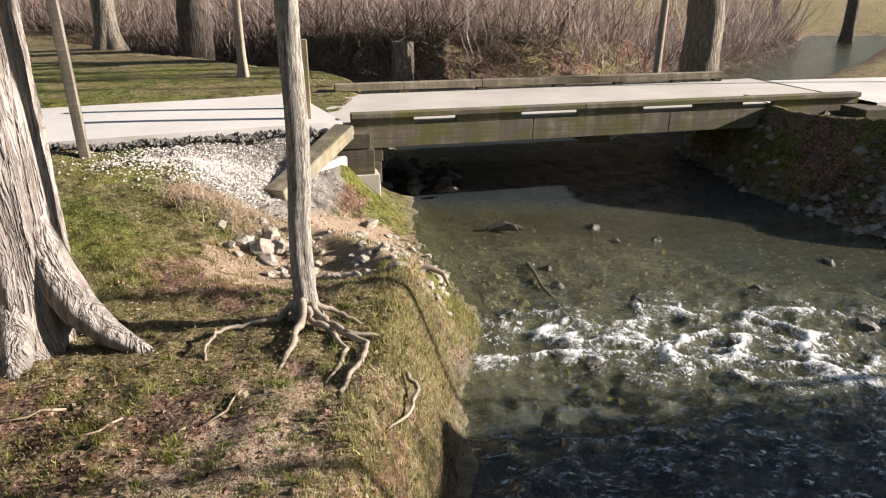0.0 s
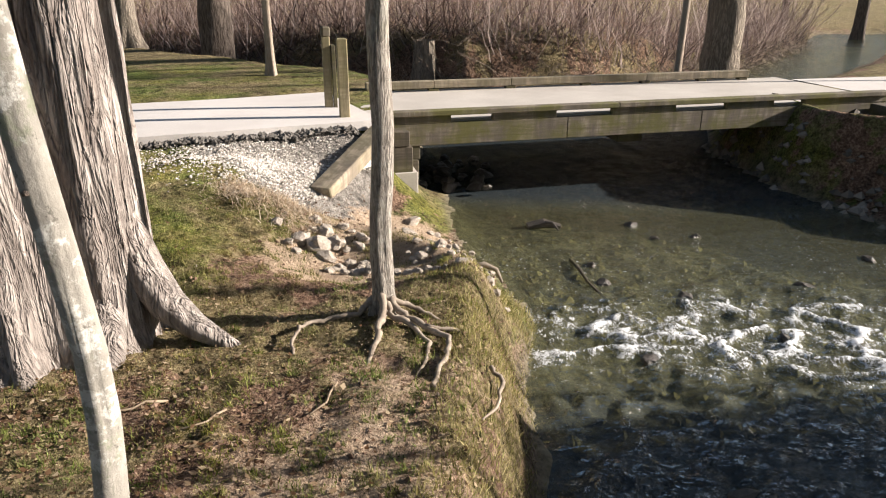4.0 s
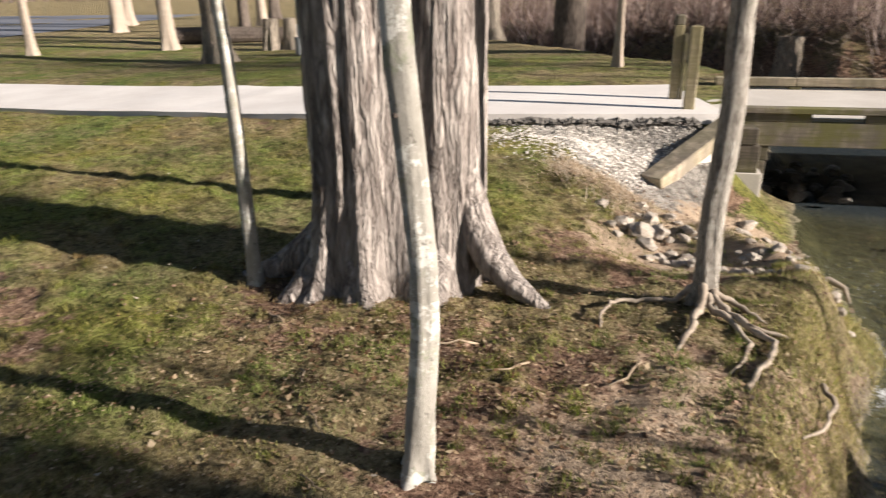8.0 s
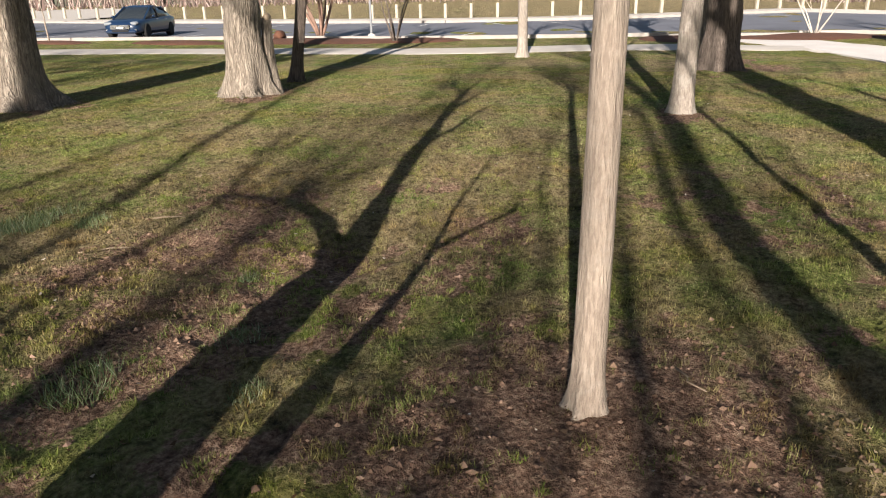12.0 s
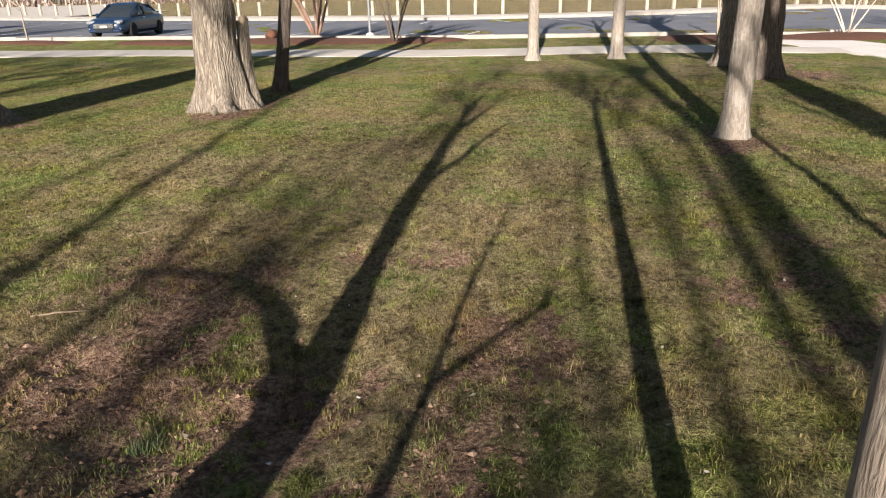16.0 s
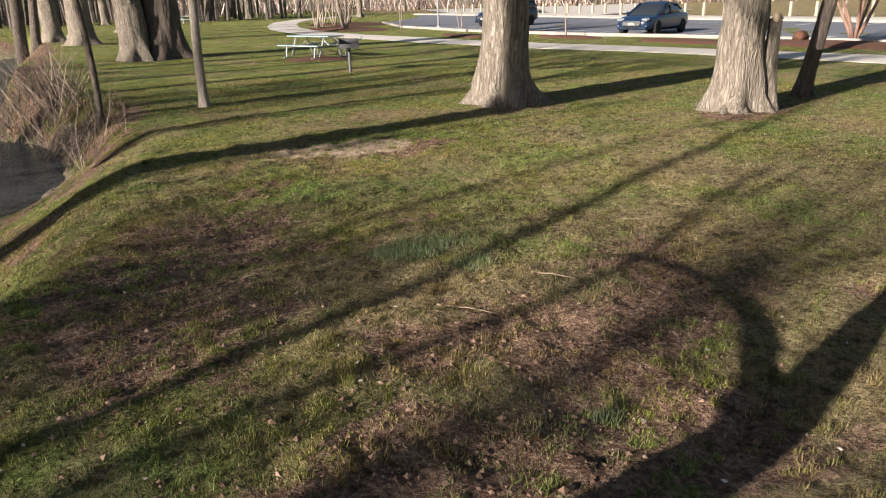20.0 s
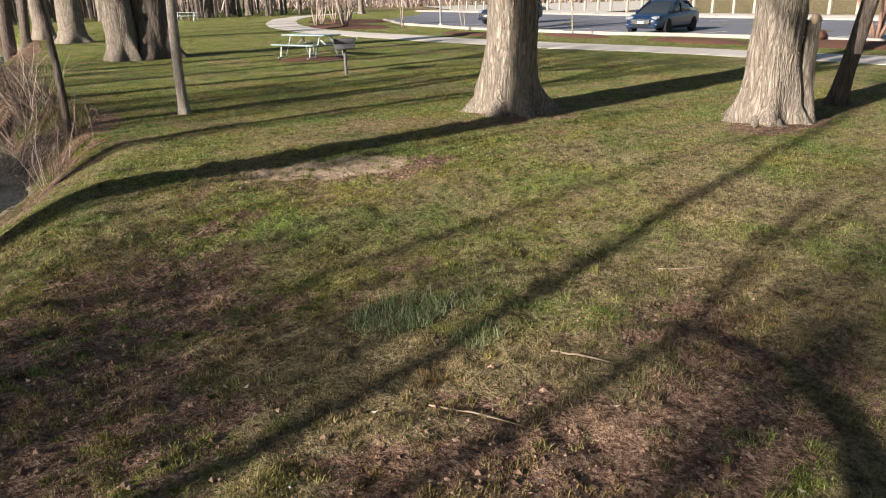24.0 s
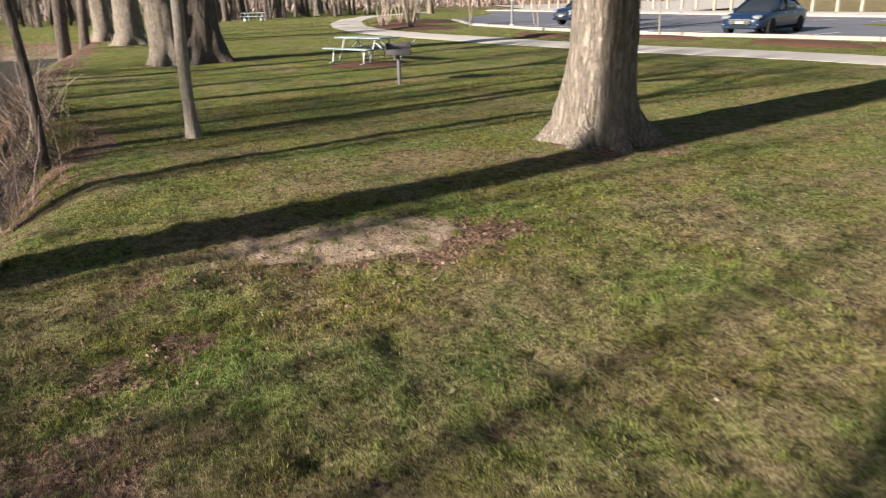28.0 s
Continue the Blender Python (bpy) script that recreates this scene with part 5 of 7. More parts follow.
def section_loft(stations):
    """A body lofted along x. Each station: x, then (half width, height) pairs from the sill up to the middle line."""
    bm = bmesh.new()
    rings = []
    for x, prof in stations:
        right = [(x, -w, h) for w, h in prof]
        left = [(x, w, h) for w, h in reversed(prof)]
        rings.append([bm.verts.new(p) for p in right + left])
    n = len(rings[0])
    for a, b in zip(rings, rings[1:]):
        for k in range(n):
            bm.faces.new((a[k], a[(k + 1) % n], b[(k + 1) % n], b[k]))
    bm.faces.new(rings[0][::-1])
    bm.faces.new(rings[-1])
    bmesh.ops.recalc_face_normals(bm, faces=bm.faces)
    return bm


def wheel(parent, x, y, r, w):
    tyre = part("tyre", lathe_bm([(r * 0.62, -w / 2), (r * 0.94, -w / 2), (r, -w / 3), (r, w / 3), (r * 0.94, w / 2), (r * 0.62, w / 2)], 24), M_TYRE, parent, m=pose(x, y, r, 90, 0, 0), smooth=True)
    spokes = [lathe_bm([(r * 0.5, -w * 0.30), (r * 0.64, -w * 0.42), (r * 0.64, w * 0.42), (r * 0.5, w * 0.30)], 24), lathe_bm([(r * 0.14, -w * 0.44), (r * 0.14, w * 0.44)], 12)]
    for k in range(10):
        a = 2 * math.pi * k / 10
        spokes.append(tube_bm([(r * 0.1 * math.cos(a), r * 0.1 * math.sin(a), 0), (r * 0.6 * math.cos(a), r * 0.6 * math.sin(a), 0)], w * 0.16, 5))
        spokes[-1].verts.ensure_lookup_table()
    for s in spokes[2:]:
        bmesh.ops.scale(s, vec=(1, 1, 2.4), verts=s.verts)
    part("rim", join_bm(*spokes), M_CHROME, tyre, "bright alloy rim")


def car(m, label, L, W, H, ground, belt, mat, wagon=False):
    ob = thing("car", m, label, "car", "parked cars")
    f, b, hw = L / 2, -L / 2, W / 2
    hood = belt * 0.93
    low = [(b, 0.55 * hw, 0.42), (b + 0.06, 0.9 * hw, 0.36), (b + 0.5, hw, ground), (0, hw, ground), (f - 0.6, hw, ground), (f - 0.12, 0.86 * hw, ground + 0.06), (f, 0.60 * hw, ground + 0.14)]
    tops = [belt * 0.86, belt, belt * 1.04, belt, hood, hood * 0.86, hood * 0.66]
    st = []
    for (x, w, z0), zt in zip(low, tops):
        st.append((x, [(w * 0.86, z0), (w, z0 + 0.10), (w * 1.0, (z0 + zt) / 2 + 0.05), (w * 0.97, zt - 0.05), (w * 0.80, zt), (w * 0.35, zt + 0.025)]))
    body = part("body", section_loft(st), mat, ob, smooth=True)
    md = body.modifiers.new("round", "SUBSURF")
    md.levels = md.render_levels = 2
    if wagon:
        cab = [(b + 0.08, 0.80 * hw, belt), (b + 0.45, 0.74 * hw, H - 0.06), (b + 1.6, 0.76 * hw, H), (f - 2.1, 0.74 * hw, H - 0.05), (f - 1.15, 0.84 * hw, hood + 0.02)]
    else:
        cab = [(b + 0.42, 0.80 * hw, belt), (b + 1.25, 0.66 * hw, H - 0.07), (b + 2.1, 0.68 * hw, H), (f - 2.15, 0.68 * hw, H - 0.05), (f - 1.05, 0.84 * hw, hood + 0.02)]
    gl, rf = [], []
    for k, (x, w, z) in enumerate(cab):
        base = belt - 0.06
        gl.append((x, [(0.88 * hw, base), (0.5 * (0.88 * hw + w), 0.5 * (base + z)), (w, z - 0.02), (w * 0.6, z)]))
    part("glasshouse", section_loft(gl), M_GLASS, ob, "dark tinted car glass", smooth=True)
    roof = section_loft([(x, [(w * 1.02, z - 0.05), (w * 1.0, z + 0.0), (w * 0.6, z + 0.03)]) for x, w, z in cab[1:4]])
    part("roof", roof, mat, ob, smooth=True)
    for s in (-1, 1):
        for i, (k0, k1) in enumerate(((0, 1), (3, 4))):
            p, q = cab[k0], cab[k1]
            part("pillar", tube_bm([(p[0], s * 0.90 * p[1] if k0 == 0 else s * p[1], p[2]), (q[0], s * q[1] if k0 == 0 else s * 0.97 * q[1], q[2])], 0.045, 6), mat, ob)
        mid_x = -0.15
        part("pillar", tube_bm([(mid_x, s * 0.885 * hw, belt - 0.02), (mid_x - 0.05, s * 0.70 * hw, H - 0.03)], 0.04, 6), M_TYRE, ob)
        part("mirror", rock_bm(0.10, 0.75, random.Random(1), 1), mat, ob, m=pose(f - 1.55, s * (hw + 0.07), belt + 0.06), smooth=True)
        part("headlight", box_bm(0.24, 0.36, 0.13, 0.04), M_LAMP, ob, "clear headlight", m=pose(f - 0.17, s * 0.66 * hw, hood * 0.80, 0, 14, -s * 22))
        part("fog_lamp", box_bm(0.06, 0.24, 0.10, 0.02), M_CHROME, ob, m=pose(f - 0.10, s * 0.66 * hw, ground + 0.20, 0, 0, -s * 14))
        part("tail_light", box_bm(0.12, 0.34, 0.16, 0.03), M_REDLAMP, ob, "red tail light", m=pose(b + 0.10, s * 0.66 * hw, belt * 0.84))
        part("door_handle", box_bm(0.2, 0.03, 0.03, 0.008), M_CHROME, ob, m=pose(0.25, s * (hw + 0.005), belt - 0.1))
        part("door_handle", box_bm(0.2, 0.03, 0.03, 0.008), M_CHROME, ob, m=pose(-0.75, s * (hw + 0.005), belt - 0.1))
        part("sill", box_bm(L * 0.5, 0.05, 0.07, 0.02), M_TYRE, ob, m=pose(-0.1, s * hw * 0.98, ground + 0.03))
    grille = part("grille", box_bm(0.08, 0.62 * W * 0.8, 0.20, 0.03), M_TYRE, ob, m=pose(f - 0.01, 0, hood * 0.62))
    for k in range(5):
        part("grille_bar", box_bm(0.03, 0.62 * W * 0.76, 0.018, 0.004), M_CHROME, grille, m=pose(0.045, 0, -0.08 + 0.04 * k))
    part("bumper", box_bm(0.14, W * 0.78, 0.16, 0.05), mat, ob, m=pose(f - 0.06, 0, ground + 0.14))
    part("intake", box_bm(0.05, W * 0.42, 0.08, 0.015), M_TYRE, ob, m=pose(f + 0.015, 0, ground + 0.17))
    part("number_plate", box_bm(0.012, 0.32, 0.11, 0.003), M_PLATE, ob, m=pose(f + 0.03, 0, ground + 0.30))
    r = 0.335 if not wagon else 0.37
    for x in (f - 0.92, b + 0.98):
        for s in (-1, 1):
            wheel(ob, x, s * (hw - 0.10), r, 0.22)
    return ob


car(pose(-30.55, -26.2, zat(-30.5, -26.2) + 0.012, 0, 0, 18), "dark blue sedan parked nose to the kerb", 4.75, 1.84, 1.45, 0.20, 0.93, M_CAR)
car(pose(-32.4, -40.6, zat(-32.4, -40.6) + 0.012, 0, 0, 10), "slate blue sport utility car parked nose to the kerb", 4.6, 1.88, 1.68, 0.24, 1.05, M_SUV, True)

# ---------------------------------------------------------------- picnic tables, grill, bins


def picnic_table(m, label):
    ob = thing("picnic_table", m, label, "picnic table", "picnic tables")
    part("tabletop", box_bm(2.3, 0.76, 0.045, 0.012, (0, 0, 0.755)), M_TABLE, ob, "pale grey-green coated tabletop")
    for s in (-1, 1):
        part("bench", box_bm(2.3, 0.27, 0.04, 0.012, (0, s * 0.74, 0.45)), M_TABLE, ob, "pale grey-green bench board")
    for x in (-0.78, 0.78):
        part("leg_frame", tube_bm([(x, -0.82, 0.02), (x, -0.74, 0.05), (x, -0.70, 0.42), (x, 0.70, 0.42), (x, 0.74, 0.05), (x, 0.82, 0.02)], 0.026, 8), M_PIPE, ob)
        for s in (-1, 1):
            part("leg", tube_bm([(x, s * 0.62, 0.02), (x, s * 0.50, 0.05), (x, s * 0.26, 0.70), (x, s * 0.2, 0.735)], 0.026, 8), M_PIPE, ob)
            part("foot", tube_bm([(x, s * 0.62, 0.025), (x, s * 0.86, 0.025)], 0.028, 8), M_PIPE, ob)
        part("brace", tube_bm([(x, 0, 0.43), (x * 0.35, 0, 0.73)], 0.02, 8), M_PIPE, ob)
    return ob


TABLE_LABEL = "pale grey-green metal picnic table with attached benches on the lawn"
picnic_table(pose(-12.9, -26.0, zat(-12.9, -26.0), 0, 0, 107.8), TABLE_LABEL)
picnic_table(pose(-19.6, -74.8, zat(-19.6, -74.8), 0, 0, 150), "far picnic table with attached benches under trees")

grill = thing("park_grill", pose(-11.5, -20.0, zat(-11.5, -20.0) - 0.03, 0, 0, 155) @ Matrix.Diagonal((1.15, 1.15, 1.08, 1)), "grey iron charcoal grill on a single post", "grill")
part("post", cyl_bm(0.038, 0.66, 12), M_IRON, grill)
fire = part("firebox", join_bm(box_bm(0.5, 0.36, 0.02, 0.004, (0, 0, 0.66)), box_bm(0.5, 0.02, 0.24, 0.004, (0, 0.17, 0.77)), box_bm(0.02, 0.36, 0.24, 0.004, (0.24, 0, 0.77)), box_bm(0.02, 0.36, 0.24, 0.004, (-0.24, 0, 0.77)), box_bm(0.5, 0.02, 0.12, 0.004, (0, -0.17, 0.71))), M_IRON, grill, "open iron firebox")
for k in range(9):
    part("grate_bar", tube_bm([(-0.22 + 0.055 * k, -0.16, 0.82), (-0.22 + 0.055 * k, 0.16, 0.82)], 0.006, 6), M_CHROME, fire)
for s in (-1, 1):
    part("handle", tube_bm([(s * 0.25, -0.1, 0.84), (s * 0.34, -0.1, 0.94), (s * 0.34, 0.1, 0.94), (s * 0.25, 0.1, 0.84)], 0.01, 6), M_PIPE, grill)

rubbish = thing("litter_bin", pose(-27.5, 6.3, zat(-27.5, 6.3) + 0.02, 0, 0, 20), "pale aggregate concrete litter bin beside the path", "litter bin")
part("body", lathe_bm([(0.26, 0), (0.30, 0.03), (0.33, 0.78), (0.36, 0.80), (0.36, 0.86)], 24), M_BIN, rubbish, smooth=False)
part("lid", lathe_bm([(0.355, 0.86), (0.35, 1.02), (0.28, 1.10), (0.1, 1.13)], 24), M_BIN, rubbish, "concrete lid with a dark opening")
part("opening", box_bm(0.08, 0.30, 0.11, 0.03, (0.325, 0, 0.95)), M_IRON, rubbish, m=pose(0, 0, 0, 0, 0, -65))

station = thing("waste_bag_station", pose(-21.2, 9.0, zat(-21.2, 9.0), 0, -2, -40), "green pet waste station with bin and bag dispenser on a post", "waste station")
part("post", box_bm(0.05, 0.05, 2.1, 0.005, (0, 0, 1.05)), M_GREEN, station)
part("bin", lathe_bm([(0.15, 0.28), (0.19, 0.34), (0.20, 0.95), (0.21, 0.97), (0.21, 1.02)], 20), M_GREEN, station, "round green bin", m=pose(0.12, 0, 0))
part("dispenser", box_bm(0.12, 0.34, 0.52, 0.02, (0.07, 0, 1.58)), M_GREEN, station)

notice = thing("sign_post", pose(-13.9, 14.2, zat(-13.9, 14.2), 0, 0, -30), "short grey post with a small white sign box", "sign post")
part("post", box_bm(0.30, 0.26, 0.46, 0.02, (0, 0, 0.23)), M_POLE, notice)
part("sign_box", box_bm(0.30, 0.10, 0.30, 0.01, (0, 0, 0.62)), M_WHITE, notice, "small white sign")

for x, y, r, h in ((-16.2, 15.5, 0.24, 0.55), (-15.75, 15.8, 0.2, 0.5), (-2.66, 17.3, 0.25, 0.72)):
    st = thing("stump", pose(x, y, zat(x, y) - 0.03), "weathered grey tree stump", "stump", "stumps")
    part("trunk", trunk_bm(r, h, (0, 0), 0.4, 5, x, 0.95, 28, 0.07), M_BARK_PARK, st, smooth=False)
    part("cut_face", lathe_bm([(r * 0.88, h - 0.01), (r * 0.86, h + 0.015)], 20), M_CUTWOOD, st, "pale cut face")
log = thing("log", pose(-19.0, 17.6, zat(-19, 17.6) + 0.22, 0, 0, 35), "fallen trunk lying on the grass", "log")
part("trunk", tube_bm([(-3, 0, 0), (-1, 0.1, 0.02), (1, 0.05, 0), (3, -0.1, -0.04)], [0.30, 0.28, 0.25, 0.2], 14), M_BARK_DARK, log)

# lamp posts and thin stakes by the parking road
for x, y, r, h in ((-31.0, -14.0, 0.055, 5.0), (-27.6, -41.5, 0.07, 5.5)):
    lp = thing("lamp_post", pose(x, y, zat(x, y)), "slim grey metal lamp post by the parking road", "lamp post", "lamp posts")
    part("pole", cyl_bm(r, h, 12, (0, 0, 0), r * 0.7), M_POLE, lp)
    part("base", lathe_bm([(0.20, 0), (0.20, 0.05), (0.12, 0.16), (r, 0.18)], 14), M_CONCRETE, lp)
    part("head", box_bm(0.5, 0.2, 0.08, 0.02, (0.25, 0, h)), M_POLE, lp)

# mulch beds
for cx, cy, rx, ry in ((-28.4, -15.6, 1.7, 4.3), (-29.0, -11.2, 1.2, 2.2), (-26.9, -21.2, 1.2, 2.4), (-26.4, -27.6, 1.0, 2.2), (-24.3, -33.2, 1.1, 2.4), (-30.0, -0.6, 1.6, 2.0), (-31.0, 3.6, 1.6, 2.8), (-24.0, -48.0, 2.2, 5.0), (-28.0, -56.5, 3.0, 5.0), (-12.7, -25.4, 1.3, 1.0)):
    bm = bmesh.new()
    c = bm.verts.new((cx, cy, zat(cx, cy) + 0.10))
    rings = []
    for q, hh in ((0.5, 0.085), (0.85, 0.05), (1.0, -0.03)):
        rings.append([bm.verts.new((cx + q * rx * math.cos(a) * (1 + 0.08 * math.sin(3 * a + cx)), cy + q * ry * math.sin(a) * (1 + 0.08 * math.cos(2 * a + cy)), zat(cx + q * rx * math.cos(a), cy + q * ry * math.sin(a)) + hh * (0.3 if cy == -25.4 else 1))) for a in (2 * math.pi * k / 28 for k in range(28))])
    for k in range(28):
        bm.faces.new((c, rings[0][k], rings[0][(k + 1) % 28]))
        for p, q in zip(rings, rings[1:]):
            bm.faces.new((p[k], q[k], q[(k + 1) % 28], p[(k + 1) % 28]))
    tagged(part("mulch_bed", bm, M_MULCH, smooth=True), "low bed of red-brown bark mulch", "mulch bed", kind="structure")


def shrub(x, y, h, label, mat, stems=7, spread_=0.35, r=0.035, seed=1, depth=2, category="shrub"):
    ob = thing("shrub", pose(x, y, zat(x, y) - 0.02), label, category, "bare shrubs")
    r2 = random.Random(seed)
    for k in range(stems):
        a = 2 * math.pi * k / stems + r2.uniform(-0.3, 0.3)
        pts = limb_points((0.06 * math.cos(a), 0.06 * math.sin(a), 0), (spread_ * math.cos(a), spread_ * math.sin(a), 1), h, r2, 0.12, 6)
        part("stem", tube_bm(pts, [r * (1 - 0.7 * i / 6) for i in range(7)], 7), mat, ob, smooth=True)
    parts = []
    for k in range(stems * 5):
        a = r2.uniform(0, 6.28)
        q = r2.uniform(0.35, 0.95)
        base = (spread_ * h * q * 0.8 * math.cos(a), spread_ * h * q * 0.8 * math.sin(a), h * q)
        parts.append(tube_bm(limb_points(base, (r2.uniform(-1, 1), r2.uniform(-1, 1), r2.uniform(0.3, 1.2)), h * 0.35, r2, 0.2, 4), [0.010, 0.008, 0.007, 0.005, 0.004], 3, False))
    part("twigs", join_bm(*parts), mat, ob, "fine bare twigs")
    return ob


M_REDSTEM = simple("reddish_peeling_bark", (0.16, 0.09, 0.065), (0.30, 0.20, 0.155), 6, 0.85)
M_WHITESTEM = simple("whitish_stem", (0.36, 0.32, 0.27), (0.52, 0.48, 0.42), 6, 0.8, local=True)
shrub(-30.6, -16.35, 3.2, "multi-stemmed ornamental tree with reddish peeling bark", M_REDSTEM, 7, 0.33, 0.075, 3)
shrub(-28.25, -11.7, 2.4, "small dark bare shrub in mulch", M_BARK_DARK, 5, 0.35, 0.045, 4)
shrub(-26.5, -27.85, 2.4, "thin newly planted sapling in mulch", M_BARK_TAN, 1, 0.12, 0.04, 5)
shrub(-25.8, -43.2, 2.4, "thin newly planted sapling in mulch", M_BARK_TAN, 2, 0.12, 0.03, 7)
shrub(-27.3, -38.4, 2.4, "thin newly planted sapling in mulch", M_BARK_TAN, 2, 0.12, 0.03, 8)
shrub(-31.6, -0.3, 2.4, "thin newly planted sapling in mulch", M_BARK_TAN, 2, 0.1, 0.04, 9)
shrub(-31.6, 3.9, 2.2, "bare multi-stemmed shrub with whitish bark", M_WHITESTEM, 5, 0.45, 0.035, 10)
for k, (x, y) in enumerate(((-23.3, -46.5), (-24.2, -48.6), (-23.0, -50.8), (-25.4, -51.6), (-26.2, -55.0), (-28.6, -57.5), (-24.6, -53.6))):
    shrub(x, y, 3.0, "multi-stemmed bare ornamental tree in mulch", M_BARK_TAN, 4, 0.3, 0.06, 20 + k)
b = thing("boulder", pose(-29.2, -17.6, zat(-29.2, -17.6) + 0.2), "reddish round boulder in the mulch bed", "boulder")
part("stone", rock_bm(0.32, 0.8, random.Random(4), 2), M_MULCH, b, smooth=True)

# bollards along the far field, a rail of pale posts
first = None
for p, a in along([(-52.5, -80), (-52.2, -58), (-51.6, -44), (-51.2, -30), (-50.8, -15), (-54, -4), (-60.5, 6), (-67, 16)], 1.9):
    if first is None:
        first = thing("bollard", pose(p.x, p.y, zat(p.x, p.y)), "short pale timber bollard at the field's edge", "bollard", "field bollards")
        part("shaft", box_bm(0.20, 0.20, 1.0, 0.02, (0, 0, 0.48)), M_BOLLARD, first)
    else:
        copy_thing(first, pose(p.x + rng.uniform(-0.1, 0.1), p.y, zat(p.x, p.y), rng.uniform(-1.5, 1.5), rng.uniform(-1.5, 1.5), a))
wall = thing("retaining_wall", pose(0, 0, 0), "low pale stone wall round a plaza", "wall", kind="structure")
for k in range(14):
    x, y = -52.0 - 0.9 * k, -62.0 + 1.2 * k * 0.2 - 1.5 * k
    part("wall_block", box_bm(1.74, 0.5, 0.75, 0.03), M_WALLSTONE, wall, m=pose(x, y, zat(x, y) + 0.33, 0, 0, 59))
flat_area("plaza", [(-49.5, -50), (-62, -50), (-90, -84), (-60, -100), (-50, -76)], M_CONCRETE, "pale concrete plaza beyond the parking road", "plaza", 0.10)
# ---------------------------------------------------------------- roots, stones, sticks
for pts, r0 in ((((-1.56, 3.86, 0.10), (-1.52, 3.78, 0.05), (-1.40, 3.72, 0.03), (-1.27, 3.55, 0.01), (-1.27, 3.28, 0.0), (-1.37, 3.09, -0.02)), 0.034),
                (((-1.54, 3.88, 0.12), (-1.45, 3.80, 0.06), (-1.31, 3.69, 0.04), (-1.16, 3.61, 0.02), (-1.15, 3.40, 0.02), (-1.20, 3.11, 0.0), (-1.12, 2.91, -0.02), (-1.11, 2.70, -0.06)), 0.034),
                (((-1.59, 3.88, 0.14), (-1.575, 3.76, 0.06), (-1.57, 3.55, 0.03), (-1.58, 3.40, 0.01), (-1.60, 3.28, -0.02)), 0.040),
                (((-1.64, 3.90, 0.12), (-1.72, 3.80, 0.04), (-1.86, 3.76, 0.02), (-2.0, 3.72, 0.03), (-2.06, 3.62, 0.05), (-2.05, 3.48, 0.04), (-2.03, 3.35, -0.03)), 0.030),
                (((-1.55, 3.95, 0.10), (-1.44, 3.98, 0.05), (-1.30, 3.95, 0.0), (-1.14, 3.90, -0.08)), 0.03),
                (((-1.31, 3.69, 0.04), (-1.12, 3.74, 0.0), (-0.98, 3.66, -0.06), (-0.90, 3.50, -0.16), (-0.86, 3.40, -0.22)), 0.022),
                (((-0.91, 3.45, -0.06), (-0.84, 3.38, -0.12), (-0.85, 3.20, -0.16), (-0.94, 2.98, -0.10)), 0.022)):
    base = young.matrix_basis.translation
    fine = [Vector(p) for p in pts]
    more = []
    for p, q in zip(fine, fine[1:]):
        more += [p + (q - p) * t for t in (0, 0.25, 0.5, 0.75)]
    fine = more + [fine[-1]]
    wr = random.Random(int(r0 * 1e4) + len(fine) + int(fine[-1].x * 100))
    wob = [Vector((wr.uniform(-0.011, 0.011), wr.uniform(-0.011, 0.011), wr.uniform(-0.012, 0.004))) for _ in fine]
    low = [zat(p.x, p.y) for p in fine]
    path3 = [Vector((p.x, p.y, max(p.z, l + p.z * 0.9 + 0.005))) + w - base for p, l, w in zip(fine, low, wob)]
    part("root", tube_bm(path3, [0.68 * r0 * (1 + wr.uniform(-0.18, 0.22)) * (1 - 0.62 * i / (len(fine) - 1)) for i in range(len(fine))], 9), M_ROOT, young, "bare exposed root", smooth=True)


def stick(a, b, r, label="pale dry stick lying on the ground", mat=None):
    a, b = Vector(a), Vector(b)
    mid = (a + b) / 2 + Vector((0.02, -0.015, 0))
    ob = thing("stick", pose(mid.x, mid.y, zat(mid.x, mid.y) + r * 0.8), label, "stick", "fallen sticks")
    pts = [Vector((p.x - mid.x, p.y - mid.y, zat(p.x, p.y) - zat(mid.x, mid.y) + 0.006)) for p in (a, (a * 2 + b) / 3 + Vector((0.01, 0.012, 0)), mid, b)]
    part("wood", tube_bm(pts, [r, r * 0.9, r * 0.85, r * 0.6], 7), mat or M_CUTWOOD, ob, smooth=True)
    return ob


for a, b, r in (((-1.70, 3.04), (-1.78, 2.78), 0.012), ((-5.98, -4.80), (-6.18, -4.53), 0.013), ((-7.40, -5.30), (-7.90, -5.02), 0.008), ((-5.10, -4.70), (-5.40, -4.30), 0.010), ((-4.32, -0.15), (-4.12, -0.01), 0.009), ((-2.62, 1.55), (-2.45, 1.5), 0.007),
                ((-2.55, 2.9), (-2.85, 2.72), 0.012), ((-3.6, 2.5), (-3.9, 2.62), 0.014), ((-2.9, 1.9), (-2.65, 1.75), 0.007), ((-7.0, -8.6), (-7.25, -8.75), 0.008), ((-3.2, 2.2), (-3.05, 2.05), 0.008), ((-2.2, 2.8), (-2.35, 2.6), 0.01)):
    stick((*a, 0), (*b, 0), r * 0.62)

stone_rng = random.Random(21)
stone_meshes = []
for k in range(7):
    bm = rock_bm(1.0, 0.6, stone_rng, 2)
    me = bpy.data.meshes.new("stone")
    bm.to_mesh(me)
    bm.free()
    stone_meshes.append(me)


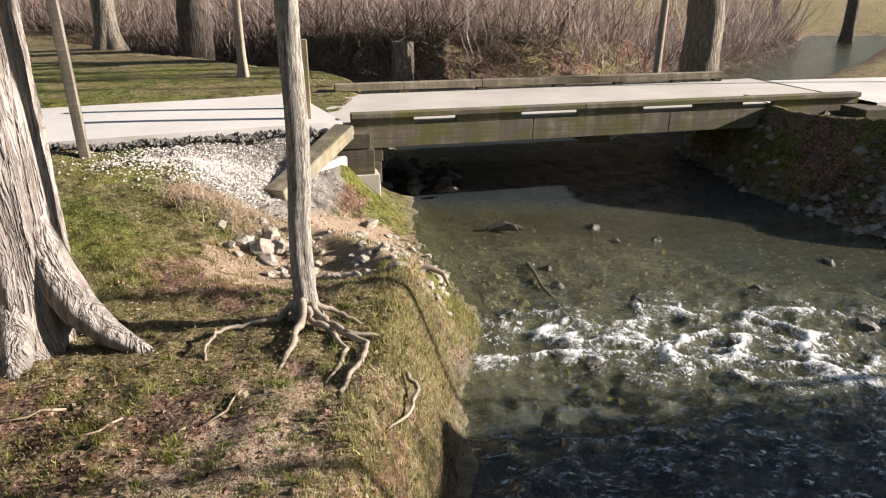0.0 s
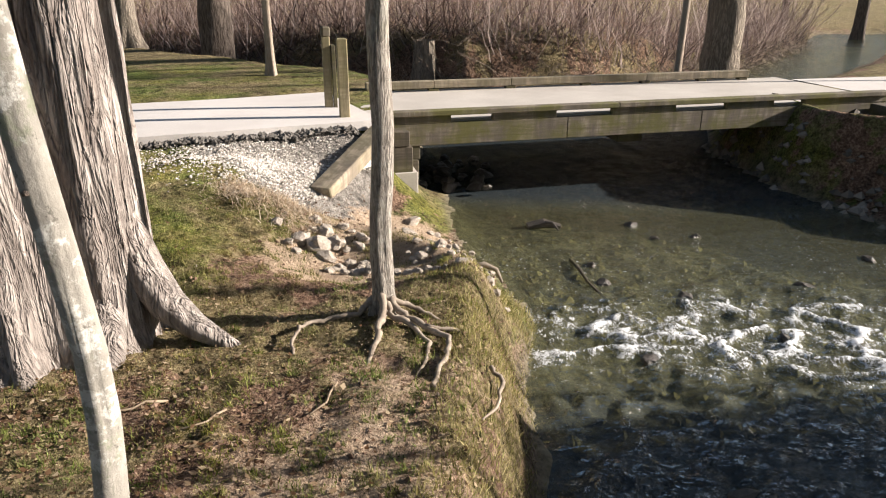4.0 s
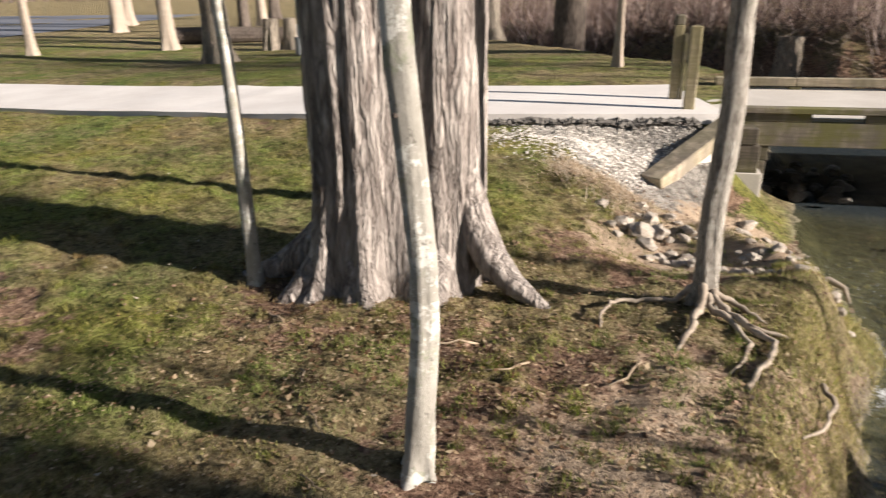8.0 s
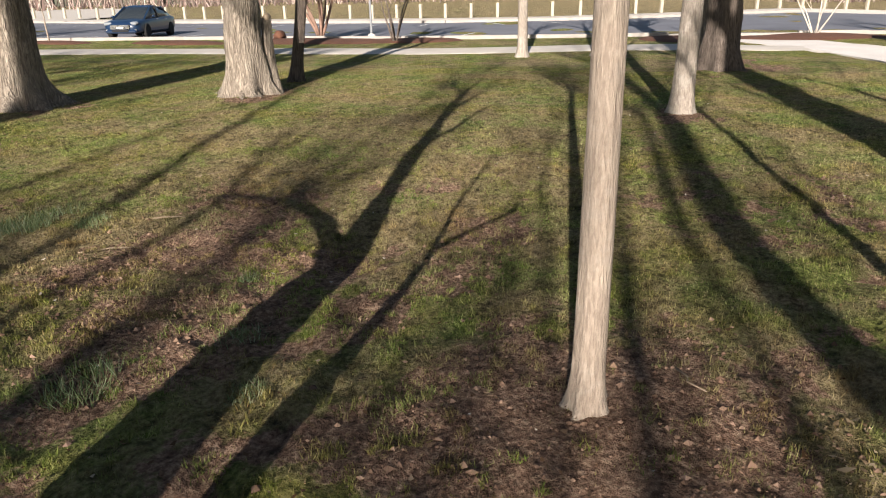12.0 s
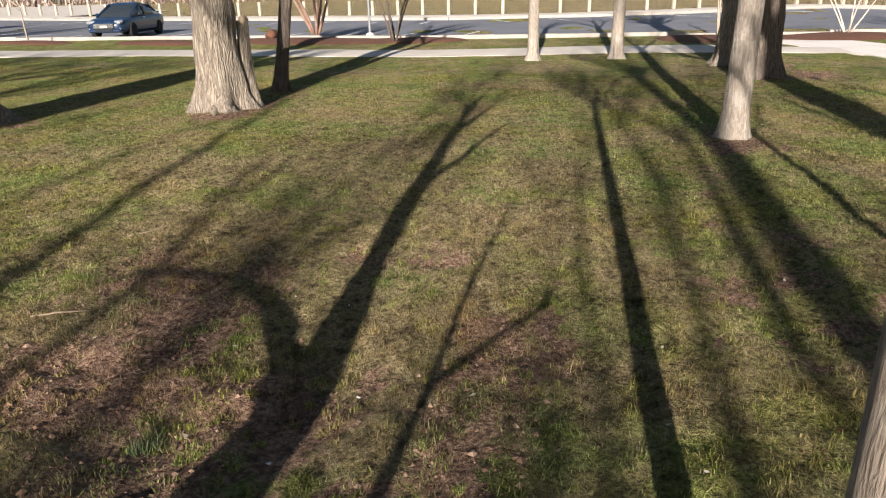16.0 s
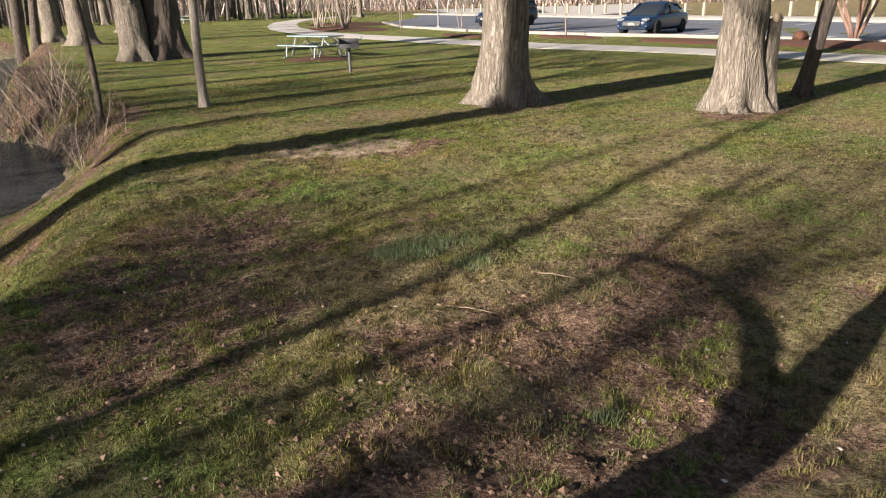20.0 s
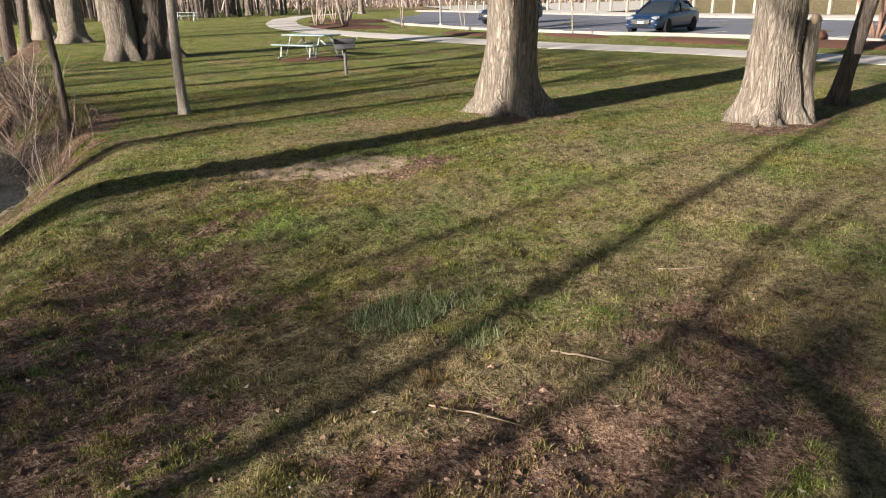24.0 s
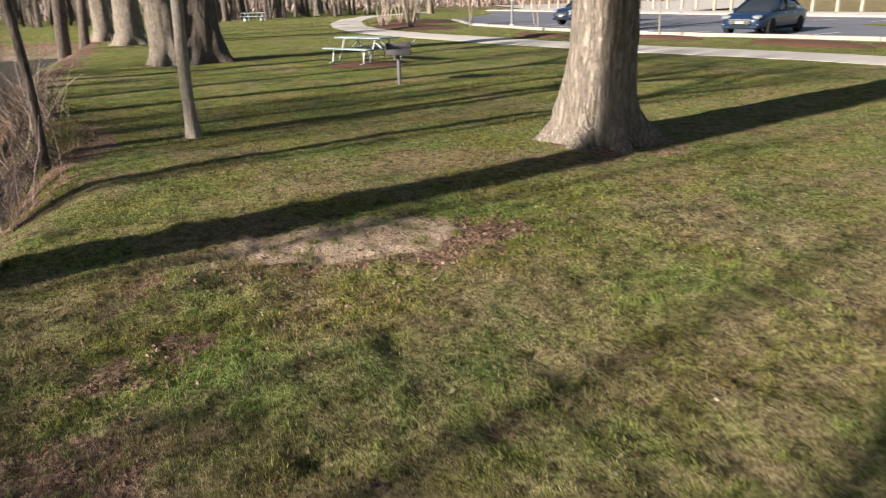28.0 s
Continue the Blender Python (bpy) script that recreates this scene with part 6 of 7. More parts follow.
def stone(x, y, r, wet=False, z=None, label="", group="bank stones"):
    me = stone_rng.choice(stone_meshes)
    if wet:
        me = me.copy()
    if not me.materials:
        me.materials.append(M_STONE_WET if wet else M_STONE)
    elif wet:
        me.materials[0] = M_STONE_WET
    ob = new("stone", me)
    zz = zat(x, y) if z is None else z
    ob.matrix_basis = Matrix.Translation((x, y, zz + r * 0.15)) @ pose(0, 0, 0, stone_rng.uniform(-25, 25), stone_rng.uniform(-25, 25), stone_rng.uniform(0, 360)) @ Matrix.Diagonal((r, r, r, 1))
    return tagged(ob, label or ("dark wet stone in the stream" if wet else "rough pale stone on the eroded bank"), "stone", group)


for x, y, r in ((-2.62, 5.72, 0.13), (-2.45, 5.62, 0.14), (-2.70, 5.55, 0.07), (-2.30, 5.74, 0.12), (-2.48, 5.86, 0.10), (-2.36, 5.52, 0.08), (-2.14, 5.86, 0.07), (-2.56, 5.48, 0.06), (-2.84, 5.74, 0.06), (-2.22, 5.62, 0.06),
                (-1.52, 6.1, 0.08), (-1.6, 6.3, 0.07), (-1.45, 6.75, 0.09), (-1.75, 6.9, 0.06), (-1.38, 5.9, 0.07), (-1.9, 7.3, 0.08), (-1.85, 7.6, 0.10), (-1.65, 7.5, 0.07), (-1.2, 5.8, 0.07), (-1.25, 6.2, 0.09), (-1.0, 6.0, 0.06), (-2.2, 6.9, 0.06), (-1.0, 5.4, 0.05), (-0.95, 5.0, 0.05), (-0.8, 5.2, 0.05)):
    stone(x + stone_rng.uniform(-0.06, 0.06), y + stone_rng.uniform(-0.06, 0.06), r * stone_rng.uniform(0.7, 1.1))
for k in range(130):
    x = stone_rng.uniform(-1.75, -0.85) if k < 95 else stone_rng.uniform(-2.6, -1.9)
    stone(x, stone_rng.uniform(4.9, 7.6) if k < 95 else stone_rng.uniform(5.2, 6.1), stone_rng.uniform(0.018, 0.06))
for x, y, r in ((0.80, 8.35, 0.10), (1.5, 8.0, 0.06), (1.0, 7.9, 0.07), (0.22, 6.5, 0.10), (0.95, 6.2, 0.10), (0.15, 7.0, 0.07), (2.2, 6.6, 0.10), (2.9, 5.9, 0.12), (1.6, 5.4, 0.09), (3.2, 7.4, 0.08), (2.4, 5.0, 0.12), (1.3, 4.4, 0.10), (0.4, 5.0, 0.09), (2.9, 4.2, 0.13), (1.9, 3.6, 0.11), (0.6, 3.4, 0.1), (3.6, 5.0, 0.12)):
    stone(x, y, r, True, WATER_Z - r * 0.25, group="stream stones")
for x, y, r in ((-2.0, 10.7, 0.14), (-1.75, 10.25, 0.12), (-1.5, 10.0, 0.10), (-1.65, 10.8, 0.13), (-1.4, 10.5, 0.09), (-1.85, 10.5, 0.15), (-1.2, 10.15, 0.08)):
    stone(x, y, r, True, WATER_Z - 0.02, "dark wet rubble stone below the footbridge", "rubble stones")
for k in range(34):
    stone(stone_rng.uniform(-2.05, -1.0), stone_rng.uniform(9.5, 11.2), stone_rng.uniform(0.05, 0.15), True, WATER_Z + stone_rng.uniform(-0.05, 0.12), "dark wet rubble stone below the footbridge", "rubble stones")
drift = thing("driftwood", pose(-0.30, 8.2, WATER_Z + 0.02, 0, 0, 10), "dark snagged driftwood with weed in the stream", "driftwood")
part("log", tube_bm([(-0.2, 0, 0), (0.0, 0.02, 0.03), (0.22, -0.01, -0.01)], [0.05, 0.06, 0.03], 9), M_STONE_WET, drift)
part("branch", tube_bm([(0.0, 0.02, 0.04), (0.1, -0.1, 0.06), (0.15, -0.2, 0.0)], [0.025, 0.02, 0.01], 7), M_STONE_WET, drift)
snag = thing("stick", pose(0, 0, 0), "long dark branch trailing in the stream", "stick", "fallen sticks")
part("wood", tube_bm([(-0.06, 7.1, WATER_Z + 0.02), (0.0, 6.75, WATER_Z + 0.05), (0.05, 6.5, WATER_Z + 0.03), (0.2, 6.15, WATER_Z - 0.01)], [0.022, 0.02, 0.016, 0.012], 7), M_TIMBER_DARK, snag)
snag2 = thing("driftwood", pose(-1.02, 5.75, zat(-1.02, 5.75) + 0.05, 0, 0, 20), "mossy exposed stump root at the water's edge", "driftwood")
part("root", tube_bm([(-0.16, 0, -0.02), (-0.07, 0.04, 0.05), (0.05, 0.03, 0.07), (0.15, -0.02, 0.03), (0.19, -0.07, -0.08)], [0.018, 0.028, 0.03, 0.022, 0.012], 9), M_ROOT, snag2, smooth=True)
part("moss", rock_bm(0.13, 0.7, random.Random(8), 2), M_MOSS, snag2, "green moss cushion", m=pose(0.0, 0.02, -0.03), smooth=True)

# ---------------------------------------------------------------- loose cover, many small pieces
gen = np.random.RandomState(11)


def pebbles(name, x, y, size, mat, label, category, lift=0.2):
    """Many small eight-faced pebbles in one mesh."""
    n = len(x)
    zz = lay(x, y)
    octa = np.array([(1, 0, 0), (0, 1, 0), (-1, 0, 0), (0, -1, 0), (0, 0, 1), (0, 0, -1)], float)
    tri = np.array([(0, 1, 4), (1, 2, 4), (2, 3, 4), (3, 0, 4), (1, 0, 5), (2, 1, 5), (3, 2, 5), (0, 3, 5)])
    v = octa[None] * (size[:, None, None] * gen.uniform(0.5, 1.2, (n, 6, 1))) * np.array((1, 1, 0.7))
    a = gen.uniform(0, 6.28, n)
    ca, sa = np.cos(a)[:, None], np.sin(a)[:, None]
    v = np.stack([v[..., 0] * ca - v[..., 1] * sa, v[..., 0] * sa + v[..., 1] * ca, v[..., 2]], -1)
    v += np.stack([x, y, zz + size * lift], -1)[:, None]
    faces = (tri[None] + 6 * np.arange(n)[:, None, None]).reshape(-1, 3)
    ob = new(name, mesh_from(name, v.reshape(-1, 3), faces, mat, False))
    return tagged(ob, label, category, kind="stuff")


def island_mat(name, lo, hi, tip, even=False):
    return blade_material(name, lo, hi, tip, even=even)


M_GRAVEL = island_mat("gravel_chips", (0.27, 0.245, 0.215), (0.50, 0.46, 0.41), (0.74, 0.70, 0.64))
M_CLOD = island_mat("soil_crumbs", (0.09, 0.055, 0.038), (0.19, 0.12, 0.082), (0.32, 0.215, 0.155), even=True)
px, py = gen.normal(-3.3, 0.75, 9000), gen.normal(7.45, 0.42, 9000)
ok = (py < 8.05 + 0.42 * (px + 3.3) + 0.1) & (px < -2.72 + 0.31 * (py - 7.2))
pebbles("gravel", px[ok], py[ok], gen.uniform(0.008, 0.022, ok.sum()), M_GRAVEL, "loose pale gravel beside the path", "gravel")
px, py = gen.uniform(-9, -0.4, 60000), gen.uniform(-10.5, 8.2, 60000)
zz, br, gv, dr, bd, dd, sd = lay(px, py, True)
ok = (gen.uniform(0, 1, 60000) < br * (1.2 - sd)) & (dd > 0.02)
pebbles("soil_crumbs", px[ok], py[ok], np.minimum(gen.gamma(1.6, 0.0048, ok.sum()) + 0.002, 0.026), M_CLOD, "crumbs of bare brown soil", "soil")
# stream bed cobbles and the shaded rubble bank
px, py = gen.uniform(-2, 5.5, 2600), gen.uniform(2.2, 11.5, 2600)
dd = away(STREAM, px, py)
ok = dd < -0.25
M_COBBLE = island_mat("bed_cobbles", (0.14, 0.115, 0.06), (0.28, 0.235, 0.13), (0.46, 0.39, 0.24))
pebbles("stream_cobbles", px[ok], py[ok], np.minimum(gen.gamma(2.2, 0.020, ok.sum()) + 0.015, 0.085), M_COBBLE, "brown cobbles on the stream bed", "cobbles", 0.0)
M_RUBBLE = island_mat("rubble_stone", (0.07, 0.06, 0.048), (0.16, 0.14, 0.115), (0.34, 0.31, 0.265))
px, py = gen.uniform(2.0, 6.0, 1500), gen.uniform(7.5, 13.0, 1500)
dd = away(STREAM, px, py)
ok = (dd > -0.7) & (dd < 1.5) & (lay(px, py) < 0.05)
pebbles("rubble", px[ok], py[ok], gen.uniform(0.03, 0.13, ok.sum()), M_RUBBLE, "heap of rubble stones on the shaded bank", "rubble")


def cover(name, x, y, length, width, mat, label, category, tilt=0.5, keep=None):
    """Grass blades: one bent triangle each, in one mesh."""
    n = len(x)
    zz = lay(x, y)
    a = gen.uniform(0, 6.28, n)
    lean = gen.uniform(0.1, tilt, n) * length
    la = gen.uniform(0, 6.28, n)
    side = np.stack([np.cos(a), np.sin(a), np.zeros(n)], -1) * (width / 2)[:, None]
    base = np.stack([x, y, zz - 0.004], -1)
    tip = base + np.stack([np.cos(la) * lean, np.sin(la) * lean, np.sqrt(np.maximum(length ** 2 - lean ** 2, 1e-6))], -1)
    v = np.stack([base - side, base + side, tip], 1).reshape(-1, 3)
    ob = new(name, tri_soup(name, v, mat))
    return tagged(ob, label, category, kind="stuff")


def lawn_points(n, x0, x1, y0, y1, green=True):
    x, y = gen.uniform(x0, x1, n), gen.uniform(y0, y1, n)
    zz, br, gv, dr, bd, dd, sd = lay(x, y, True)
    turf = turf_at(x, y)
    p = np.clip(4.4 * (turf - 0.38) - 1.5 * br - 2.0 * gv, 0.03, 1)
    if not green:
        p = np.clip(2.6 * (turf - 0.26) - 1.0 * br - 1.5 * gv, 0.05, 0.8)
    p = p * (1 - 0.93 * sstep(0.45, 0.7, sd))
    on_path = (y > 6.05 + 0.16 * (x + 13.2)) & (x < -3) & (y < 10)
    ok = (gen.uniform(0, 1, n) < p) & (dd > 0.12) & ~on_path
    return x[ok], y[ok]


x, y = lawn_points(230000, -8.8, -0.6, -8.5, 6.6)
cover("grass", x, y, gen.uniform(0.012, 0.040, len(x)), gen.uniform(0.003, 0.0065, len(x)), M_BLADE, "short patchy green lawn grass", "grass", 0.95)
x, y = lawn_points(130000, -8.8, -0.6, -8.5, 7.2, False)
cover("dry_grass", x, y, gen.uniform(0.012, 0.045, len(x)), gen.uniform(0.003, 0.006, len(x)), M_STRAW, "dry straw-coloured grass among the lawn", "grass", 0.99)
x, y = lawn_points(330000, -19, -3.0, -21, 6.0)
ok = ~((x > -8.8) & (y > -8.5))
x, y = x[ok], y[ok]
cover("grass_far", x, y, gen.uniform(0.015, 0.04, len(x)), gen.uniform(0.005, 0.010, len(x)), M_BLADE, "short green lawn grass further off", "grass", 0.9)
x, y = lawn_points(110000, -19, -3.0, -21, 6.0, False)
ok = ~((x > -8.8) & (y > -8.5))
x, y = x[ok], y[ok]
cover("dry_grass_far", x, y, gen.uniform(0.02, 0.05, len(x)), gen.uniform(0.005, 0.012, len(x)), M_STRAW, "dry straw-coloured grass further off", "grass", 0.95)
# hanging dry grass on the bank edge
x, y = gen.uniform(-4.6, -0.3, 60000), gen.uniform(-20, 6.4, 60000)
dd = away(STREAM, x, y)
ok = (dd > 0.05) & (dd < 0.75) & (gen.uniform(0, 1, 60000) < 1 - 0.85 * sstep(-7.5, -9.0, y))
x, y = x[ok], y[ok]
M_GOLD = blade_material("golden_dry_grass", (0.13, 0.125, 0.045), (0.33, 0.29, 0.115), (0.60, 0.52, 0.27), even=True, through_light=True)
x2, y2 = gen.uniform(-1.6, -0.3, 34000), gen.uniform(0.6, 6.2, 34000)
d2 = away(STREAM, x2, y2)
ok = (d2 > 0.0) & (d2 < 0.62) & (gen.uniform(0, 1, 34000) < 0.25 + 0.75 * sstep(0.35, 0.6, clumps(x2, y2, 0.4, 91, 3)))
cover("bank_edge_grass", x2[ok], y2[ok], gen.uniform(0.03, 0.075, ok.sum()), gen.uniform(0.004, 0.009, ok.sum()), M_GOLD, "golden dry grass on the stream bank's edge", "grass", 0.98)
cover("bank_grass", x, y, gen.uniform(0.025, 0.07, len(x)), gen.uniform(0.006, 0.012, len(x)), M_BLADE, "long dry grass hanging over the stream bank", "grass", 0.98)

# raised clumps that stand out of the worn turf
n = 9000
cx, cy = gen.uniform(-9.5, -1.2, n), gen.uniform(-11.0, 6.0, n)
zz, br, gv, dr, bd, dd, sd = lay(cx, cy, True)
ok = (dd > 0.2) & (gv < 0.2) & (gen.uniform(0, 1, n) < 0.35 + 0.8 * np.clip(br * (1.1 - br) * 3, 0, 1))
cx, cy = cx[ok], cy[ok]
n = len(cx)
rr, hh = gen.uniform(0.025, 0.09, n), gen.uniform(0.03, 0.075, n)
i = np.repeat(np.arange(n), 46)
a, q = gen.uniform(0, 6.28, len(i)), np.sqrt(gen.uniform(0, 1, len(i)))
cover("turf_clumps", cx[i] + rr[i] * 1.3 * q * np.cos(a), cy[i] + rr[i] * q * np.sin(a), hh[i] * gen.uniform(0.5, 1.1, len(i)) * (1.1 - 0.5 * q), gen.uniform(0.004, 0.008, len(i)), M_BLADE, "raised clumps of short lawn grass", "grass", 0.95)

for cx, cy, rr, hh, n in ((-5.45, -5.7, 0.26, 0.13, 800), (-3.40, -2.95, 0.16, 0.14, 260), (-4.2, -2.55, 0.14, 0.08, 160), (-3.6, -2.1, 0.10, 0.07, 120), (-5.7, -5.15, 0.14, 0.09, 260), (-5.15, -3.15, 0.07, 0.10, 90), (-5.9, -5.6, 0.12, 0.08, 140)):
    a, q = gen.uniform(0, 6.28, n), np.sqrt(gen.uniform(0, 1, n)) * rr
    ob = cover("grass_tuft", cx + 1.3 * q * np.cos(a), cy + q * np.sin(a), gen.uniform(0.5, 1.0, n) * hh, gen.uniform(0.004, 0.008, n), M_TUFT, "fresh blue-green tuft of long grass", "grass tuft", 0.8)
    tagged(ob, group="grass tufts")


def leaves(name, x, y, size, mat, label, lift=0.008):
    n = len(x)
    zz = lay(x, y) + lift + gen.uniform(0, 0.012, n)
    a = gen.uniform(0, 6.28, n)
    u = np.stack([np.cos(a), np.sin(a), gen.uniform(-0.35, 0.35, n)], -1) * size[:, None]
    w = np.stack([-np.sin(a), np.cos(a), gen.uniform(-0.35, 0.35, n)], -1) * (size * gen.uniform(0.35, 0.7, n))[:, None]
    c = np.stack([x, y, zz], -1)
    curl = np.zeros((n, 3))
    curl[:, 2] = size * gen.uniform(0.0, 0.5, n)
    v = np.stack([c - u + curl, c - w, c + u + curl, c + w], 1).reshape(-1, 3)
    ob = new(name, tri_soup(name, v, mat, 4))
    return tagged(ob, label, "leaves", kind="stuff")


x, y = gen.uniform(-9, -0.5, 60000), gen.uniform(-9.5, 7.6, 60000)
zz, br, gv, dr, bd, dd, sd = lay(x, y, True)
ok = (gen.uniform(0, 1, 60000) < 0.15 + 0.22 * br) & (dd > 0.1) & (sd < 0.4)
leaves("leaf_litter", x[ok], y[ok], 0.004 + gen.gamma(1.5, 0.0032, ok.sum()), M_LEAF, "scattered dry brown leaf fragments")
x, y = gen.normal(-3.0, 0.8, 1500), gen.normal(2.55, 0.45, 1500)
leaves("leaf_litter_under_tree", x, y, gen.uniform(0.006, 0.020, len(x)), M_LEAF, "brown leaf litter round the old tree")
M_BANKLEAF = blade_material("straw_litter", (0.16, 0.10, 0.06), (0.36, 0.26, 0.16), (0.62, 0.50, 0.34), even=True, through_light=True)
x, y = gen.uniform(-4.2, -0.8, 9000), gen.uniform(0.4, 4.3, 9000)
leaves("bank_litter", x, y, 0.004 + gen.gamma(1.5, 0.0034, len(x)), M_BANKLEAF, "pale straw and leaf litter on the bank")
M_PALELEAF = blade_material("pale_leaves", (0.34, 0.28, 0.20), (0.52, 0.45, 0.36), (0.68, 0.62, 0.54))
x, y = gen.uniform(-14, -1, 420), gen.uniform(-16, 5, 420)
leaves("pale_leaves", x, y, gen.uniform(0.008, 0.02, len(x)), M_PALELEAF, "few bleached leaves on the lawn", 0.014)

# ---------------------------------------------------------------- brush and woods


def canes(name, base, way, length, radius, mat, label, category, segs=4, sides=3, bend=0.25, droop=0.0, holder=None):
    """Many thin tapering stems in one mesh."""
    n = len(base)
    d = way / np.linalg.norm(way, axis=1)[:, None]
    pts, p = [base], base.copy()
    for k in range(segs):
        d = d + gen.uniform(-bend, bend, (n, 3))
        d[:, 2] -= droop * (k / segs)
        d = d / np.linalg.norm(d, axis=1)[:, None]
        p = p + d * (length / segs)[:, None]
        pts.append(p)
    P = np.stack(pts, 1)
    ang = 2 * np.pi * np.arange(sides) / sides
    ring = np.stack([np.cos(ang), np.sin(ang), np.zeros(sides)], -1)
    taper = 1 - 0.75 * np.arange(segs + 1) / segs
    V = P[:, :, None, :] + ring[None, None] * (radius[:, None] * taper[None])[:, :, None, None]
    i = np.arange(n * (segs + 1) * sides).reshape(n, segs + 1, sides)
    nxt = np.roll(i, -1, 2)
    F = np.stack([i[:, :-1], nxt[:, :-1], nxt[:, 1:], i[:, 1:]], -1).reshape(-1, 4)
    ob = new(name, mesh_from(name, V.reshape(-1, 3), F, mat, False))
    return tagged(ob, label, category, kind="stuff"), P


LINE_X = [-30, -16, -11, -7, -4, -1, 2, 5.4, 8.6, 12.6, 20]
LINE_Y = [32, 26.6, 23.6, 20.0, 18.0, 17.2, 18.8, 22.8, 27.4, 34, 44]
M_TANGLE = blade_material("dark_tangled_stems", (0.03, 0.022, 0.018), (0.11, 0.08, 0.065), (0.42, 0.34, 0.27), even=True)
n = 4000
bx = gen.uniform(-26, 14, n)
by = np.interp(bx, LINE_X, LINE_Y) + 0.2 + gen.gamma(1.3, 2.6, n)
bz = lay(bx, by)
way = np.stack([gen.normal(0, 0.42, n), gen.normal(-0.15, 0.4, n), np.ones(n)], -1)
ob, P = canes("brush", np.stack([bx, by, bz - 0.05], -1), way, gen.uniform(0.9, 3.6, n), 0.004 + gen.gamma(1.6, 0.005, n), M_BRUSH, "dense thicket of bare reddish-brown brush on the far bank", "brush", 6, bend=0.34)
k = gen.randint(0, n, 22000)
s = gen.randint(1, 6, 22000)
canes("brush_twigs", P[k, s], np.stack([gen.normal(0, 1, 22000), gen.normal(0, 1, 22000), gen.uniform(-0.1, 1.3, 22000)], -1), gen.uniform(0.3, 0.9, 22000), gen.uniform(0.003, 0.007, 22000), M_BRUSH, "fine bare twigs of the thicket", "brush", 3)
n = 8000
bx = gen.uniform(-18, 13, n)
by = np.interp(bx, LINE_X, LINE_Y) - 0.5 + gen.uniform(-0.3, 1.6, n)
# the shade low along the bank is put into this darker stem colour
canes("fallen_brush", np.stack([bx, by, lay(bx, by) + gen.uniform(0, 0.25, n)], -1), np.stack([gen.normal(0, 1, n), gen.normal(-0.3, 0.8, n), gen.uniform(-0.2, 0.5, n)], -1), gen.uniform(0.3, 1.5, n), gen.uniform(0.005, 0.018, n), M_TANGLE, "tangle of fallen stems along the water", "brush", 3, droop=0.25)
# dry weeds by the wing timber and along the eroded edge
M_DRYWEED = blade_material("bleached_weeds", (0.40, 0.31, 0.22), (0.62, 0.51, 0.385), (0.78, 0.69, 0.56), even=True, through_light=True)
n = 3000
q = gen.uniform(0, 1, n)
bx, by = -3.55 + 1.05 * q + gen.normal(0, 0.10, n), 6.42 - 0.42 * q + gen.normal(0, 0.17, n)
canes("dry_weeds", np.stack([bx, by, lay(bx, by)], -1), np.stack([gen.normal(0, 1.0, n), gen.normal(-0.3, 1.0, n), np.full(n, 0.35)], -1), gen.uniform(0.04, 0.15, n), gen.uniform(0.002, 0.006, n), M_DRYWEED, "pale matted dry weeds on the gravel slope", "weeds", 3, bend=0.5, droop=0.6)
n = 2600
bx, by = gen.normal(-4.15, 0.22, n), gen.normal(-16.1, 0.75, n)
cover("bank_tussock", bx, by, gen.uniform(0.08, 0.26, n), gen.uniform(0.006, 0.012, n), M_STRAW, "straw-coloured tussock of long grass hanging over the bank", "grass", 0.98)
# arching canes on the downstream bank
M_CANE = blade_material("dark_canes", (0.035, 0.026, 0.021), (0.09, 0.066, 0.05), (0.26, 0.20, 0.155), even=True)
n = 420
bx, by = gen.normal(-3.0, 0.6, n), gen.normal(-20.9, 1.0, n)
canes("bank_canes", np.stack([bx, by, lay(bx, by)], -1), np.stack([gen.normal(0, 0.8, n), gen.normal(0.3, 0.7, n), np.ones(n)], -1), gen.uniform(0.6, 2.2, n), gen.uniform(0.005, 0.012, n), M_CANE, "arching bare canes on the stream bank", "brush", 6, droop=0.35)
n = 45
bx, by = gen.normal(-4.0, 0.22, n), gen.normal(-13.8, 0.35, n)
canes("bank_twigs", np.stack([bx, by, lay(bx, by)], -1), np.stack([gen.normal(0, 0.6, n), gen.normal(0, 0.6, n), np.ones(n)], -1), gen.uniform(0.3, 1.3, n), gen.uniform(0.003, 0.006, n), M_BRUSH, "thin twigs round the bank sapling", "brush", 5, droop=0.2)
# unseen brush added on the far bank to shade the riffles
n = 900
bx, by = gen.uniform(6.4, 8.6, n), gen.uniform(-9, 5.2, n)
canes("far_bank_brush", np.stack([bx, by, lay(bx, by)], -1), np.stack([gen.normal(0, 0.4, n), gen.normal(0, 0.4, n), np.ones(n)], -1), gen.uniform(0.2, 0.6, n), gen.uniform(0.006, 0.02, n), M_BRUSH, "unseen bare brush added on the sunward bank for shade", "brush", 4)

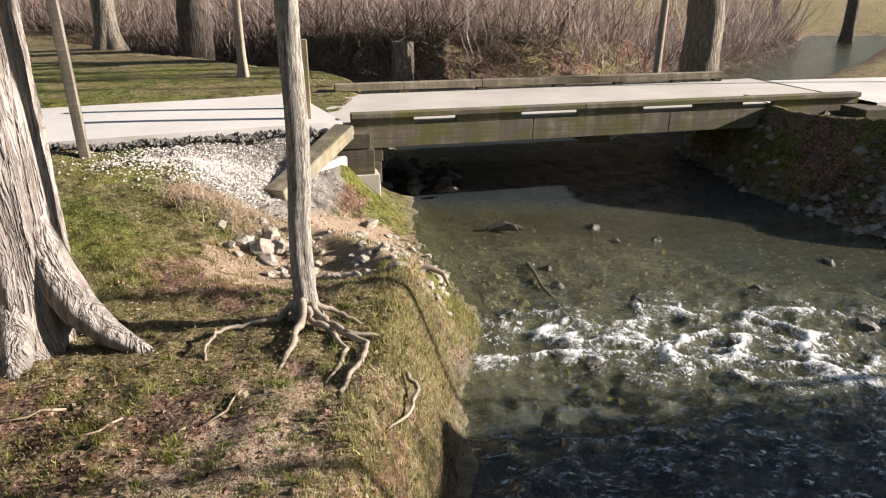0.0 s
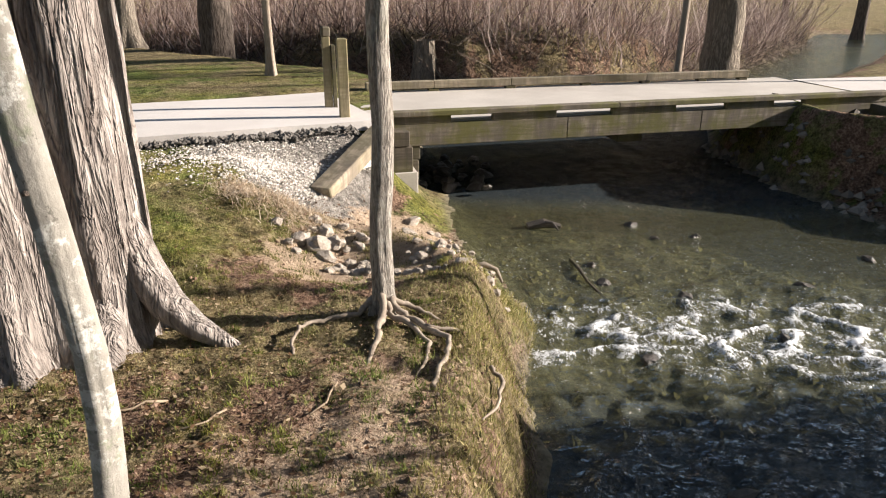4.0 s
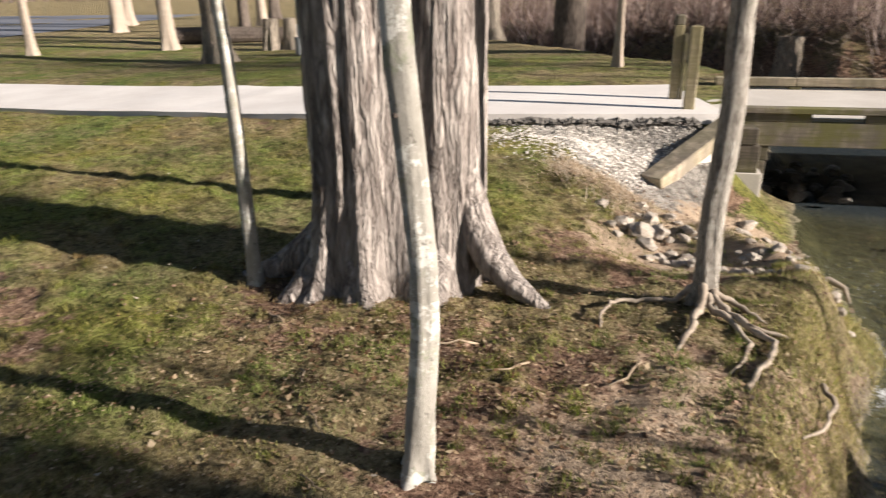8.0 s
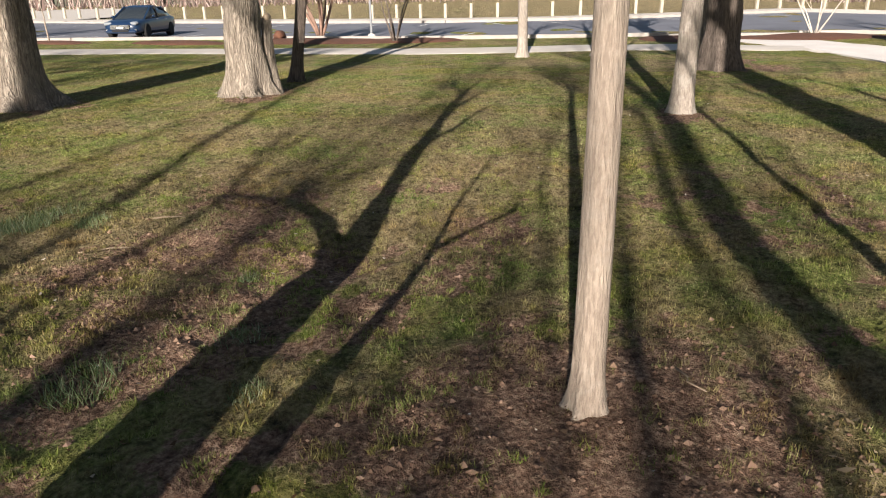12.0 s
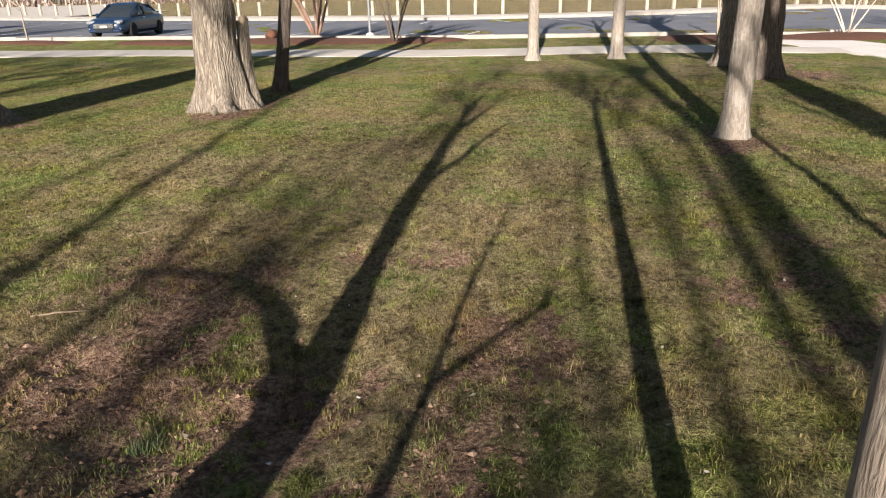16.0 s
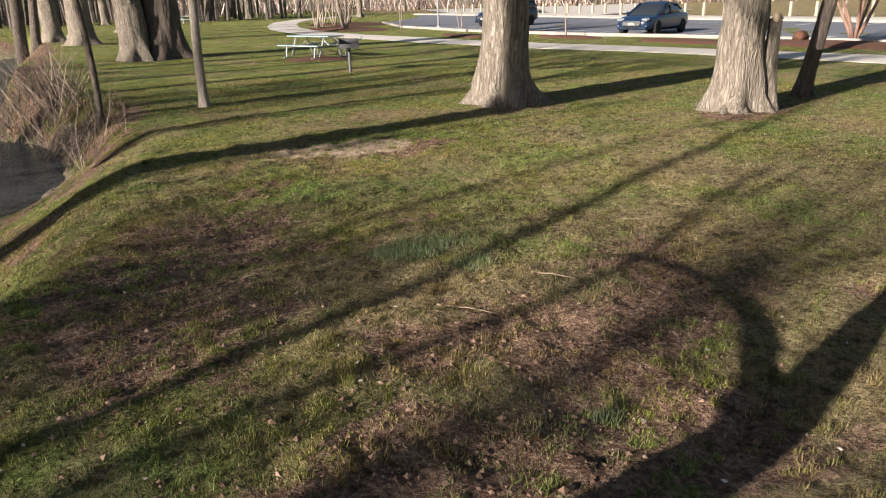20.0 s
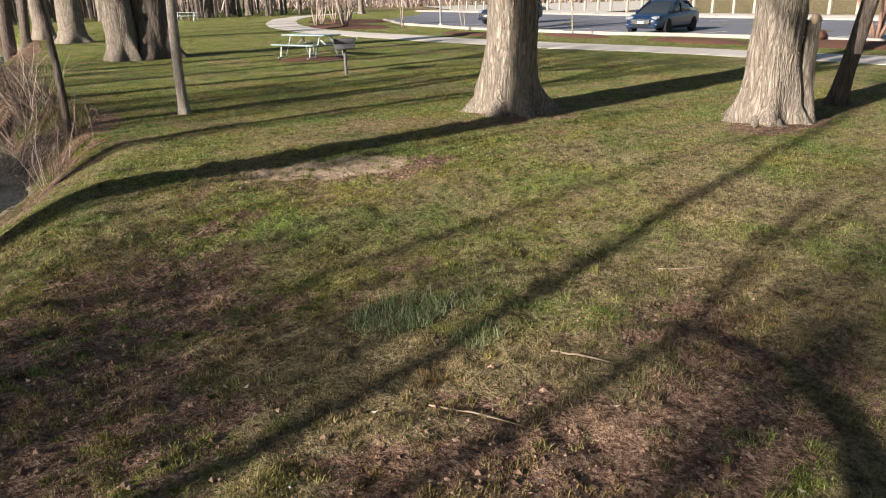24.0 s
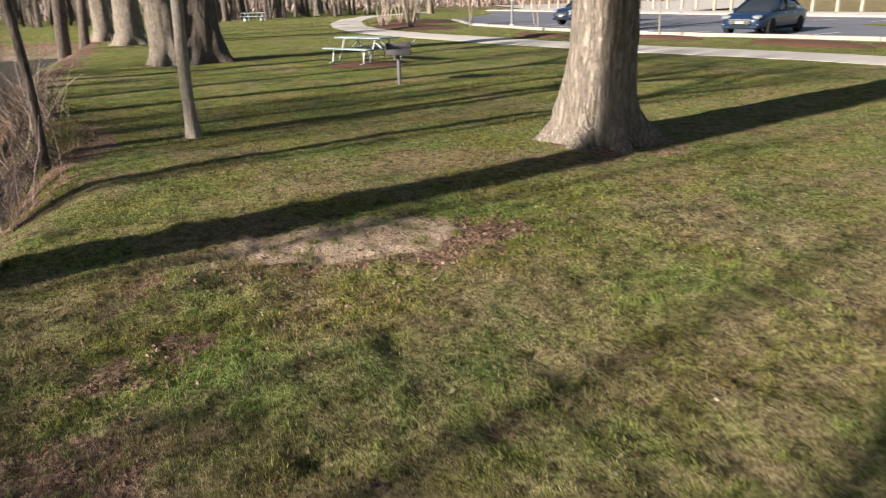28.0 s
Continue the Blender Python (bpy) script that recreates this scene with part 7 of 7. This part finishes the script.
# taller unseen thickets added on the sunward bank, placed to half-shade the lawn
gen = np.random.RandomState(77)
for c0, c1, h0, h1, n in ((-1.4, -0.4, 2.7, 3.5, 46), (-6.1, -4.5, 2.8, 3.4, 95), (-4.3, -3.5, 2.6, 3.0, 12), (-7.9, -6.6, 3.2, 3.8, 46), (-9.6, -8.8, 2.9, 3.3, 10), (1.7, 2.7, 3.4, 4.4, 10)):
    bx = gen.uniform(6.6, 9.2, n)
    by = gen.uniform(c0, c1, n) + 0.176 * bx
    ob, P = canes("thicket", np.stack([bx, by, lay(bx, by)], -1), np.stack([gen.normal(0, 0.13, n), gen.normal(0, 0.13, n), np.ones(n)], -1), gen.uniform(h0, h1, n), gen.uniform(0.005, 0.010, n), M_BRUSH, "unseen tall thicket added on the sunward bank for half-shade", "brush", 5, 4, 0.12)
    k = gen.randint(0, n, 18 * n)
    canes("thicket_twigs", P[k, gen.randint(4, 6, 18 * n)], gen.normal(0, 1, (18 * n, 3)) + np.array((0, 0, 0.5)), gen.uniform(0.3, 0.9, 18 * n), gen.uniform(0.004, 0.009, 18 * n), M_BRUSH, "twigs of the tall thicket", "brush", 3)
# eroded bank with hanging roots, and the dry brush beyond it
n = 900
q = gen.uniform(0, 1, n)
bx, by = -4.35 + 0.45 * q + gen.normal(0, 0.12, n), -15.0 - 2.6 * q + gen.normal(0, 0.1, n)
canes("hanging_roots", np.stack([bx, by, lay(bx, by) + gen.uniform(-0.02, 0.12, n)], -1), np.stack([gen.uniform(0.2, 1.2, n), gen.normal(0.35, 0.5, n), gen.uniform(-0.2, 0.6, n)], -1), gen.uniform(0.25, 0.65, n), gen.uniform(0.004, 0.011, n), M_TANGLE, "tangle of brown dead roots hanging from the eroded bank", "roots", 5, 3, 0.3, 1.0)
n = 260
bx, by = gen.normal(-3.9, 0.3, n), gen.normal(-19.2, 0.6, n)
ob, P = canes("bank_brush", np.stack([bx, by, lay(bx, by) - 0.03], -1), np.stack([gen.normal(0.2, 0.5, n), gen.normal(0.0, 0.5, n), np.ones(n)], -1), gen.uniform(0.5, 1.7, n), gen.uniform(0.005, 0.012, n), M_TANGLE, "bare arching brush at the bend of the bank", "brush", 5, 3, 0.2, 0.35)
n = 1500
bx, by = gen.normal(-4.35, 0.25, n), gen.normal(-17.0, 0.5, n)
cover("tussock", bx, by, gen.uniform(0.06, 0.20, n), gen.uniform(0.006, 0.012, n), M_GOLD, "tussock of golden dry grass on the eroded bank", "grass", 0.9)
# crumbled edge of the path
n = 900
bx = gen.uniform(-5.3, -2.45, n)
by = 8.34 + 0.47 * (bx + 3.12) - 0.03 + gen.normal(0, 0.045, n)
pebbles("crumbled_asphalt", bx, by, gen.uniform(0.012, 0.05, n), M_PATHEDGE, "dark crumbling asphalt along the path's edge", "rubble", 0.9)
# unseen bare crowns added east of the stream to dapple the lawn
gen = np.random.RandomState(78)
n = 46
bx, by = gen.uniform(13, 34, n), gen.uniform(-26, 16, n)
# bands cleared of trunks to let the sun through
by = np.where((by - 0.176 * bx > 2.0) & (by - 0.176 * bx < 11.5), by - 20, by)
by = np.where((by - 0.176 * bx > -9.0) & (by - 0.176 * bx < -6.2), by - 9, by)
ob, P = canes("east_woods", np.stack([bx, by, lay(bx, by) - 0.2], -1), np.stack([gen.normal(0, 0.06, n), gen.normal(0, 0.06, n), np.ones(n)], -1), gen.uniform(7, 13, n), gen.uniform(0.06, 0.17, n), M_BRUSH, "unseen bare woods added east of the stream for dappled shade", "woods", 6, 7, 0.06)
k = gen.randint(0, n, 1500)
ob, P = canes("east_woods_branches", P[k, gen.randint(2, 7, 1500)], np.stack([gen.normal(0, 1, 1500), gen.normal(0, 1, 1500), gen.uniform(0.1, 1.3, 1500)], -1), gen.uniform(1.0, 3.5, 1500), gen.uniform(0.012, 0.045, 1500), M_BRUSH, "branches of the eastern woods", "woods", 4)
k = gen.randint(0, 1500, 9000)
canes("east_woods_twigs", P[k, gen.randint(1, 5, 9000)], gen.normal(0, 1, (9000, 3)) + np.array((0, 0, 0.4)), gen.uniform(0.3, 1.1, 9000), gen.uniform(0.004, 0.010, 9000), M_BRUSH, "twigs of the eastern woods", "woods", 3)

n = 20
# unseen taller grove, added for softer bands of shade
bx, by = gen.uniform(30, 62, n), gen.uniform(-34, 24, n)
by = np.where((by - 0.176 * bx > 1.0) & (by - 0.176 * bx < 12.0), by - 24, by)
by = np.where((by - 0.176 * bx > -9.5) & (by - 0.176 * bx < -6.0), by - 9, by)
ob, P = canes("east_grove", np.stack([bx, by, lay(bx, by) - 0.2], -1), np.stack([gen.normal(0, 0.05, n), gen.normal(0, 0.05, n), np.ones(n)], -1), gen.uniform(13, 23, n), gen.uniform(0.15, 0.34, n), M_BRUSH, "unseen tall grove added far east for soft shade", "woods", 7, 8, 0.06)
k = gen.randint(0, n, 380)
ob, P = canes("east_grove_branches", P[k, gen.randint(2, 8, 380)], np.stack([gen.normal(0, 1, 380), gen.normal(0, 1, 380), gen.uniform(0.1, 1.3, 380)], -1), gen.uniform(2.0, 5.5, 380), gen.uniform(0.03, 0.10, 380), M_BRUSH, "branches of the tall grove", "woods", 5, 4)

# woods that close the view all round
n = 900
a, q = gen.uniform(1.42, 7.15, n), gen.uniform(100, 190, n)
bx, by = -8 + q * np.cos(a), -5 + q * np.sin(a)
south = gen.uniform(0, 1, n) < 0.3
bx = np.where(south, gen.uniform(-34, 14, n), bx)
by = np.where(south, gen.uniform(-128, -80, n), by)
ob, P = canes("woods", np.stack([bx, by, lay(bx, by) - 0.2], -1), np.stack([gen.normal(0, 0.05, n), gen.normal(0, 0.05, n), np.ones(n)], -1), gen.uniform(9, 15, n), gen.uniform(0.09, 0.33, n), M_WOODS, "distant bare winter woods", "woods", 5, 6, 0.05)
k, s = gen.randint(0, n, 9000), gen.randint(1, 6, 9000)
canes("woods_branches", P[k, s], np.stack([gen.normal(0, 1, 9000), gen.normal(0, 1, 9000), gen.uniform(0, 1.2, 9000)], -1), gen.uniform(1.5, 4.5, 9000), gen.uniform(0.03, 0.07, 9000), M_WOODS, "branches of the distant woods", "woods", 3)
n = 9000
a, q = gen.uniform(1.42, 7.15, n), gen.uniform(105, 150, n)
bx, by = -8 + q * np.cos(a), -5 + q * np.sin(a)
canes("woods_understorey", np.stack([bx, by, lay(bx, by) - 0.2], -1), np.stack([gen.normal(0, 0.3, n), gen.normal(0, 0.3, n), np.ones(n)], -1), gen.uniform(1.5, 5.0, n), gen.uniform(0.05, 0.12, n), M_BRUSH, "brown understorey of the distant woods", "woods", 3)
